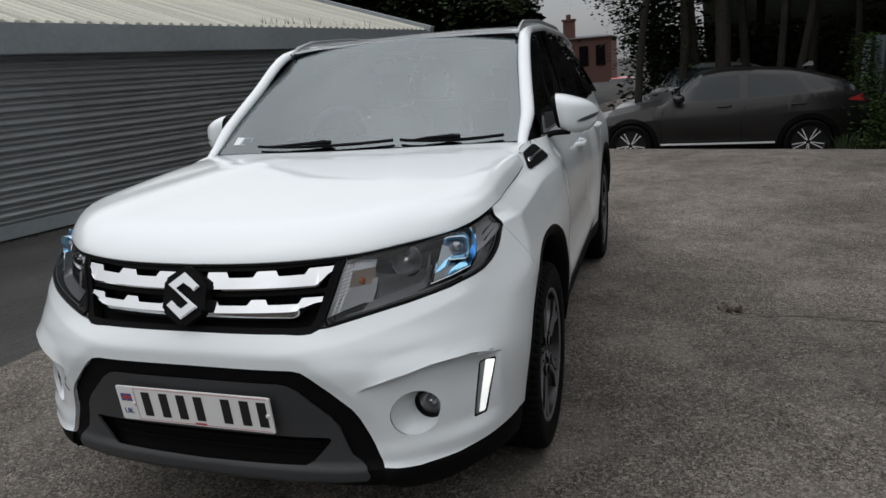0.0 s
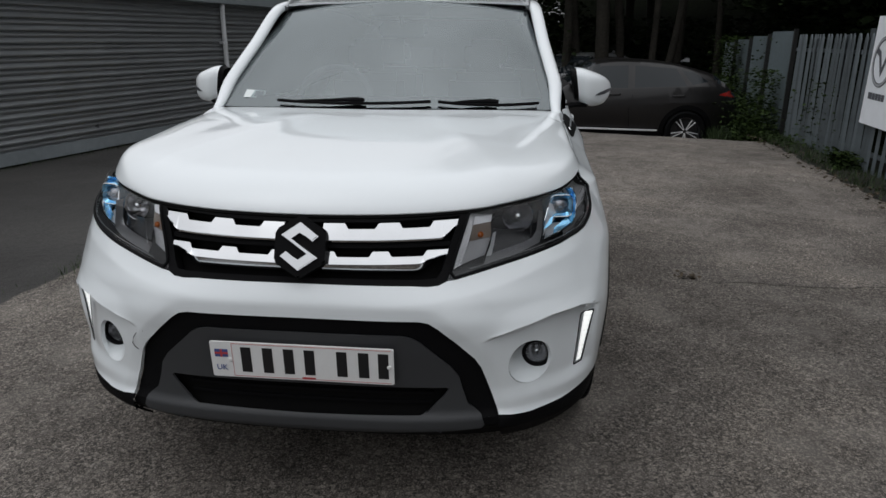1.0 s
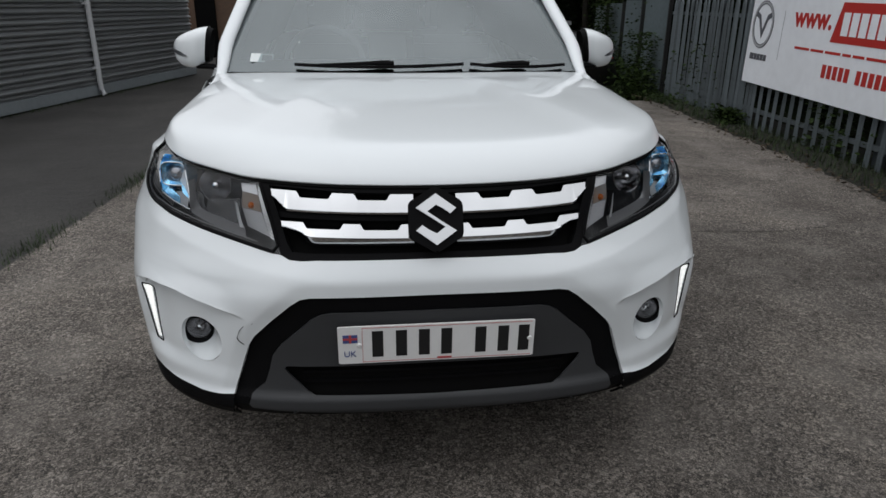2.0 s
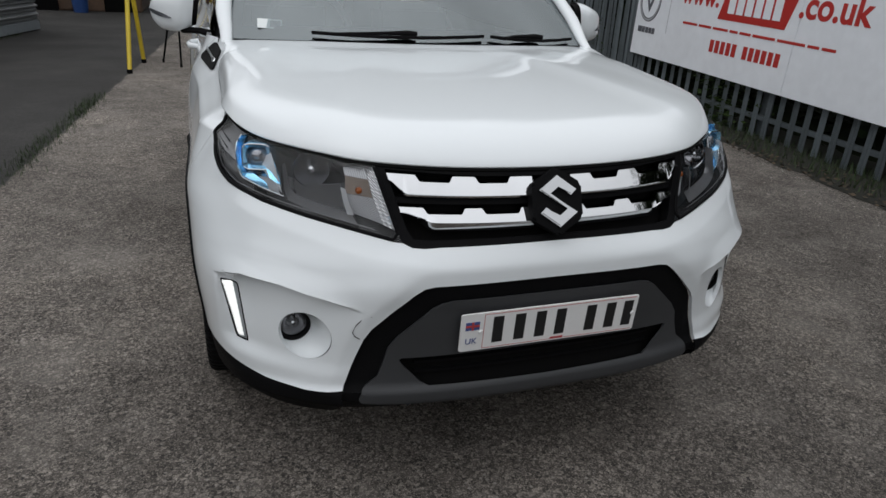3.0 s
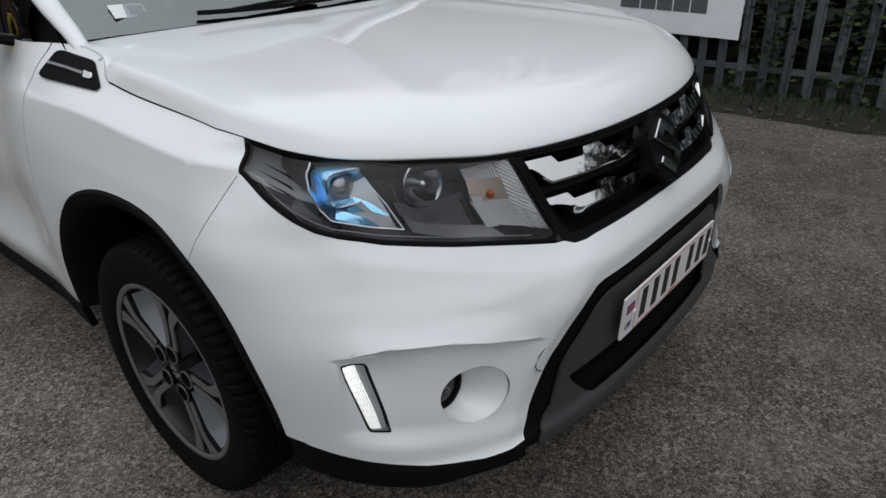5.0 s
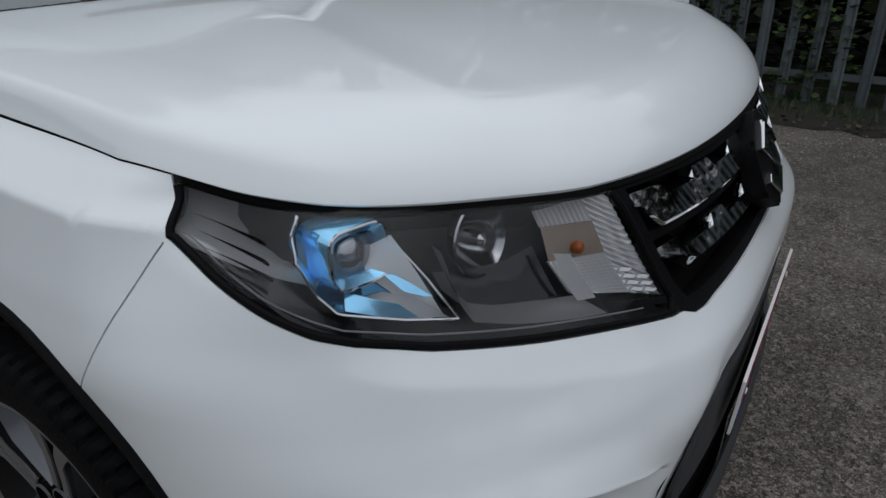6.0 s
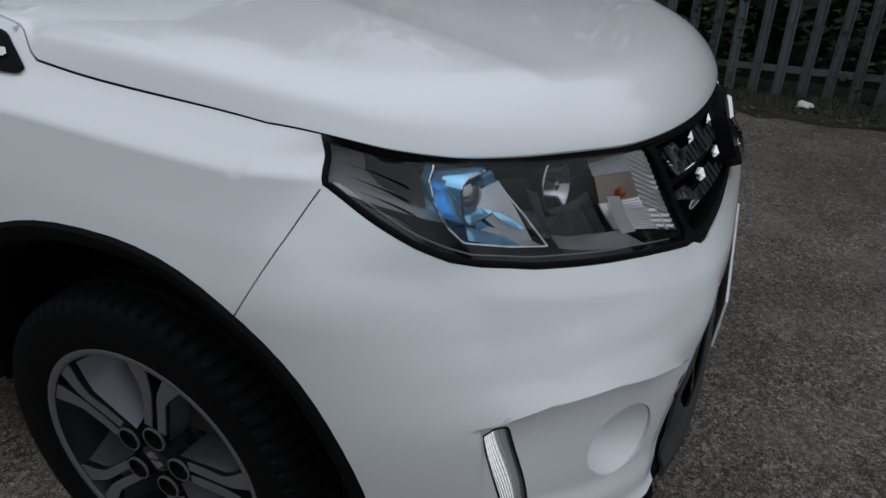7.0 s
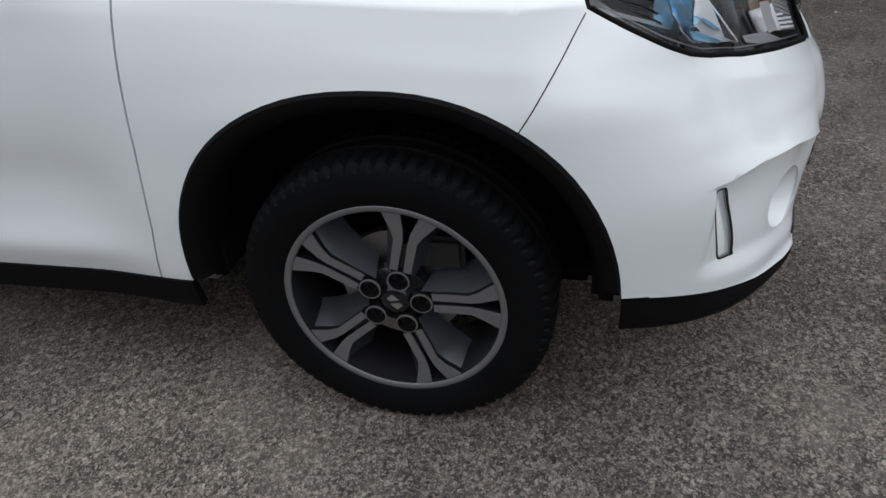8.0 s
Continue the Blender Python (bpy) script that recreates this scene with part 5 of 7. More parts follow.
# wheels
def tyre_mesh(r, half_w, rim_r):
    """A tyre whose shoulders carry rows of slanting blocks between narrow grooves."""
    blocks, per = 72, 6
    prof = [(rim_r, 0.80), (rim_r + 0.010, 0.90), (rim_r + 0.022, 0.955), (r * 0.80, 1.0), (r * 0.87, 1.005), (r * 0.905, 0.995), (r * 0.925, 0.985), (r * 0.945, 0.965), (r * 0.966, 0.925), (r * 0.983, 0.86), (r * 0.993, 0.74), (r, 0.46), (r, 0.42), (r - 0.008, 0.40), (r - 0.008, 0.34), (r, 0.32), (r, 0.08), (r - 0.008, 0.06)]
    prof = [(rr, -x * half_w) for rr, x in prof] + [(rr, x * half_w) for rr, x in prof[::-1]]
    verts = []
    for i in range(blocks * per):
        for rr, x in prof:
            wide = abs(x) / half_w
            slant = int(round(4 * (1 - wide)))
            if rr > r * 0.935 and wide > 0.41 and (i + slant) % per < 2:
                rr -= 0.0075
            a = 2 * math.pi * i / (blocks * per)
            verts.append((x, rr * math.cos(a), rr * math.sin(a)))
    return from_arrays(verts, grid_faces(blocks * per, len(prof), True))


def spoke_half(sign):
    """One arm of a forked spoke: its outline in (along, across)."""
    mid = [(0.0845, 0.0150), (0.120, 0.0148), (0.165, 0.0145), (0.186, 0.0205), (0.232, 0.040)]
    wid = [0.0088, 0.0090, 0.0090, 0.0125, 0.0190]
    a = [(x, sign * (y - w)) for (x, y), w in zip(mid, wid)]
    b = [(x, sign * (y + w)) for (x, y), w in zip(mid, wid)]
    a[-1], b[-1] = (0.236, sign * 0.021), (0.228, sign * 0.062)
    return a + b[::-1] if sign < 0 else b + a[::-1]


def make_wheel():
    w = new("wheel")
    w.empty_display_size = 0.1
    part("tyre", tyre_mesh(0.343, 0.108, 0.232), RUBBER, w, "black rubber tyre with blocked tread", angle=30)
    part("rim_barrel", lathe(bmesh.new(), [(0.2300, 0.0950), (0.2340, 0.0985), (0.2430, 0.0995), (0.2455, 0.0975), (0.2470, 0.088)], 72), MACHINED, w, "machined silver rim edge", angle=50)
    part("rim_inside", lathe(bmesh.new(), [(0.2300, 0.0950), (0.226, 0.075), (0.214, 0.03), (0.212, -0.06), (0.224, -0.09)], 72), WHEEL_DARK, w)
    OUT = Matrix(((0, 0, 1, 0.058), (1, 0, 0, 0), (0, 1, 0, 0), (0, 0, 0, 1)))
    for k in range(5):
        T = Matrix.Rotation(radians(90 - 15 + 72 * k), 4, "X") @ OUT
        bm, base = bmesh.new(), bmesh.new()
        for sign in (1, -1):
            prism(bm, spoke_half(sign), 0.003, T @ Matrix.Translation((0, 0, 0.030)), 0.0012)
            prism(base, spoke_half(sign), 0.0298, T)
        prism(base, [(0.04, -0.018), (0.15, -0.010), (0.15, 0.010), (0.04, 0.018)], 0.022, T)
        for b2 in (bm, base):
            for v in b2.verts:
                rr = math.hypot(v.co.y, v.co.z)
                v.co.x += 0.006 * float(step(0.10, 0.22, rr)) - 0.004
        spoke = part("spoke", base, WHEEL_DARK, w, angle=30)
        part("spoke_face", bm, MACHINED, spoke, "machined silver spoke face", angle=30)
        # the sloping flanks of the spoke, down into the pockets
        for sign in (1, -1):
            line = [(0.060, 0.0250), (0.165, 0.0235), (0.186, 0.0325), (0.226, 0.060)]
            foot = [(0.080, 0.040), (0.158, 0.060), (0.180, 0.072), (0.204, 0.086)]
            flank = from_arrays([T @ Vector((x, sign * y, 0.020)) for x, y in line] + [T @ Vector((x, sign * y, -0.045)) for x, y in foot], [(i, i + 1, i + 5, i + 4) for i in range(3)])
            bmesh.ops.recalc_face_normals(flank, faces=flank.faces)
            part("spoke_flank", flank, POCKET, spoke)
        L = Matrix.Rotation(radians(90 - 15 + 72 * k), 4, "X") @ Matrix.Translation((0.0, 0.060, 0))
        part("lug_hole", lathe(bmesh.new(), [(0.0215, 0.055), (0.0215, 0.0885), (0.0205, 0.0900), (0.0190, 0.0895), (0.0182, 0.0700), (0.0, 0.0690)], 24, L), DEEP_BLACK, w)
        part("lug_ring", lathe(bmesh.new(), [(0.0244, 0.0860), (0.0244, 0.0898), (0.0216, 0.0900)], 24, L), MACHINED, w)
        part("lug_nut", lathe(bmesh.new(), [(0.0095, 0.060), (0.0095, 0.0790), (0.0, 0.0795)], 6, L), DEEP_BLACK, w)
    part("hub", lathe(bmesh.new(), [(0.075, 0.040), (0.072, 0.058), (0.060, 0.066), (0.036, 0.076), (0.031, 0.082), (0.028, 0.084), (0.0, 0.085)], 40), BLACK_GLOSS, w)
    for s in (1, -1):
        bm = prism(bmesh.new(), [(s * 0.004, s * 0.020), (s * 0.017, s * 0.008), (s * 0.010, s * 0.002), (s * -0.010, s * 0.006)], 0.002, Matrix(((0, 0, 1, 0.0845), (-1, 0, 0, 0), (0, 1, 0, 0), (0, 0, 0, 1))))
        part("cap_mark", bm, SATIN, w, "plain silver shape")
    part("brake_disc", lathe(bmesh.new(), [(0.06, 0.02), (0.14, 0.02), (0.14, 0.0), (0.06, 0.0)], 48), STEEL, w)
    bm = bmesh.new()
    box(bm, (-0.01, 0.05, 0.06), (0.045, 0.15, 0.14), 0.01)
    part("brake_caliper", bm, DARK_METAL, w)
    return w


wheel = make_wheel()
wheel.parent = car
places = [(-1, 0.0), (1, 0.0), (-1, 2.5), (1, 2.5)]
for k, (sign, y) in enumerate(places):
    m = pose(sign * 0.774, y, 0.342, 0, 0, 0 if sign > 0 else 180) @ Matrix.Scale(1.006, 4)
    if k == 0:
        wheel.matrix_basis = m
    else:
        copy_thing(wheel, m @ Matrix.Rotation(radians(25 * k), 4, "X")).parent = car


# glasshouse
def screen_point(a, b, off=0.0):
    s0, s1 = 0.735 * a, 0.606 * a
    y0, z0 = 0.365 - 0.135 * (1 - abs(a) ** 2.2), 1.098 + 0.012 * (1 - a * a)
    y1, z1 = 1.005 - 0.095 * (1 - abs(a) ** 2.2), 1.524 + 0.034 * (1 - a * a)
    k = 0.022 * math.sin(math.pi * b) * (1 - 0.5 * a * a)
    return s0 + b * (s1 - s0), y0 + b * (y1 - y0) - (k + off) * 0.55, z0 + b * (z1 - z0) + (k + off) * 0.83


aa, bb = np.linspace(-1, 1, 61), np.linspace(0, 1, 31)
bm = from_arrays([screen_point(a, b) for a in aa for b in bb], grid_faces(61, 31))
bmesh.ops.recalc_face_normals(bm, faces=bm.faces)
bm.normal_update()
if sum(f.normal.z for f in bm.faces) < 0:
    bmesh.ops.reverse_faces(bm, faces=bm.faces)
screen = part("windscreen", bm, SCREEN, car, "grey tinted windscreen that mirrors the overcast sky")
screen.visible_shadow = False
ring = []
for i in range(60):
    for j in range(30):
        a, b = (aa[i] + aa[i + 1]) / 2, (bb[j] + bb[j + 1]) / 2
        if abs(a) > 0.925 or b < 0.10 or b > 0.965 or (abs(a) < 0.22 and b > 0.84):
            ring.append((i * 31 + j, (i + 1) * 31 + j, (i + 1) * 31 + j + 1, i * 31 + j + 1))
bm = from_arrays([screen_point(a, b, -0.006) for a in aa for b in bb], ring)
bmesh.ops.delete(bm, geom=[v for v in bm.verts if not v.link_faces], context="VERTS")
part("screen_border", bm, BLACK_TRIM, screen, "black printed border and sensor field")

pillar = curve1((0.33, 0.768), (0.36, 0.762), (0.99, 0.645), (1.3, 0.625), (2.3, 0.612), (2.95, 0.60))
pillar_z = curve1((0.33, 1.085), (0.36, 1.104), (0.70, 1.345), (0.99, 1.530), (1.15, 1.553), (1.6, 1.575), (2.3, 1.560), (2.95, 1.50))
for sign in (1, -1):
    bm = bmesh.new()
    ys = np.r_[np.linspace(0.25, 1.15, 28), np.linspace(1.2, 2.95, 22)]
    path = [(sign * 0.690, 0.20, 0.96), (sign * 0.710, 0.235, 1.01)] + [(sign * (float(pillar(y)) - 0.030 * float(1 - step(0.33, 0.52, y))), y, float(pillar_z(y)) if y > 0.33 else 1.085 - 0.8 * (0.33 - y)) for y in ys[1:]]
    tube(bm, path, [0.016, 0.018] + [0.029 - 0.010 * float(1 - step(0.30, 0.50, y)) for y in ys[1:]], 16, 0.75)
    part("roof_pillar", bm, WHITE, car, "white windscreen pillar that runs into the roof")
    # side glass, split at the posts
    belt = lambda y: (float(side_s(y, float(top_side(y)))) - 0.012, float(top_side(y)) - 0.004)
    for y0, y1 in ((0.50, 1.40), (1.45, 2.28), (2.33, 2.80)):
        verts = []
        for y in np.linspace(y0, y1, 24):
            sb, zb = belt(y)
            st, zt = float(pillar(y)) + 0.022, float(pillar_z(y)) - 0.012
            for b in np.linspace(0, 1, 8):
                verts.append((sign * (sb + b * (st - sb) + 0.012 * math.sin(math.pi * b)), y, zb + b * (max(zt, zb + 0.005) - zb)))
        bm = from_arrays(verts, grid_faces(24, 8))
        bmesh.ops.recalc_face_normals(bm, faces=bm.faces)
        part("side_window", bm, PRIVACY, car, "black tinted side window")
    verts = []
    for y in np.linspace(0.36, 2.9, 50):
        sb, zb = belt(y)
        st, zt = float(pillar(y)) + 0.012, float(pillar_z(y)) - 0.012
        for b in np.linspace(0, 1, 6):
            verts.append((sign * (sb - 0.008 + b * (st - sb)), y, zb - 0.01 + b * (max(zt, zb) - zb)))
    bm = from_arrays(verts, grid_faces(50, 6))
    part("window_frame", bm, BLACK_TRIM, car)
    # black vent piece with a chrome strip behind the hood's edge
    vent = [(0.385, 1.084), (0.225, 1.068), (0.165, 1.020), (0.172, 1.014), (0.385, 1.026), (0.402, 1.034)]
    verts = []
    for off in (0.0, 0.006):
        verts += [(sign * (float(side_s(y, z)) + off + 0.003), y, z) for y, z in rounded(vent, per=3, keep=0.15)]
    n = len(verts) // 2
    bm = from_arrays(verts, [tuple(range(n, 2 * n))] + [(i, (i + 1) % n, n + (i + 1) % n, n + i) for i in range(n)])
    bmesh.ops.recalc_face_normals(bm, faces=bm.faces)
    v = part("side_vent", bm, BLACK_TRIM, car, "black side vent with a chrome strip")
    strip = rounded([(0.238, 1.052), (0.208, 1.047), (0.200, 1.036), (0.230, 1.038)], per=2, keep=0.2)
    verts = []
    for off in (0.0, 0.004):
        verts += [(sign * (float(side_s(y, z)) + off + 0.009), y, z) for y, z in strip]
    n = len(strip)
    bm = from_arrays(verts, [tuple(range(n, 2 * n))] + [(i, (i + 1) % n, n + (i + 1) % n, n + i) for i in range(n)])
    bmesh.ops.recalc_face_normals(bm, faces=bm.faces)
    part("vent_tip", bm, CHROME, v)
    part("vent_strip", tube(bmesh.new(), [(sign * (float(side_s(y, z)) + 0.010), y, z) for y, z in ((0.384, 1.058), (0.31, 1.052), (0.236, 1.044))], 0.0045, 8), SATIN, v)
    # door mirror
    mc = Vector((0.842, 0.665, 1.177))
    crown = curve1((0.0, 0.085), (0.2, 0.080), (0.43, 0.068), (0.77, 0.044), (0.95, 0.016), (1.0, -0.010))
    floor_ = curve1((0.0, -0.072), (0.2, -0.084), (0.4, -0.088), (0.7, -0.081), (0.93, -0.049), (1.0, -0.012))
    bulge = curve1((0.0, 0.072), (0.3, 0.085), (0.6, 0.074), (0.85, 0.045), (1.0, 0.004))
    sg = lambda v, p: math.copysign(abs(v) ** p, v)
    verts, nu, nv = [], 36, 22
    for i in range(nu):
        a = 2 * math.pi * i / nu
        for j in range(nv):
            u = math.sin(0.5 * math.pi * j / (nv - 1))
            hi, lo = float(crown(u)), float(floor_(u))
            y, z = sg(math.cos(a), 0.72), sg(math.sin(a), 0.62)
            y = y * float(bulge(u)) if y < 0 else y * 0.05 * (1 - u ** 3)
            verts.append((sign * (mc.x + 0.162 * u - 0.012 * z * (1 - u)), mc.y + y + 0.055 * u * u, mc.z + (hi + lo) / 2 + z * (hi - lo) / 2))
    bm = from_arrays(verts, grid_faces(nu, nv, True))
    bmesh.ops.recalc_face_normals(bm, faces=bm.faces)
    mir = part("door_mirror", bm, WHITE, car, "white door mirror housing", angle=60)
    ring = [(sign * (mc.x - 0.003 - 0.012 * sg(math.sin(a), 0.62)), mc.y + (-0.066 if math.cos(a) < 0 else 0.046) * abs(math.cos(a)) ** 0.72, mc.z + 0.0065 + 0.0745 * sg(math.sin(a), 0.62)) for a in np.linspace(0, 2 * math.pi, 36, endpoint=False)]
    back = [(q[0] - sign * 0.016, q[1] * 0.9 + mc.y * 0.1, q[2] * 0.9 + mc.z * 0.1) for q in ring]
    bm = from_arrays([(q[0] + sign * 0.008, q[1], q[2]) for q in ring] + back, [(i, (i + 1) % 36, 36 + (i + 1) % 36, 36 + i) for i in range(36)] + [tuple(range(36, 72))])
    bmesh.ops.recalc_face_normals(bm, faces=bm.faces)
    part("mirror_inner_edge", bm, BLACK_TRIM, mir, "black inner edge of the mirror")
    verts = []
    for u, z, h in ((0.48, -0.034, 0.001), (0.60, -0.029, 0.006), (0.75, -0.023, 0.008), (0.90, -0.016, 0.007), (0.985, -0.010, 0.004)):
        hi, lo = float(crown(u)), float(floor_(u))
        k = (z - (hi + lo) / 2) / ((hi - lo) / 2)
        y = -float(bulge(u)) * max(1 - abs(k) ** (2 / 0.62), 0.01) ** 0.36 + 0.055 * u * u
        verts += [(sign * (mc.x + 0.162 * u + 0.002), mc.y + y - 0.002, mc.z + z + h), (sign * (mc.x + 0.162 * u + 0.003), mc.y + y - 0.005, mc.z + z - h), (sign * (mc.x + 0.162 * u - 0.008), mc.y + y + 0.02, mc.z + z)]
    part("mirror_indicator", from_arrays(verts, grid_faces(5, 3)), POCKET, mir)
    bm = bmesh.new()
    tube(bm, [(sign * 0.775, 0.60, 1.085), (sign * 0.82, 0.61, 1.098), (sign * 0.885, 0.635, 1.098)], [0.028, 0.022, 0.022], 10, 0.55)
    part("mirror_arm", bm, BLACK_TRIM, mir)
    # door handle
    hs = float(side_s(1.30, 0.965))
    bm = bmesh.new()
    tube(bm, [(sign * (hs - 0.01), 1.20, 0.968), (sign * (hs + 0.028), 1.23, 0.970), (sign * (hs + 0.034), 1.30, 0.970), (sign * (hs + 0.028), 1.37, 0.970), (sign * (hs - 0.01), 1.40, 0.972)], 0.014, 10)
    part("door_handle", bm, WHITE, car)
    bm = bmesh.new()
    tube(bm, [(sign * (float(side_s(2.1, 0.985)) + d), y, 0.985) for d, y in ((-0.01, 2.0), (0.028, 2.03), (0.034, 2.1), (0.028, 2.17), (-0.01, 2.2))], 0.014, 10)
    part("door_handle", bm, WHITE, car)
    # roof rail
    bm = bmesh.new()
    tube(bm, [(sign * 0.612, 0.98, 1.530), (sign * 0.610, 1.06, 1.566), (sign * 0.600, 1.2, 1.594), (sign * 0.590, 1.7, 1.618), (sign * 0.58, 2.4, 1.606), (sign * 0.575, 2.62, 1.580), (sign * 0.575, 2.72, 1.545)], [0.011, 0.012, 0.013, 0.013, 0.013, 0.012, 0.010], 10, 1.2)
    part("roof_rail", bm, RAIL_GREY, car, "silver roof rail")

crown = curve1((0.90, 1.556), (1.2, 1.590), (1.8, 1.612), (2.5, 1.595), (2.95, 1.54))
verts, ra, ry = [], np.linspace(-1, 1, 31), np.linspace(0, 1, 40)
for a in ra:
    y0 = 1.005 - 0.095 * (1 - abs(a) ** 2.2)
    for b in ry:
        y = y0 + b * (2.95 - y0)
        e = float(pillar_z(max(y, 1.0))) + 0.012
        verts.append((a * (float(pillar(max(y, 1.0))) - 0.01), y, e + (float(crown(y)) - e) * (1 - abs(a) ** 2.4) + 0.002))
bm = from_arrays(verts, grid_faces(31, 40))
bmesh.ops.recalc_face_normals(bm, faces=bm.faces)
part("roof", lip(bm, 0.01), WHITE, car)
verts = []
for a in np.linspace(-1, 1, 25):
    for b in np.linspace(0, 1, 12):
        s = a * (0.79 + b * (0.60 - 0.79))
        y = 3.19 - 0.10 * abs(a) ** 3 + b * (2.95 - 3.19)
        verts.append((s, y + 0.03 * math.sin(math.pi * b), 1.145 + b * (1.53 - 1.145)))
bm = from_arrays(verts, grid_faces(25, 12))
bmesh.ops.recalc_face_normals(bm, faces=bm.faces)
part("rear_window", bm, PRIVACY, car)

# cowl, wipers and what shows through the screen
verts = [(a * 0.755, y + 0.115 * a * a, z) for a in np.linspace(-1, 1, 25) for y, z in ((0.235, 1.085), (0.26, 1.088), (0.285, 1.095))]
cowl = part("cowl", from_arrays(verts, grid_faces(25, 3)), BLACK_TRIM, car)
for x0, x1, pivot in ((-0.44, 0.22, -0.09), (0.25, 0.66, 0.46)):
    bm = bmesh.new()
    pts = []
    for x in np.linspace(x0, x1, 16):
        a = x / 0.73
        p = screen_point(a, 0.010 + 0.02 * abs(2 * (x - x0) / (x1 - x0) - 1) ** 2, 0.016)
        pts.append(p)
    tube(bm, pts, 0.0048, 8, 1.3)
    w = part("wiper_blade", bm, BLACK_TRIM, car, "black wiper lying along the foot of the windscreen")
    bm = bmesh.new()
    arm = [screen_point(x / 0.73, 0.014 + 0.016 * t, 0.022) for x, t in ((x0 + 0.06, 0.1), (pivot - 0.10, 0.7), (pivot, 1.0), (pivot + 0.035, 0.8))]
    tube(bm, arm, [0.004, 0.006, 0.010, 0.008], 8)
    part("wiper_arm", bm, BLACK_TRIM, w)
T = Matrix.Translation(screen_point(-0.80, 0.100, -0.0035)) @ Matrix.Rotation(radians(38), 4, "X") @ Matrix.Rotation(radians(-4), 4, "Z")
st = part("windscreen_sticker", prism(bmesh.new(), [(-0.045, -0.018), (0.045, -0.018), (0.045, 0.030), (-0.045, 0.030)], 0.001, T), STICKER, car, "small white sticker inside the windscreen")
part("sticker_bar", prism(bmesh.new(), [(0.0, -0.010), (0.038, -0.010), (0.038, 0.022), (0.0, 0.022)], 0.001, T @ Matrix.Translation((0, 0, 0.001))), SIGN_GREY, st)

bm = bmesh.new()
verts = []
for a in np.linspace(-1, 1, 21):
    for y, z in ((0.33, 1.06), (0.50, 1.075), (0.75, 1.07), (0.86, 1.02), (0.88, 0.85), (0.80, 0.6)):
        verts.append((a * 0.70, y + 0.05 * a * a, z - 0.02 * a * a))
part("dashboard", from_arrays(verts, grid_faces(21, 6)), DASH, car)
bm = bmesh.new()
R = Matrix.Translation((-0.36, 0.90, 1.08)) @ Matrix.Rotation(radians(62), 4, "X")
tube(bm, [R @ Vector((0.185 * math.cos(a), 0.185 * math.sin(a), 0)) for a in np.linspace(0, 2 * math.pi, 41)], 0.016, 10)
tube(bm, [R @ Vector((-0.17, 0, -0.01)), R @ Vector((0, 0, -0.03)), R @ Vector((0.17, 0, -0.01))], [0.02, 0.05, 0.02], 8, 0.5)
part("steering_wheel", bm, SEAT, car)
for x in (-0.37, 0.37):
    for y in (1.35, 2.2):
        bm = bmesh.new()
        box(bm, (x - 0.24, y - 0.05, 0.45), (x + 0.24, y + 0.45, 0.62), 0.05)
        box(bm, (x - 0.23, y + 0.38, 0.55), (x + 0.23, y + 0.52, 1.18), 0.05)
        box(bm, (x - 0.13, y + 0.42, 1.20), (x + 0.13, y + 0.52, 1.38), 0.04)
        part("seat", bm, SEAT, car)
bm = bmesh.new()
box(bm, (-0.74, 0.5, 0.27), (0.74, 2.9, 0.40), 0.01)
part("cabin_floor", bm, INTERIOR, car)
bm = bmesh.new()
tube(bm, [(0, 0.86, 1.50), (0, 0.90, 1.44)], 0.012, 8)
box(bm, (-0.12, 0.89, 1.39), (0.12, 0.93, 1.46), 0.015)
part("inside_mirror", bm, INTERIOR, car)
half.free()


# ---- ground ----
def ground_z(x, y):
    crest = 8.55 - 0.32 * x
    drop = 0.36 * float(step(0.0, 1.6, y - crest)) * float(step(-0.9, 0.5, x))
    return -drop


xs = np.r_[-400, -150, -60, -25, np.arange(-12, 12.1, 0.5), 25, 60, 150, 400]
ys = np.r_[-400, -150, -60, -25, np.arange(-12, 6, 1.0), np.arange(6, 13, 0.2), np.arange(13, 26, 1.0), 60, 150, 400]
verts = [(x, y, ground_z(x, y) if abs(x) < 30 and y < 60 else ground_z(5, 40)) for x in xs for y in ys]
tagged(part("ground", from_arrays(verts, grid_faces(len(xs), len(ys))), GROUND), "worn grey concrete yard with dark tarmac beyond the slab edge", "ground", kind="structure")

FX = lambda y: 3.96 + 0.067 * y


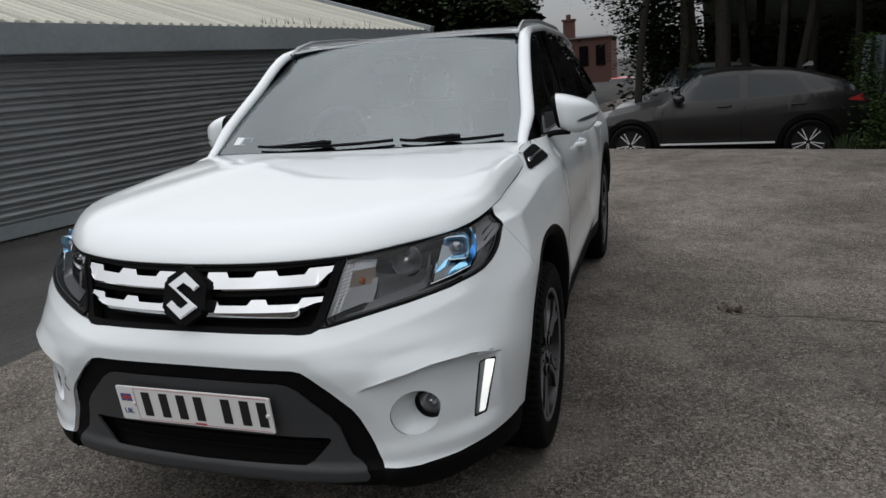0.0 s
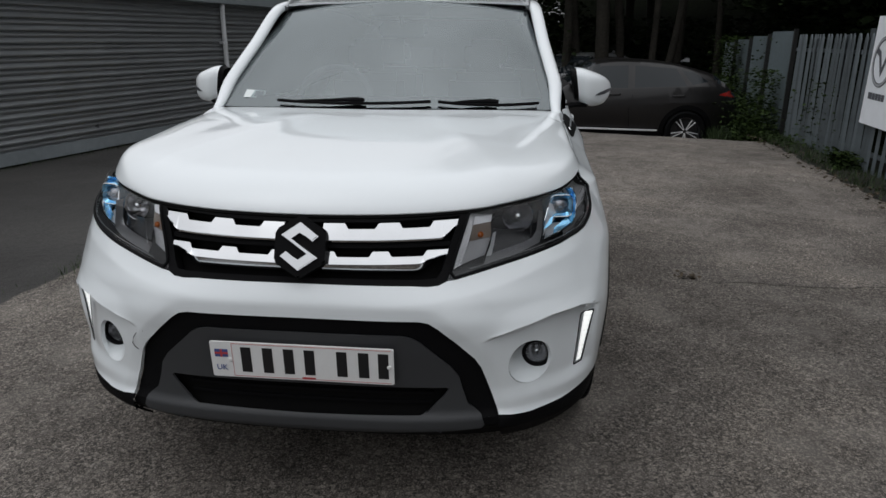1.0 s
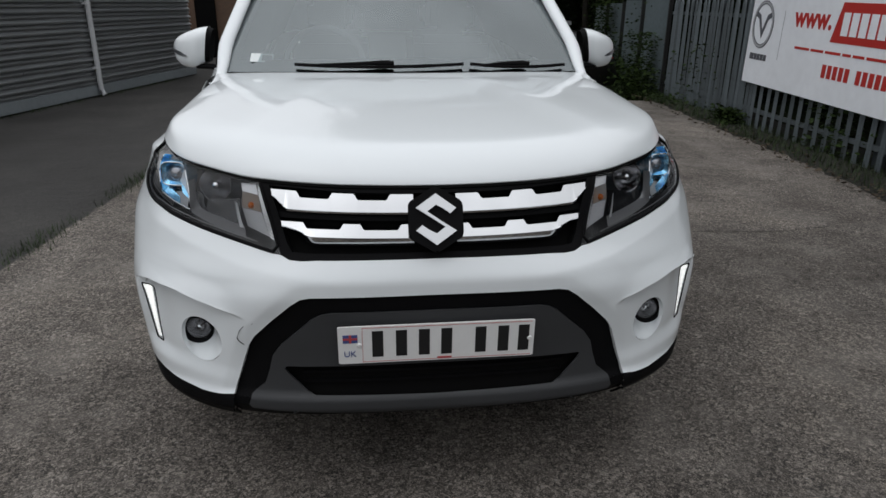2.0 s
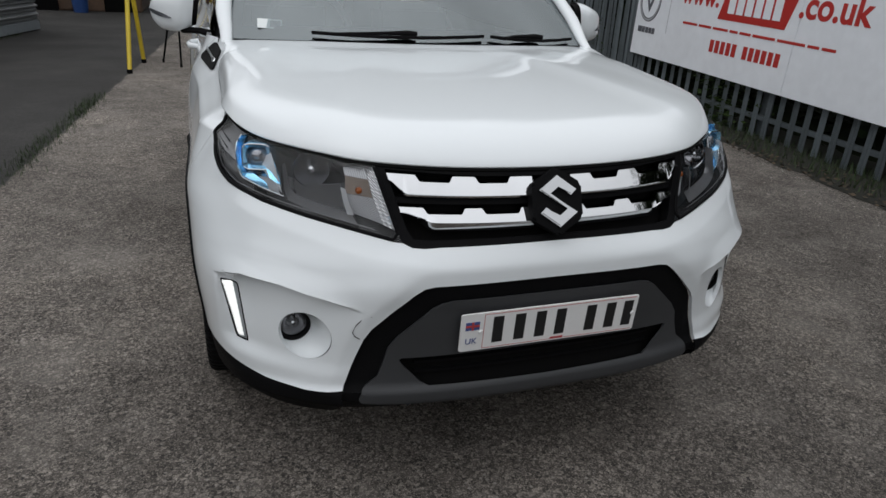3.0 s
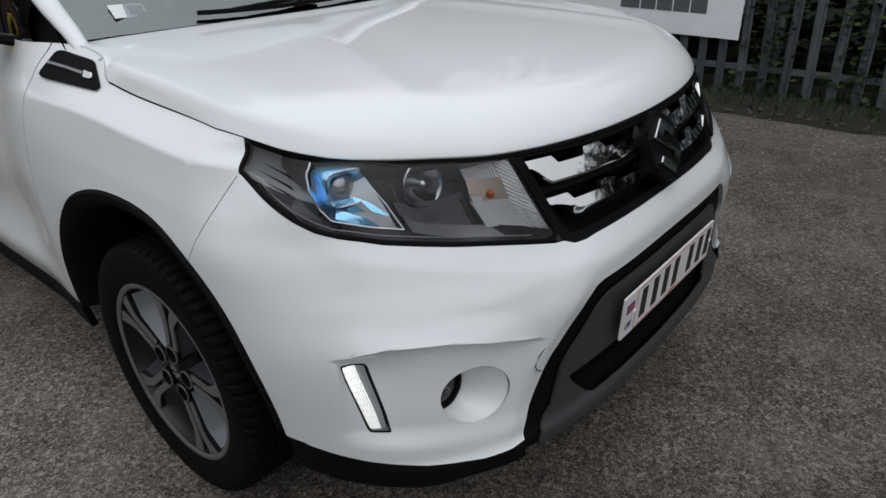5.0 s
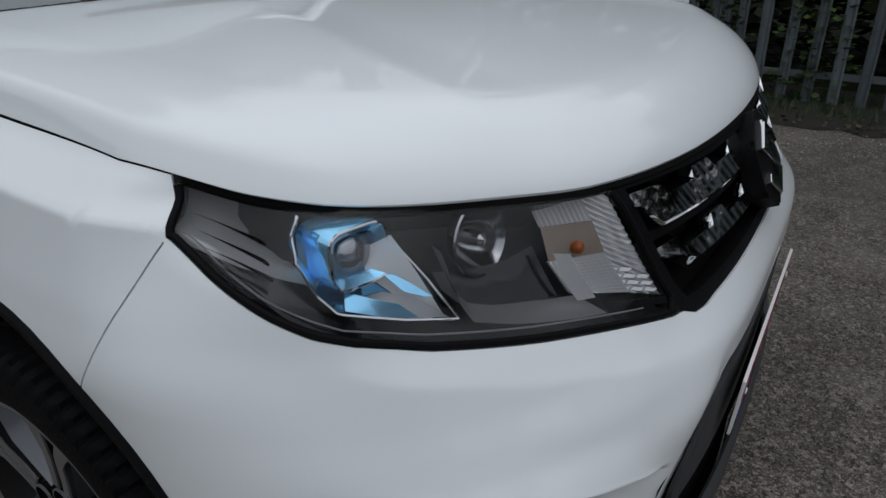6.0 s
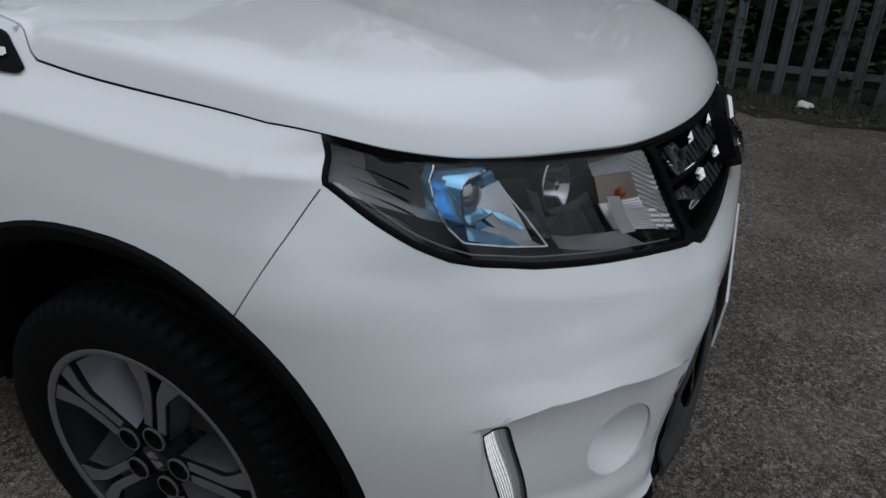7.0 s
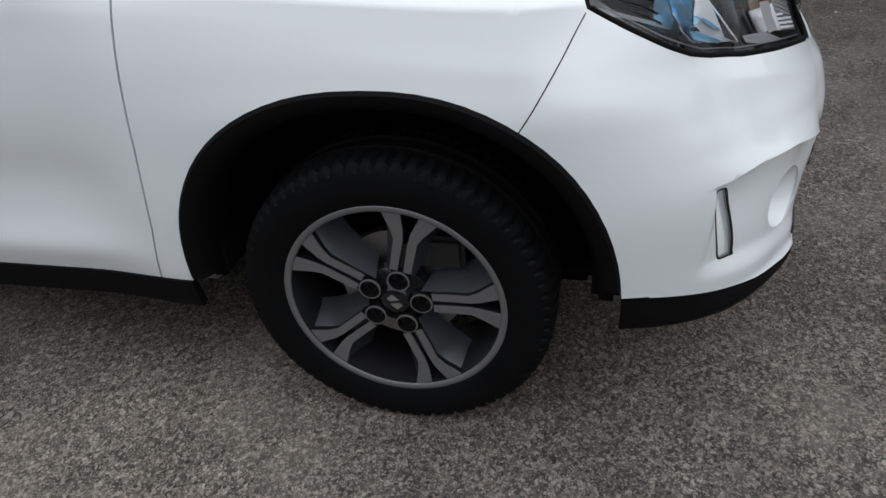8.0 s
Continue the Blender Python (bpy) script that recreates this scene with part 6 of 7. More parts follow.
def scatter(name, label, mat, count, place, size, blades=False, seed=1):
    """Many small leaves or blades as one object of stuff."""
    rnd = np.random.RandomState(seed)
    verts, faces = [], []
    for _ in range(count):
        x, y, z = place(rnd)
        s = size * rnd.uniform(0.5, 1.5)
        a, tilt = rnd.uniform(0, 2 * math.pi), rnd.uniform(-0.9, 0.9)
        k = len(verts)
        d = np.array([math.cos(a), math.sin(a), 0.0])
        if blades:
            lean = np.array([math.cos(a + 1.5), math.sin(a + 1.5), 0]) * rnd.uniform(0.1, 0.8) * s
            p = np.array([x, y, z])
            verts += [tuple(p - d * s * 0.05), tuple(p + d * s * 0.05), tuple(p + lean + np.array([0, 0, s]))]
            faces.append((k, k + 1, k + 2))
        else:
            u = d * s * 0.5
            v = np.array([-math.sin(a) * math.cos(tilt), math.cos(a) * math.cos(tilt), math.sin(tilt)]) * s * 0.36
            p = np.array([x, y, z])
            verts += [tuple(p - u), tuple(p - v), tuple(p + u), tuple(p + v)]
            faces.append((k, k + 1, k + 2, k + 3))
    me = bpy.data.meshes.new(name)
    me.from_pydata(verts, [], faces)
    me.materials.append(mat)
    return tagged(new(name, me), label, name.replace("_", " "), kind="stuff")


# mossy strip along the fence
verts, sy = [], np.arange(-6, 10.5, 0.15)
rnd = np.random.RandomState(5)
for y in sy:
    w = 0.46 + 0.10 * rnd.rand() - 0.06 * min(max(y, 0), 3)
    for t in np.linspace(0, 1, 9):
        x = FX(y) - w + t * (w + 0.5)
        verts.append((x, y + 0.05 * rnd.rand(), ground_z(x, y) + 0.004 + (0.03 * math.sin(min(t, 1) * math.pi * 0.6) + 0.022 * rnd.rand()) * (0 if t == 0 else 1)))
tagged(part("verge", from_arrays(verts, grid_faces(len(sy), 9)), SOIL), "strip of moss, soil and litter below the fence", "verge", kind="structure")
scatter("verge_grass", "low grass and weeds along the fence foot", GRASS, 9500, lambda r: (lambda y: (FX(y) - 0.40 + 0.55 * r.rand() ** 0.7, y, 0.015))(r.uniform(-5, 9.5)), 0.07, True, 2)
scatter("dead_leaves", "brown dead leaves on the strip below the fence", DEAD, 1900, lambda r: (lambda y: (FX(y) - 0.52 + 0.5 * r.rand(), y, 0.022 + 0.012 * r.rand()))(r.uniform(-5, 8)), 0.035, False, 3)
scatter("edge_grass", "grass growing along the edge of the slab", GRASS, 2600, lambda r: (lambda y: (-2.27 + 0.0835 * y + 0.05 * r.randn(), y, 0.0))([2.9, 3.6, 4.3, 4.8, 1.5, -1.0][r.randint(6)] + 0.28 * r.randn()), 0.035, True, 4)
scatter("grit", "loose pale grit and crumbs on the concrete", PALE_STONE, 700, lambda r: (lambda y: (FX(y) - 0.50 - abs(r.randn()) * 0.5, y, 0.006))(r.uniform(-4, 6)), 0.012, False, 6)

# a dark crack in the concrete beyond the clump of leaves
rnd = np.random.RandomState(17)
verts, wander = [], 0.0
for x in np.arange(1.75, 2.9, 0.05):
    wander += 0.012 * rnd.randn()
    for side in (-1, 1):
        verts.append((x, 1.36 - 0.03 * (x - 1.7) + wander + side * (0.001 + 0.005 * rnd.rand()), 0.0035))
tagged(part("concrete_crack", from_arrays(verts, grid_faces(len(verts) // 2, 2)), SOIL, smooth=False), "thin dark crack filled with dirt", "crack", kind="structure")

# crumpled paper by the fence and a clump of dead leaves on the concrete
bm = bmesh.new()
bmesh.ops.create_icosphere(bm, subdivisions=2, radius=0.05)
rnd = np.random.RandomState(8)
for v in bm.verts:
    v.co = Vector((v.co.x * 1.3, v.co.y, v.co.z * 0.55)) * (0.7 + 0.6 * rnd.rand()) + Vector((0, 0, 0.03))
litter = part("paper_litter", bm, PAPER, smooth=False)
litter.matrix_basis = pose(3.65, -1.29, 0.012, 0, 0, 30)
tagged(litter, "crumpled white paper litter at the fence foot", "litter")
scatter("leaf_clump", "small clump of dead brown leaves on the concrete", DEAD, 34, lambda r: (1.64 + 0.04 * r.randn(), 1.42 + 0.03 * r.randn(), 0.010 + 0.012 * r.rand()), 0.032, False, 9)

# ---- fence ----
fence = thing("palisade_fence", "galvanised steel palisade fence with weeds at its foot", "fence", kind="structure")


def pale_mesh(h):
    pts = [(-0.034, 0.010), (-0.022, 0.0), (-0.010, 0.012), (0.0, 0.014), (0.010, 0.012), (0.022, 0.0), (0.034, 0.010)]
    verts = []
    for z in (0.0, h - 0.06, h):
        k = 1.0 if z < h else 0.25
        verts += [(px * k, py, z) for px, py in pts] + [(px * k, py + 0.003, z) for px, py in pts[::-1]]
    n = 14
    faces = [(r * n + i, r * n + (i + 1) % n, (r + 1) * n + (i + 1) % n, (r + 1) * n + i) for r in range(2) for i in range(n)]
    bm = from_arrays(verts, faces)
    bmesh.ops.recalc_face_normals(bm, faces=bm.faces)
    return done(bm, "pale", GALV, 20)


PALE = pale_mesh(1.78)
PALE_LOW = pale_mesh(1.42)
TURN_F = math.degrees(math.atan(0.067))
rnd = random.Random(3)
y = -6.0
while y < 7.75:
    ob = new("pale", PALE if y < 4.9 else PALE_LOW)
    ob.parent = fence
    ob.matrix_basis = pose(FX(y), y, 0.03, rnd.uniform(-1.0, 1.0), rnd.uniform(-0.8, 0.8), -90 - TURN_F)
    y += 0.163 if y < 4.9 else 0.086
for z in (0.22, 1.25):
    bm = bmesh.new()
    box(bm, (-6.3, 0.016, z - 0.022), (7.8, 0.056, z + 0.022), 0.003, Matrix(((0.067, 1, 0, 3.96), (1, -0.067, 0, 0), (0, 0, 1, 0), (0, 0, 0, 1))))
    bmesh.ops.recalc_face_normals(bm, faces=bm.faces)
    part("rail", bm, GALV, fence)
for y in (-5.5, -2.75, 0.0, 2.75, 5.5, 6.15):
    bm = bmesh.new()
    box(bm, (FX(y) + 0.06, y - 0.05, -0.1), (FX(y) + 0.12, y + 0.05, 1.50 if y < 6 else 1.44), 0.004)
    part("post", bm, GALV, fence)
# sheeted stretch further back
sheets = thing("sheet_fence", "weathered galvanised sheet fence overgrown at its foot", "fence", kind="structure")
for y, wide in ((7.80, 1.22), (9.06, 1.06), (10.16, 1.0), (11.2, 1.0)):
    bm = bmesh.new()
    box(bm, (-0.008, 0.02, -0.2), (0.008, wide, 1.50 - 0.05 * (y - 7.8)), 0.004)
    ob = part("sheet", bm, SHEET, sheets)
    ob.matrix_basis = pose(FX(y) + 0.02, y, 0.0, 0, 0, -TURN_F)
    bm = bmesh.new()
    box(bm, (-0.035, -0.03, -0.2), (0.02, 0.02, 1.53 - 0.05 * (y - 7.8)), 0.004)
    ob = part("post", bm, DARK_METAL, sheets)
    ob.matrix_basis = pose(FX(y) - 0.005, y, 0.0, 0, 0, -TURN_F)

# ---- sign ----
sign_ob = thing("sign_board", "long white sign board on the fence with red lettering", "sign")
S_AXIS = Vector((-0.067, -1, -0.022)).normalized()
S_UP = Vector((0, -0.022, 1)).normalized()
S_OUT = S_AXIS.cross(S_UP).normalized()
if S_OUT.x > 0:
    S_OUT = -S_OUT
SM = Matrix.Identity(4)
for k in range(3):
    SM[k][0], SM[k][1], SM[k][2] = S_AXIS[k], S_UP[k], S_OUT[k]
SM.translation = Vector((3.905 + 0.067 * 5.15, 5.15, 0.535))
LONG = 4.93
for a, b in ((0.0, 2.68), (2.684, LONG)):
    part("panel", prism(bmesh.new(), [(a, 0), (b, 0), (b, 1.08), (a, 1.08)], 0.012, SM @ Matrix.Translation((0, 0, -0.012)), 0.002), SIGN, sign_ob)


def patch(name, outline, mat, lift=0.0015, label=""):
    return part(name, prism(bmesh.new(), outline, 0.002, SM @ Matrix.Translation((0, 0, lift))), mat, sign_ob, label)


def ringed(cx, cy, rx, ry, w, mat, lift=0.0015):
    verts = []
    for i in range(48):
        a = 2 * math.pi * i / 48
        for k, h in ((1.0, 0), (1.0, 0.004), (1 - w, 0.004), (1 - w, 0)):
            verts.append((cx + rx * k * math.cos(a), cy + ry * k * math.sin(a), h + lift))
    bm = from_arrays(verts, grid_faces(48, 4, True))
    bmesh.ops.transform(bm, matrix=SM, verts=bm.verts)
    bmesh.ops.recalc_face_normals(bm, faces=bm.faces)
    return part("oval_mark", bm, mat, sign_ob, "plain silver oval")


def winged(cx, cy, k):
    ringed(cx, cy, 0.225 * k, 0.25 * k, 0.16, SIGN_GREY)
    ringed(cx, cy, 0.216 * k, 0.241 * k, 0.085, SIGN_SILVER, 0.003)
    for s in (1, -1):
        patch("wing_mark", [(cx, cy - 0.15 * k), (cx + s * 0.10 * k, cy + 0.05 * k), (cx + s * 0.19 * k, cy + 0.09 * k), (cx + s * 0.175 * k, cy + 0.14 * k), (cx + s * 0.075 * k, cy + 0.10 * k), (cx, cy - 0.06 * k)], SIGN_GREY, 0.002)


def word_bars(x, y, h, widths, mat, gap=0.25, lift=0.0015):
    for w in widths:
        patch("word_bar", [(x, y), (x + w, y), (x + w, y + h), (x, y + h)], mat, lift)
        x += w + gap * h


winged(0.28, 0.64, 1.0)
word_bars(0.10, 0.262, 0.066, [0.085, 0.06, 0.06, 0.06, 0.06], SIGN_GREY, 0.16)
patch("divider_line", [(0.70, 0.30), (0.705, 0.30), (0.705, 0.80), (0.70, 0.80)], SIGN_SILVER)
letters("web_letters", "www.", 0.27, SM @ Matrix.Translation((0.91, 0.660, 0.002)), SIGN_RED, sign_ob, 0.001, bold=0.008)
patch("red_panel", [(1.57, 0.550), (2.53, 0.550), (2.64, 0.90), (1.67, 0.90)], SIGN_RED, 0.0015, "plain red slanted panel")
word_bars(1.71, 0.615, 0.20, [0.10, 0.10, 0.10, 0.10, 0.10, 0.10], SIGN, 0.14, 0.0045)
letters("web_letters", ".co.uk", 0.31, SM @ Matrix.Translation((2.65, 0.675, 0.002)), SIGN_RED, sign_ob, 0.001, bold=0.008)
word_bars(1.0, 0.444, 0.024, [0.26, 0.21, 0.24, 0.12, 0.16, 0.30, 0.34, 0.13, 0.15], SIGN_RED, 1.3)
word_bars(1.54, 0.225, 0.120, [0.062] * 5, SIGN_RED, 0.22)
word_bars(2.06, 0.225, 0.120, [0.062] * 6, SIGN_RED, 0.22)
winged(4.30, 0.58, 1.15)
word_bars(3.92, 0.17, 0.10, [0.17, 0.13, 0.13, 0.13, 0.13], SIGN_GREY, 0.12)

# ---- trees ----
def leaf_cloud(rnd, count, lobes, size):
    verts, faces = [], []
    for _ in range(count):
        c, r = lobes[rnd.randint(len(lobes))]
        d = rnd.randn(3)
        d /= np.linalg.norm(d)
        p = np.array(c) + d * r * (0.55 + 0.5 * rnd.rand())
        u = rnd.randn(3)
        u /= np.linalg.norm(u)
        w = np.cross(u, rnd.randn(3))
        w /= np.linalg.norm(w)
        s = size * rnd.uniform(0.6, 1.5)
        k = len(verts)
        verts += [tuple(p - u * s), tuple(p - w * s * 0.45), tuple(p + u * s), tuple(p + w * s * 0.45)]
        faces.append((k, k + 1, k + 2, k + 3))
    return verts, faces


def tree(height, seed, leaves, base_h, mat, trunk_r=0.16):
    rnd = np.random.RandomState(seed)
    t = new("tree")
    bm = bmesh.new()
    lean = rnd.uniform(-0.12, 0.12, 2)
    path = [(lean[0] * z + 0.10 * math.sin(z * 0.7 + seed), lean[1] * z + 0.08 * math.cos(z * 0.9 + seed), z) for z in np.linspace(-0.4, height * 0.9, 12)]
    tube(bm, path, list(np.linspace(trunk_r, 0.03, 12)), 10)
    lobes = []
    for k in range(9):
        z = base_h + (height - base_h) * rnd.rand()
        q = path[min(int(z / (height * 0.9) * 11) + 1, 11)]
        a = rnd.uniform(0, 2 * math.pi)
        far = rnd.uniform(0.8, 2.2)
        end = (q[0] + far * math.cos(a), q[1] + far * math.sin(a), z + rnd.uniform(0.2, 1.0))
        mid = tuple((np.array(q) + np.array(end)) / 2 + np.array([0, 0, 0.15]))
        tube(bm, [(q[0], q[1], min(z, q[2])), mid, end], [0.05, 0.03, 0.012], 6)
        lobes.append((end, rnd.uniform(0.7, 1.5)))
        lobes.append((mid, rnd.uniform(0.5, 1.0)))
    part("trunk", bm, BARK, t)
    verts, faces = leaf_cloud(rnd, leaves, lobes, 0.11)
    me = bpy.data.meshes.new("crown")
    me.from_pydata(verts, [], faces)
    me.materials.append(mat)
    c = new("crown", me)
    c.parent = t
    return t


kinds = []
for k, (h, b, mat) in enumerate(((9.5, 2.6, LEAF), (11.0, 3.2, SHADED_LEAF), (8.5, 2.2, LEAF), (10.0, 2.8, SHADED_LEAF))):
    kinds.append(tree(h, 11 + k, 5200, b, mat, 0.075 + 0.015 * k))
rnd = random.Random(21)
spots = []
spots += [(0.79, 14.5), (1.72, 14.6), (2.05, 15.3), (2.45, 14.4), (3.2, 14.9), (3.6, 14.3), (3.95, 14.1), (4.4, 14.8), (5.4, 14.2), (7.0, 14.8), (8.8, 14.4), (11.0, 15.0)]
for k in range(9):
    spots.append((1.6 + 1.9 * k + rnd.uniform(-0.6, 0.6), 18.5 + rnd.uniform(-1, 2.5)))
for k in range(9):
    spots.append((6.0 + rnd.uniform(-0.4, 2.0), -7.5 + 2.3 * k + rnd.uniform(-0.5, 0.5)))
for k, (x, y) in enumerate(spots):
    m = pose(x, y, ground_z(x, y), 0, 0, rnd.uniform(0, 360)) @ Matrix.Scale(rnd.uniform(1.25, 1.6) * (1.0 if x < 3.4 or y > 17 else 0.7) if y > 12 else rnd.uniform(0.40, 0.55), 4)
    src = kinds[k % 4]
    ob = src if k < 4 else copy_thing(src, m)
    if k < 4:
        src.matrix_basis = m
    else:
        ob.matrix_basis = m
    tagged(ob, "tall woodland tree with a pale slender trunk and dark crown", "tree", "trees round the yard")

# near-black banks added as a backdrop that closes off the sky behind the trees
bx, by = np.linspace(2.6, 40, 40), np.linspace(0, 1, 14)
rnd_bank = np.random.RandomState(12)
verts = [(x, 19.5 + 16 * t, -0.5 + 9.5 * t**0.8 + 0.5 * rnd_bank.rand()) for x in bx for t in by]
tagged(part("backdrop_bank", from_arrays(verts, grid_faces(40, 14)), WOOD_FLOOR_SHADED), "near-black bank added behind the trees to close off the sky", "bank", kind="structure")
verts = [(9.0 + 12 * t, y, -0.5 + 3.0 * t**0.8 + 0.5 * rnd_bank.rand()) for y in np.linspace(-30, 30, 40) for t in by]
tagged(part("backdrop_bank", from_arrays(verts, grid_faces(40, 14)), WOOD_FLOOR_SHADED), "near-black bank added behind the fence to close off the sky", "bank", kind="structure")
scatter("undergrowth", "dense dark undergrowth between the trees", SHADED_LEAF, 30000, lambda r: (lambda k: (0.9 + 0.5 * r.randn() + 20 * r.rand() ** 1.2, 17.0 + 4 * r.rand(), -0.4 + 2.4 * r.rand() ** 1.5))(0), 0.16, False, 31)
# leaf layer added overhead, mostly out of view, to shade the wood
scatter("wood_canopy", "dense dark canopy over the wood", SHADED_LEAF, 60000, lambda r: (lambda x, y: (x, y, 4.2 + 5.0 * r.rand() - 0.5 * math.sin(x * 1.7) * math.cos(y)))(r.uniform(0.9, 24), r.uniform(12.8, 24)), 0.33, False, 36)
scatter("hanging_leaves", "leafy twigs hanging before the bright sky", LEAF, 5200, lambda r: (lambda c: (c[0] + c[3] * r.randn(), c[1] + 0.7 * r.randn(), c[2] + c[4] * r.randn()))([(-0.1, 18, 3.1, 0.28, 0.28), (0.35, 18, 2.4, 0.25, 0.4), (0.75, 18, 1.7, 0.28, 0.4), (-2.7, 18, 3.2, 0.3, 0.22), (-3.6, 18, 3.6, 0.5, 0.4), (-5.2, 19, 3.9, 0.9, 0.45), (-1.4, 17.5, 3.55, 0.5, 0.18)][r.randint(7)]), 0.09, False, 37)
# the upper leaf layer is added to shade the gaps between the pales
scatter("fence_bushes", "dark bushes behind the fence", SHADED_LEAF, 44000, lambda r: (lambda y, top: (FX(y) + (0.20 + 2.8 * r.rand() if top else 0.9 + 1.6 * r.rand()), y, 1.9 + 1.5 * r.rand() if top else 2.1 * r.rand()))(r.uniform(-8, 14), r.rand() < 0.55), 0.16, False, 32)
# near-black sheet added where only shade shows through the fence
verts = [(FX(y) + d, y, 0.03 + 0.02 * math.sin(3 * y + d)) for y in np.linspace(-12, 14, 30) for d in (0.45, 1.5, 3.0, 8.0)]
tagged(part("dark_ground_sheet", from_arrays(verts, grid_faces(30, 4)), WOOD_FLOOR_SHADED), "near-black sheet behind the fence, with shade put into its colour", "ground", kind="structure")
scatter("fence_ivy", "green and yellowing creeper on the fence", LEAF, 2600, lambda r: (lambda c: (FX(c[0]) - 0.03 + 0.10 * r.rand(), c[0] + c[1] * r.randn(), c[2] * r.rand() ** 1.3))([(-0.62, 0.16, 0.8), (0.0, 0.1, 0.9), (-2.0, 0.3, 1.1), (3.3, 0.25, 0.5), (6.4, 0.4, 0.9), (9.2, 0.35, 1.4)][r.randint(6)]), 0.05, False, 33)
scatter("fence_bush", "green bushes and weeds growing before the sheet fence", HEDGE_LEAF, 15000, lambda r: (lambda c: (c[0] + c[3] * r.randn(), c[1] + c[4] * r.randn(), -0.35 + (c[2] + 0.35) * r.rand() ** 1.15))([(4.50, 10.9, 1.45, 0.13, 0.22), (4.45, 10.5, 0.75, 0.18, 0.4), (4.30, 9.6, 0.50, 0.22, 0.5), (4.32, 8.35, 0.95, 0.13, 0.22), (4.22, 8.2, 0.45, 0.2, 0.35), (4.24, 7.3, 0.10, 0.12, 0.4), (4.20, 5.25, 0.20, 0.05, 0.14)][min(r.randint(13), r.randint(9), 6)]), 0.052, False, 44)
scatter("rough_grass", "long grass behind the dark car", GRASS, 9000, lambda r: (lambda x: (x, 8.3 + 3.2 * r.rand(), ground_z(x, 9.5)))(r.uniform(3.7, 5.2)), 0.30, True, 34)
scatter("far_hedge", "dark hedge beyond the yard", SHADED_LEAF, 30000, lambda r: (-2.9 - 13 * r.rand() - 0.25 * abs(r.randn()), 21 + 3 * r.rand(), 6.5 * r.rand()), 0.42, False, 35)
scatter("edge_bushes", "ragged dark bushes at the edge of the wood", SHADED_LEAF, 16000, lambda r: (lambda z: (1.3 + 0.35 * math.sin(2.1 * z) + 0.5 * r.randn() + 0.12 * z, 17.2 + 1.2 * r.randn(), z))(5.5 * r.rand()), 0.12, False, 38)
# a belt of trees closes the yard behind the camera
scatter("far_hedge", "dark belt of bushes on the open side of the yard", SHADED_LEAF, 22000, lambda r: (lambda x: (x, -17 + 2.5 * r.rand(), (3.0 + 0.9 * math.sin(0.9 * x) + 0.6 * math.sin(2.3 * x)) * r.rand() ** 0.8))(r.uniform(-24, 16)), 0.30, False, 39)


# ---- profiled steel building beside the yard ----
shed = thing("steel_shed", "low shed clad in grey horizontal profiled sheets, with a ribbed roof", "building")
B0 = Vector((-5.38, 2.73, 0))
B_DIR = Vector((1.88, 8.62, 0)).normalized()
B_OUT = Vector((B_DIR.y, -B_DIR.x, 0))
BM_ = Matrix.Identity(4)
for k in range(3):
    BM_[k][0], BM_[k][1], BM_[k][2] = B_DIR[k], B_OUT[k], (0, 0, 1)[k]
BM_.translation = B0
L0, L1 = -9.0, 8.9


def on_wall(bm):
    bmesh.ops.transform(bm, matrix=BM_, verts=bm.verts)
    bmesh.ops.recalc_face_normals(bm, faces=bm.faces)
    return bm


prof, z = [], 0.17
while z < 1.90:
    prof += [(0.0, z), (0.0, z + 0.018), (0.026, z + 0.024), (0.028, z + 0.036), (0.006, z + 0.060), (0.004, z + 0.074), (0.044, z + 0.084), (0.046, z + 0.100)]
    z += 0.135
prof.append((0.0, z))
for a in np.arange(L0, L1 - 0.01, 2.983):
    b = min(a + 2.983, L1)
    verts = [(l, o, zz) for l in (a, (a + b) / 2, b - 0.004) for o, zz in prof]
    bm = from_arrays(verts, grid_faces(3, len(prof)))
    part("wall_sheet", on_wall(bm), CLAD, shed, angle=20)
bm = bmesh.new()
box(bm, (L0, -0.10, 0.02), (L1, 0.035, 0.17), 0.006)
part("base_flashing", on_wall(bm), FASCIA, shed)
bm = bmesh.new()
box(bm, (L0, -0.14, 1.90), (L1 + 0.1, 0.16, 2.225), 0.012)
part("fascia", on_wall(bm), FASCIA, shed, "flat grey fascia below the roof")
bm = bmesh.new()
box(bm, (L0, -6.0, 0.0), (L1 - 0.02, -0.12, 2.15), 0.0)
part("core", on_wall(bm), FASCIA, shed)
# ribbed roof rising away from the eave
verts, pitch = [], math.tan(radians(17))
us = np.arange(L0, L1 + 0.2, 0.5)
for u in us:
    for o in (0.15, -3.0, -6.4):
        verts.append((u, o, 2.205 + (0.17 - o) * pitch))
bm = from_arrays(verts, grid_faces(len(us), 3))
shed_roof = part("roof", on_wall(bm), ROOF_SHEET, shed, "weathered pale ribbed roof sheets", angle=20)
verts = [(w, o, 2.204 + (0.17 - o) * pitch + h) for o in (0.13, -6.4) for w, h in ((-0.045, 0.0), (-0.022, 0.038), (0.022, 0.038), (0.045, 0.0))]
bm = from_arrays(verts, [(0, 1, 5, 4), (1, 2, 6, 5), (2, 3, 7, 6), (0, 3, 2, 1)])
bmesh.ops.recalc_face_normals(bm, faces=bm.faces)
RIB = done(bm, "rib", ROOF_RIB, 20)
u = L0 + 0.05
while u < L1 + 0.05:
    ob = new("rib", RIB)
    ob.parent = shed_roof
    ob.matrix_basis = BM_ @ Matrix.Translation((u, 0, 0))
    u += 0.16
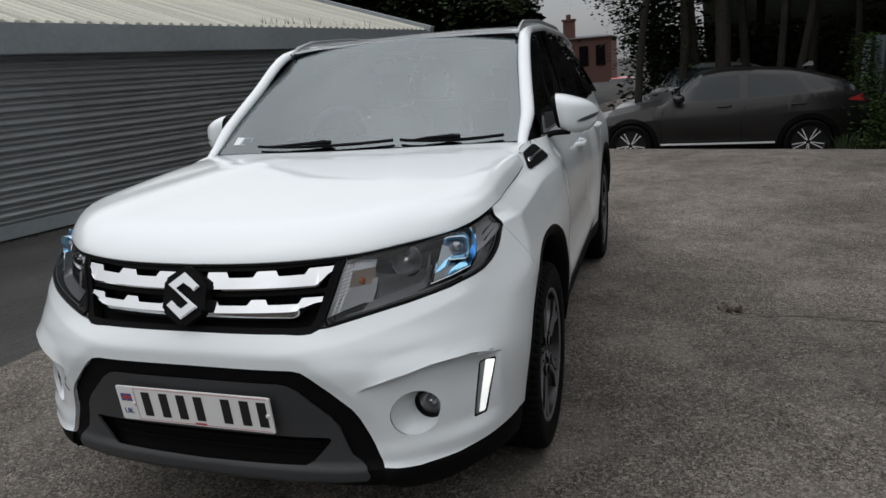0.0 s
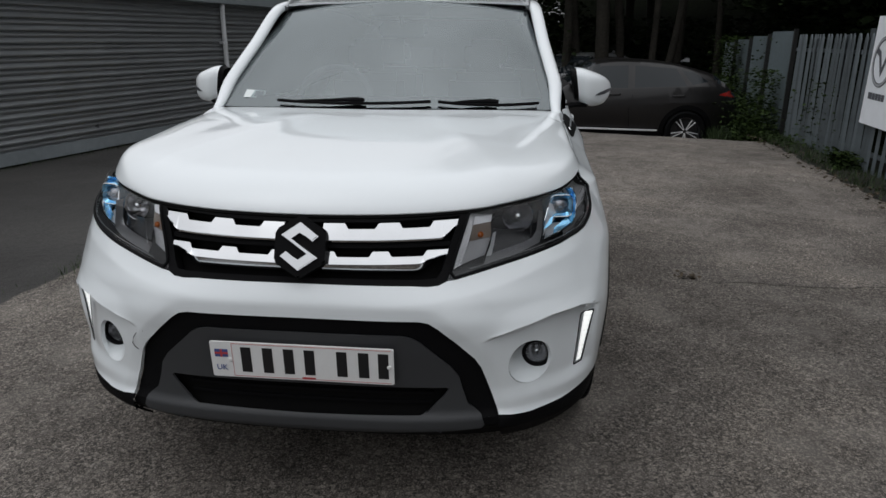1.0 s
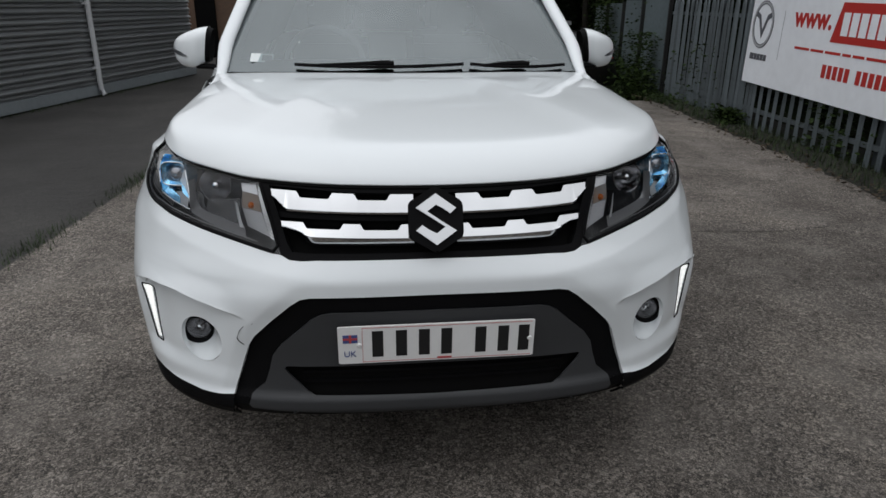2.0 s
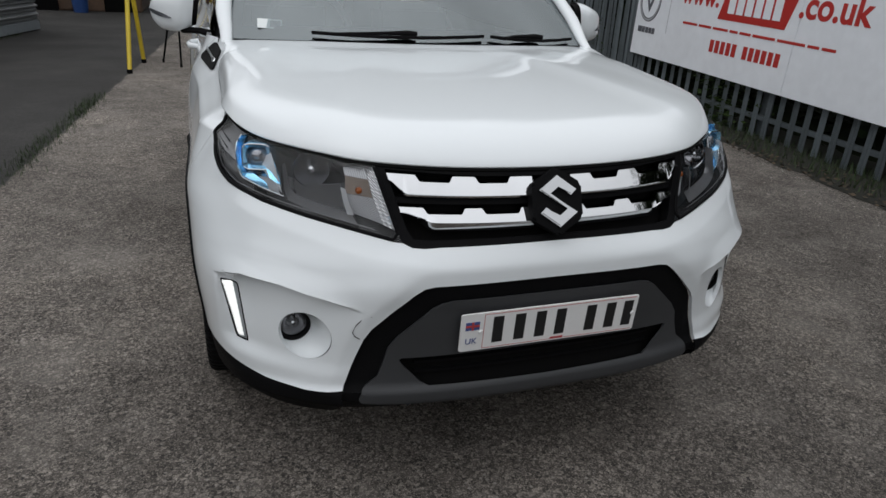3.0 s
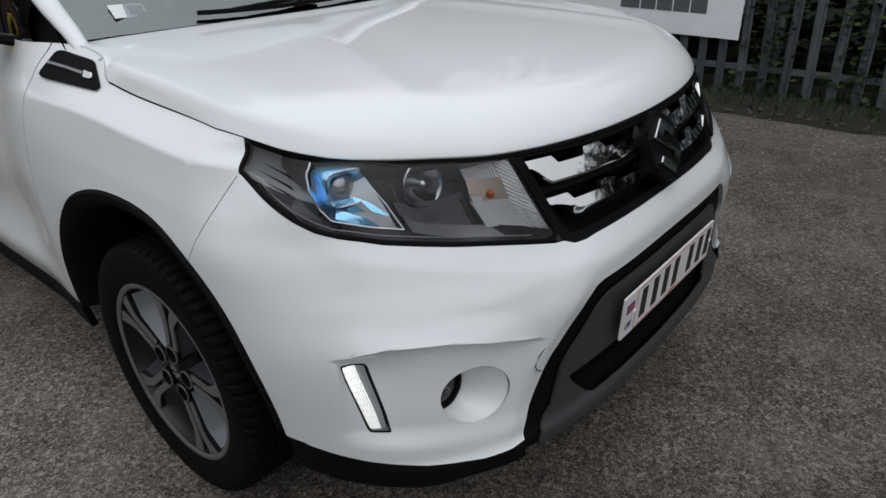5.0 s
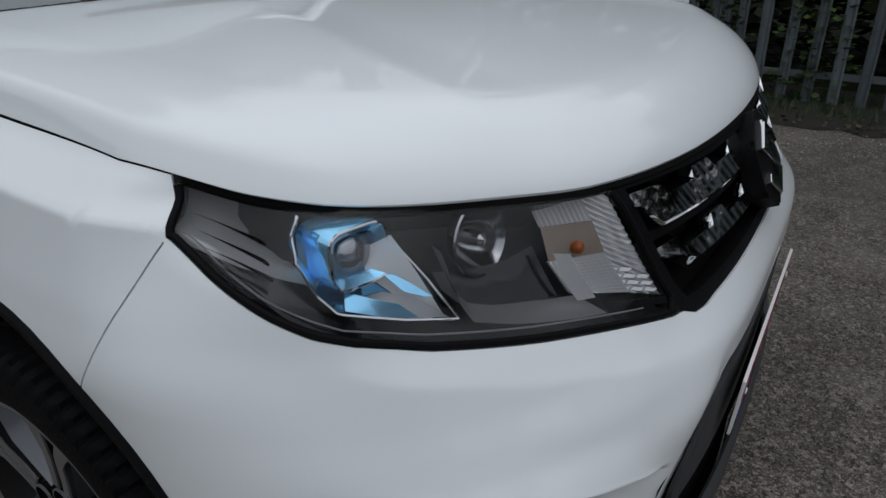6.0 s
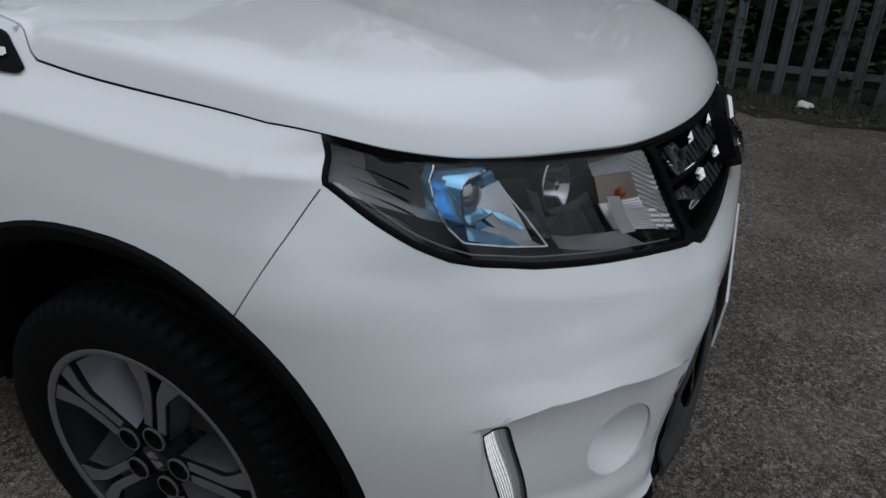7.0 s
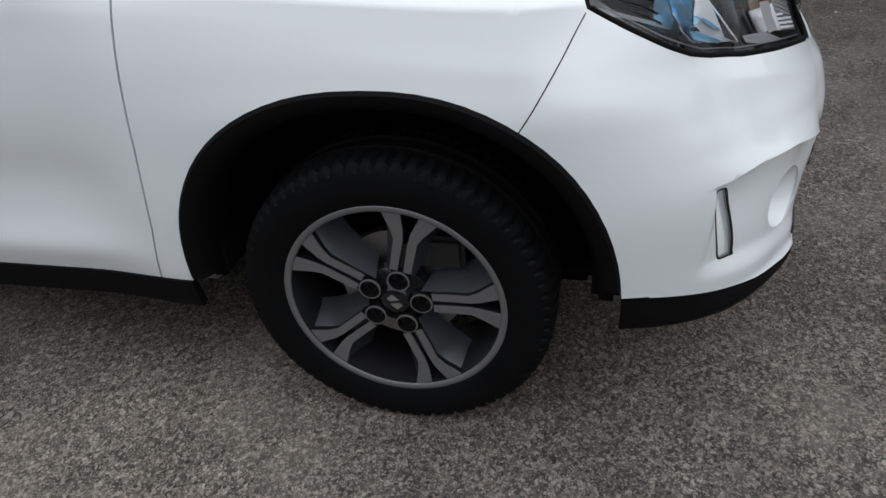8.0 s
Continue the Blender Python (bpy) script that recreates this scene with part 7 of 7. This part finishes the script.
bm = bmesh.new()
verts = [(L1 + 0.12, o, 2.15 + (0.17 - o) * pitch + h) for o in (0.2, -6.4) for h in (-0.02, 0.10)] + [(L1 + 0.02, o, 2.15 + (0.17 - o) * pitch + h) for o in (0.2, -6.4) for h in (-0.02, 0.10)]
box(bm, (L1 + 0.0, 0, 0), (L1 + 0.14, 6.6, 0.12), 0.0)
bmesh.ops.transform(bm, matrix=Matrix.Translation((0, 0.2, 2.17)) @ Matrix.Rotation(-math.atan(pitch), 4, "X") @ Matrix.Rotation(math.pi, 4, "Z") @ Matrix.Translation((-2 * L1 - 0.14, 0, 0)), verts=bm.verts)
part("verge_trim", on_wall(bm), FASCIA, shed)
bm = bmesh.new()
tube(bm, [(5.62, 0.10, 1.90), (5.62, 0.085, 1.75), (5.62, 0.085, 0.10), (5.62, 0.13, 0.03)], 0.038, 14)
pipe = part("downpipe", on_wall(bm), PIPE, shed, "grey plastic downpipe")
for z in (0.4, 1.3):
    bm = bmesh.new()
    box(bm, (5.56, 0.03, z), (5.68, 0.10, z + 0.035), 0.004)
    part("bracket", on_wall(bm), PIPE, pipe)
scatter("roof_weeds", "weeds growing along the gutter", DEAD, 80, lambda r: tuple(BM_ @ Vector((4.3 + 3.2 * r.rand(), 0.0, 2.2 + 0.05 * r.rand()))), 0.14, True, 41)
scatter("wall_moss", "tufts along the foot of the shed", GRASS, 700, lambda r: tuple(BM_ @ Vector((r.uniform(-2, 8), 0.06 + 0.08 * r.rand(), 0.0))), 0.05, True, 42)

# ---- tripods ----
def stand(name, label, feet, apex, r, mat, foot):
    t = thing(name, label, "tripod")
    for f in feet:
        bm = bmesh.new()
        tube(bm, [f, tuple(Vector(f).lerp(Vector(apex), 0.5)), apex], [r, r * 1.05, r * 1.1], 10)
        leg = part("leg", bm, mat, t)
        bm = bmesh.new()
        tube(bm, [(f[0], f[1], 0.0), (f[0], f[1], 0.05)], r * 1.25, 10)
        part("rubber_foot", bm, BLACK_TRIM, leg)
    bm = bmesh.new()
    tube(bm, [(apex[0], apex[1], apex[2] - 0.06), (apex[0], apex[1], apex[2] + foot)], r * 2.2, 12)
    part("head", bm, mat, t)
    return t


stand("yellow_tripod", "yellow painted metal tripod standing on the slab edge", [(-1.67, 6.66, 0.03), (-1.57, 7.57, 0.03), (-0.62, 7.97, 0.03)], (-1.62, 7.35, 1.32), 0.026, YELLOW, 0.10)
stand("black_tripod", "slim black tripod standing behind the car", [(-1.33, 7.62, 0.03), (-1.10, 7.20, 0.03), (-0.79, 7.74, 0.03)], (-1.08, 7.50, 1.15), 0.013, BLACK_TRIM, 0.25)


# ---- parked cars behind ----
def simple_car(name, label, paint, at, turn, length, width, height, wheelbase, front_axle, tilt=0.0):
    """A hatchback: nose towards -x, wheels on its own z = 0."""
    t = thing(name, label, "car")
    t.matrix_basis = pose(*at, 0, tilt, turn)
    L, W2, H = length, width / 2, height
    x0 = -front_axle
    top = curve1((0.0, 0.62), (0.03, 0.70), (0.10, 0.78), (0.28, 0.93), (0.31, 0.96), (0.46, 0.97 * H), (0.56, H), (0.72, 0.975 * H), (0.85, 0.90 * H), (0.91, 0.845 * H), (0.955, 0.72 * H), (0.99, 0.63 * H), (1.0, 0.56 * H))
    belt = curve1((0.0, 0.60), (0.10, 0.76), (0.30, 0.92), (0.6, 0.99), (0.9, 1.05), (1.0, 0.80))
    wide = curve1((0.0, 0.62), (0.04, 0.86), (0.12, 0.97), (0.3, 1.0), (0.8, 1.0), (0.94, 0.94), (1.0, 0.74))
    verts, us = [], np.linspace(0, 1, 110)
    for u in us:
        w, tp, bl = W2 * float(wide(u)), float(top(u)), float(belt(u))
        bl = min(bl, tp - 0.02)
        roof_w = w * (0.72 if tp > 1.15 else 0.90)
        for s, z in ((w * 0.90, 0.20), (w * 0.945, 0.32), (w * 0.985, 0.58), (w, 0.5 + 0.55 * (bl - 0.5)), (w * 0.94, bl), (w * 0.94 + (roof_w - w * 0.94) * 0.35, bl + 0.33 * (tp - bl)), (w * 0.94 + (roof_w - w * 0.94) * 0.7, bl + 0.66 * (tp - bl)), (roof_w, tp - 0.05 * min(1, (tp - bl) * 4)), (roof_w * 0.86, tp - 0.012), (0.0, tp)):
            verts.append((x0 + u * L, -s, z))
    bm = from_arrays(verts, grid_faces(len(us), 10))
    bmesh.ops.recalc_face_normals(bm, faces=bm.faces)
    arches = [[(c + 0.355 * math.cos(k * math.pi / 16), 0.33 + 0.355 * math.sin(k * math.pi / 16)) for k in range(32)] for c in (0.0, wheelbase)]
    clad = [[(c + 0.43 * math.cos(k * math.pi / 16), 0.33 + 0.43 * math.sin(k * math.pi / 16)) for k in range(32)] for c in (0.0, wheelbase)]
    xa = x0 + 0.345 * L
    panes = [[(x0 + 0.352 * L, 0.985), (x0 + 0.475 * L, H - 0.125), (x0 + 0.575 * L, H - 0.105), (x0 + 0.575 * L, 1.005)], [(x0 + 0.600 * L, 1.01), (x0 + 0.600 * L, H - 0.105), (x0 + 0.755 * L, H - 0.14), (x0 + 0.795 * L, 1.055)], [(x0 + 0.775 * L, H - 0.16), (x0 + 0.815 * L, 1.075), (x0 + 0.875 * L, 1.13), (x0 + 0.82 * L, H - 0.19)]]
    low = [(x0 - 0.1, 0.31), (x0 + L + 0.1, 0.31), (x0 + L + 0.1, 0.1), (x0 - 0.1, 0.1)]
    lamp = [(x0 + 0.915 * L, 0.93), (x0 + 0.985 * L, 0.88), (x0 + 1.01 * L, 0.95), (x0 + 0.99 * L, 1.02), (x0 + 0.95 * L, 0.99)]
    hlamp = [(x0 + 0.005 * L, 0.64), (x0 + 0.10 * L, 0.74), (x0 + 0.115 * L, 0.79), (x0 + 0.03 * L, 0.74)]
    allf = lambda p: True
    for poly in arches + clad + panes + [low, lamp, hlamp]:
        cut(bm, poly, (0, 2), allf, reach=0.30)
    bm.normal_update()
    bins = {}
    for f in bm.faces:
        c = f.calc_center_median()
        x, z = c.x, c.z
        if any(inside(p, x, z) for p in arches) and c.y < -0.5 * W2:
            continue
        if any(inside(p, x, z) for p in panes) or (z > float(belt((x - x0) / L)) + 0.03 and (xa < x < x0 + 0.47 * L or x > x0 + 0.90 * L) and abs(c.y) < 0.80 * W2 and z < H - 0.09 and f.normal.z < 0.93):
            key = "window"
        elif inside(lamp, x, z):
            key = "tail_lamp"
        elif inside(hlamp, x, z):
            key = "headlamp"
        elif z < 0.31 or any(inside(p, x, z) for p in clad):
            key = "cladding"
        else:
            key = "body"
        bins.setdefault(key, []).append(f)
    mats = {"window": PARKED_GLASS, "tail_lamp": RED_LENS, "headlamp": SATIN, "cladding": BLACK_TRIM, "body": paint}
    for key, faces in bins.items():
        out = bmesh.new()
        for sy in (1, -1):
            seen = {}
            for f in faces:
                ring = []
                for v in f.verts:
                    if v not in seen:
                        seen[v] = out.verts.new((v.co.x, v.co.y * sy, v.co.z))
                    ring.append(seen[v])
                try:
                    out.faces.new(ring if sy > 0 else ring[::-1])
                except ValueError:
                    pass
        bmesh.ops.remove_doubles(out, verts=[v for v in out.verts if abs(v.co.y) < 1e-4], dist=1e-4)
        for piece in pieces(out) if key in ("tail_lamp", "headlamp") else [out]:
            part(key, piece, mats[key], t)
    bm.free()
    bm = bmesh.new()
    box(bm, (x0 + 0.2, -W2 * 0.8, 0.2), (x0 + L - 0.2, W2 * 0.8, 0.5), 0.02)
    part("underbody", bm, DEEP_BLACK, t)
    for c in (0.0, wheelbase):
        for sy in (-1, 1):
            w = new("wheel")
            w.parent = t
            w.matrix_basis = pose(c, sy * (W2 - 0.10), 0.33, 0, 0, 90 * sy)
            part("tyre", lathe(bmesh.new(), [(0.225, -0.09), (0.30, -0.10), (0.33, -0.08), (0.33, 0.08), (0.30, 0.10), (0.235, 0.085)], 40), RUBBER, w)
            bm = bmesh.new()
            lathe(bm, [(0.235, 0.085), (0.225, 0.08), (0.215, 0.03), (0.05, 0.02), (0.0, 0.02)], 40)
            rim = part("rim", bm, WHEEL_DARK, w)
            for k in range(10):
                T = Matrix.Rotation(radians(36 * k + (9 if k % 2 else -9)), 4, "X") @ Matrix(((0, 0, 1, 0.055), (1, 0, 0, 0), (0, 1, 0, 0), (0, 0, 0, 1)))
                part("spoke", prism(bmesh.new(), [(0.03, -0.006), (0.218, -0.007), (0.218, 0.007), (0.03, 0.006)], 0.02, T), LAMP_SILVER, rim)
    for sy in (-1, 1):
        bm = bmesh.new()
        box(bm, (0.46, sy * W2 * 1.005 - 0.012, 0.325), (wheelbase - 0.46, sy * W2 * 1.005 + 0.016, 0.352), 0.004)
        part("sill_strip", bm, LAMP_SILVER, t)
        bm = bmesh.new()
        bmesh.ops.create_uvsphere(bm, u_segments=16, v_segments=10, radius=1.0, matrix=Matrix.Translation((x0 + 0.37 * L, sy * (W2 + 0.06), 1.04)) @ Matrix.Diagonal((0.09, 0.11, 0.075, 1)))
        part("door_mirror", bm, BLACK_GLOSS, t)
        for xh in (0.525, 0.765):
            bm = bmesh.new()
            tube(bm, [(x0 + xh * L - 0.09, sy * W2 * 0.985, 0.90), (x0 + xh * L - 0.07, sy * (W2 * 0.985 + 0.03), 0.90), (x0 + xh * L + 0.07, sy * (W2 * 0.985 + 0.03), 0.905), (x0 + xh * L + 0.09, sy * W2 * 0.985, 0.905)], 0.014, 8)
            part("door_handle", bm, paint, t)
        bm = bmesh.new()
        for xs_ in (0.315, 0.59, 0.775):
            tube(bm, [(x0 + xs_ * L, sy * W2 * 1.0, 0.36), (x0 + (xs_ - 0.008) * L, sy * W2 * 0.998, 0.65), (x0 + (xs_ + 0.004) * L, sy * W2 * 0.975, 0.90)], 0.003, 5)
        part("door_gap", bm, DEEP_BLACK, t)
    bm = bmesh.new()
    prism(bm, [(0, 0), (0.16, 0), (0.15, 0.06), (0.10, 0.07)], 0.02, Matrix.Translation((x0 + 0.80 * L, 0.01, H - 0.045)) @ Matrix.Rotation(radians(90), 4, "X"))
    part("aerial_fin", bm, SILVER_CAR, t)
    return t


simple_car("parked_hatchback", "dark grey metallic crossover parked side-on behind the crest of the yard", GREY_CAR, (0.79, 9.75, -0.355), 0, 4.28, 1.77, 1.46, 2.57, 0.87, 1.0)
simple_car("parked_silver_car", "silver car mostly hidden behind the dark grey one", SILVER_CAR, (1.15, 14.2, -0.50), 42, 4.1, 1.72, 1.58, 2.5, 0.8)
simple_car("parked_red_car", "small red car far off beyond the trees", RED_CAR, (-1.3, 40.0, -1.3), 80, 3.9, 1.7, 1.45, 2.45, 0.8)

# ---- far buildings ----
house = thing("brick_house", "distant red-brick house with a chimney and slate roof", "house")
bm = bmesh.new()
box(bm, (-9.0, 45.0, -1.5), (-1.9, 51.0, 2.75), 0.02)
part("wall", bm, BRICK, house)
bm = from_arrays([(-9.2, 44.8, 2.7), (-1.7, 44.8, 2.7), (-1.7, 51.2, 2.7), (-9.2, 51.2, 2.7), (-8.0, 48, 2.95), (-2.6, 48, 2.95)], [(0, 1, 5, 4), (2, 3, 4, 5), (1, 2, 5), (3, 0, 4)])
roof = part("roof", bm, SLATE, house, smooth=False)
bm = bmesh.new()
box(bm, (-5.2, 46.2, 2.6), (-4.45, 47.0, 4.0), 0.02)
box(bm, (-5.28, 46.1, 3.95), (-4.37, 47.1, 4.08), 0.02)
box(bm, (-5.0, 46.4, 4.08), (-4.7, 46.7, 4.4), 0.03)
part("chimney", bm, BRICK, roof)
for x in (-4.0, -2.9):
    bm = bmesh.new()
    box(bm, (x, 44.93, 0.9), (x + 0.6, 44.99, 2.2), 0.01)
    part("window", bm, PRIVACY, house)
garage = thing("brown_outbuilding", "low brown rendered outbuilding with dark openings", "building")
bm = bmesh.new()
box(bm, (-10.0, 15.8, 0.0), (-2.1, 19.0, 2.35), 0.03)
part("wall", bm, BROWN_WALL, garage)
for a, b in ((-4.35, -3.85), (-2.9, -2.3)):
    bm = bmesh.new()
    box(bm, (a, 15.74, 0.0), (b, 15.795, 2.2), 0.01)
    part("doorway", bm, DEEP_BLACK, garage)
drum = thing("blue_bin", "blue plastic bin standing by the brown wall", "bin", at=(-3.35, 15.4, 0.0))
part("bin_body", lathe(bmesh.new(), [(0.0, 0.0), (0.15, 0.0), (0.18, 0.35), (0.19, 0.65), (0.0, 0.66)], 24, Matrix.Rotation(radians(-90), 4, "Y")), PLASTIC_BLUE, drum)
part("bin_lid", lathe(bmesh.new(), [(0.20, 0.66), (0.20, 0.69), (0.10, 0.72), (0.0, 0.73)], 24, Matrix.Rotation(radians(-90), 4, "Y")), BLACK_TRIM, drum)
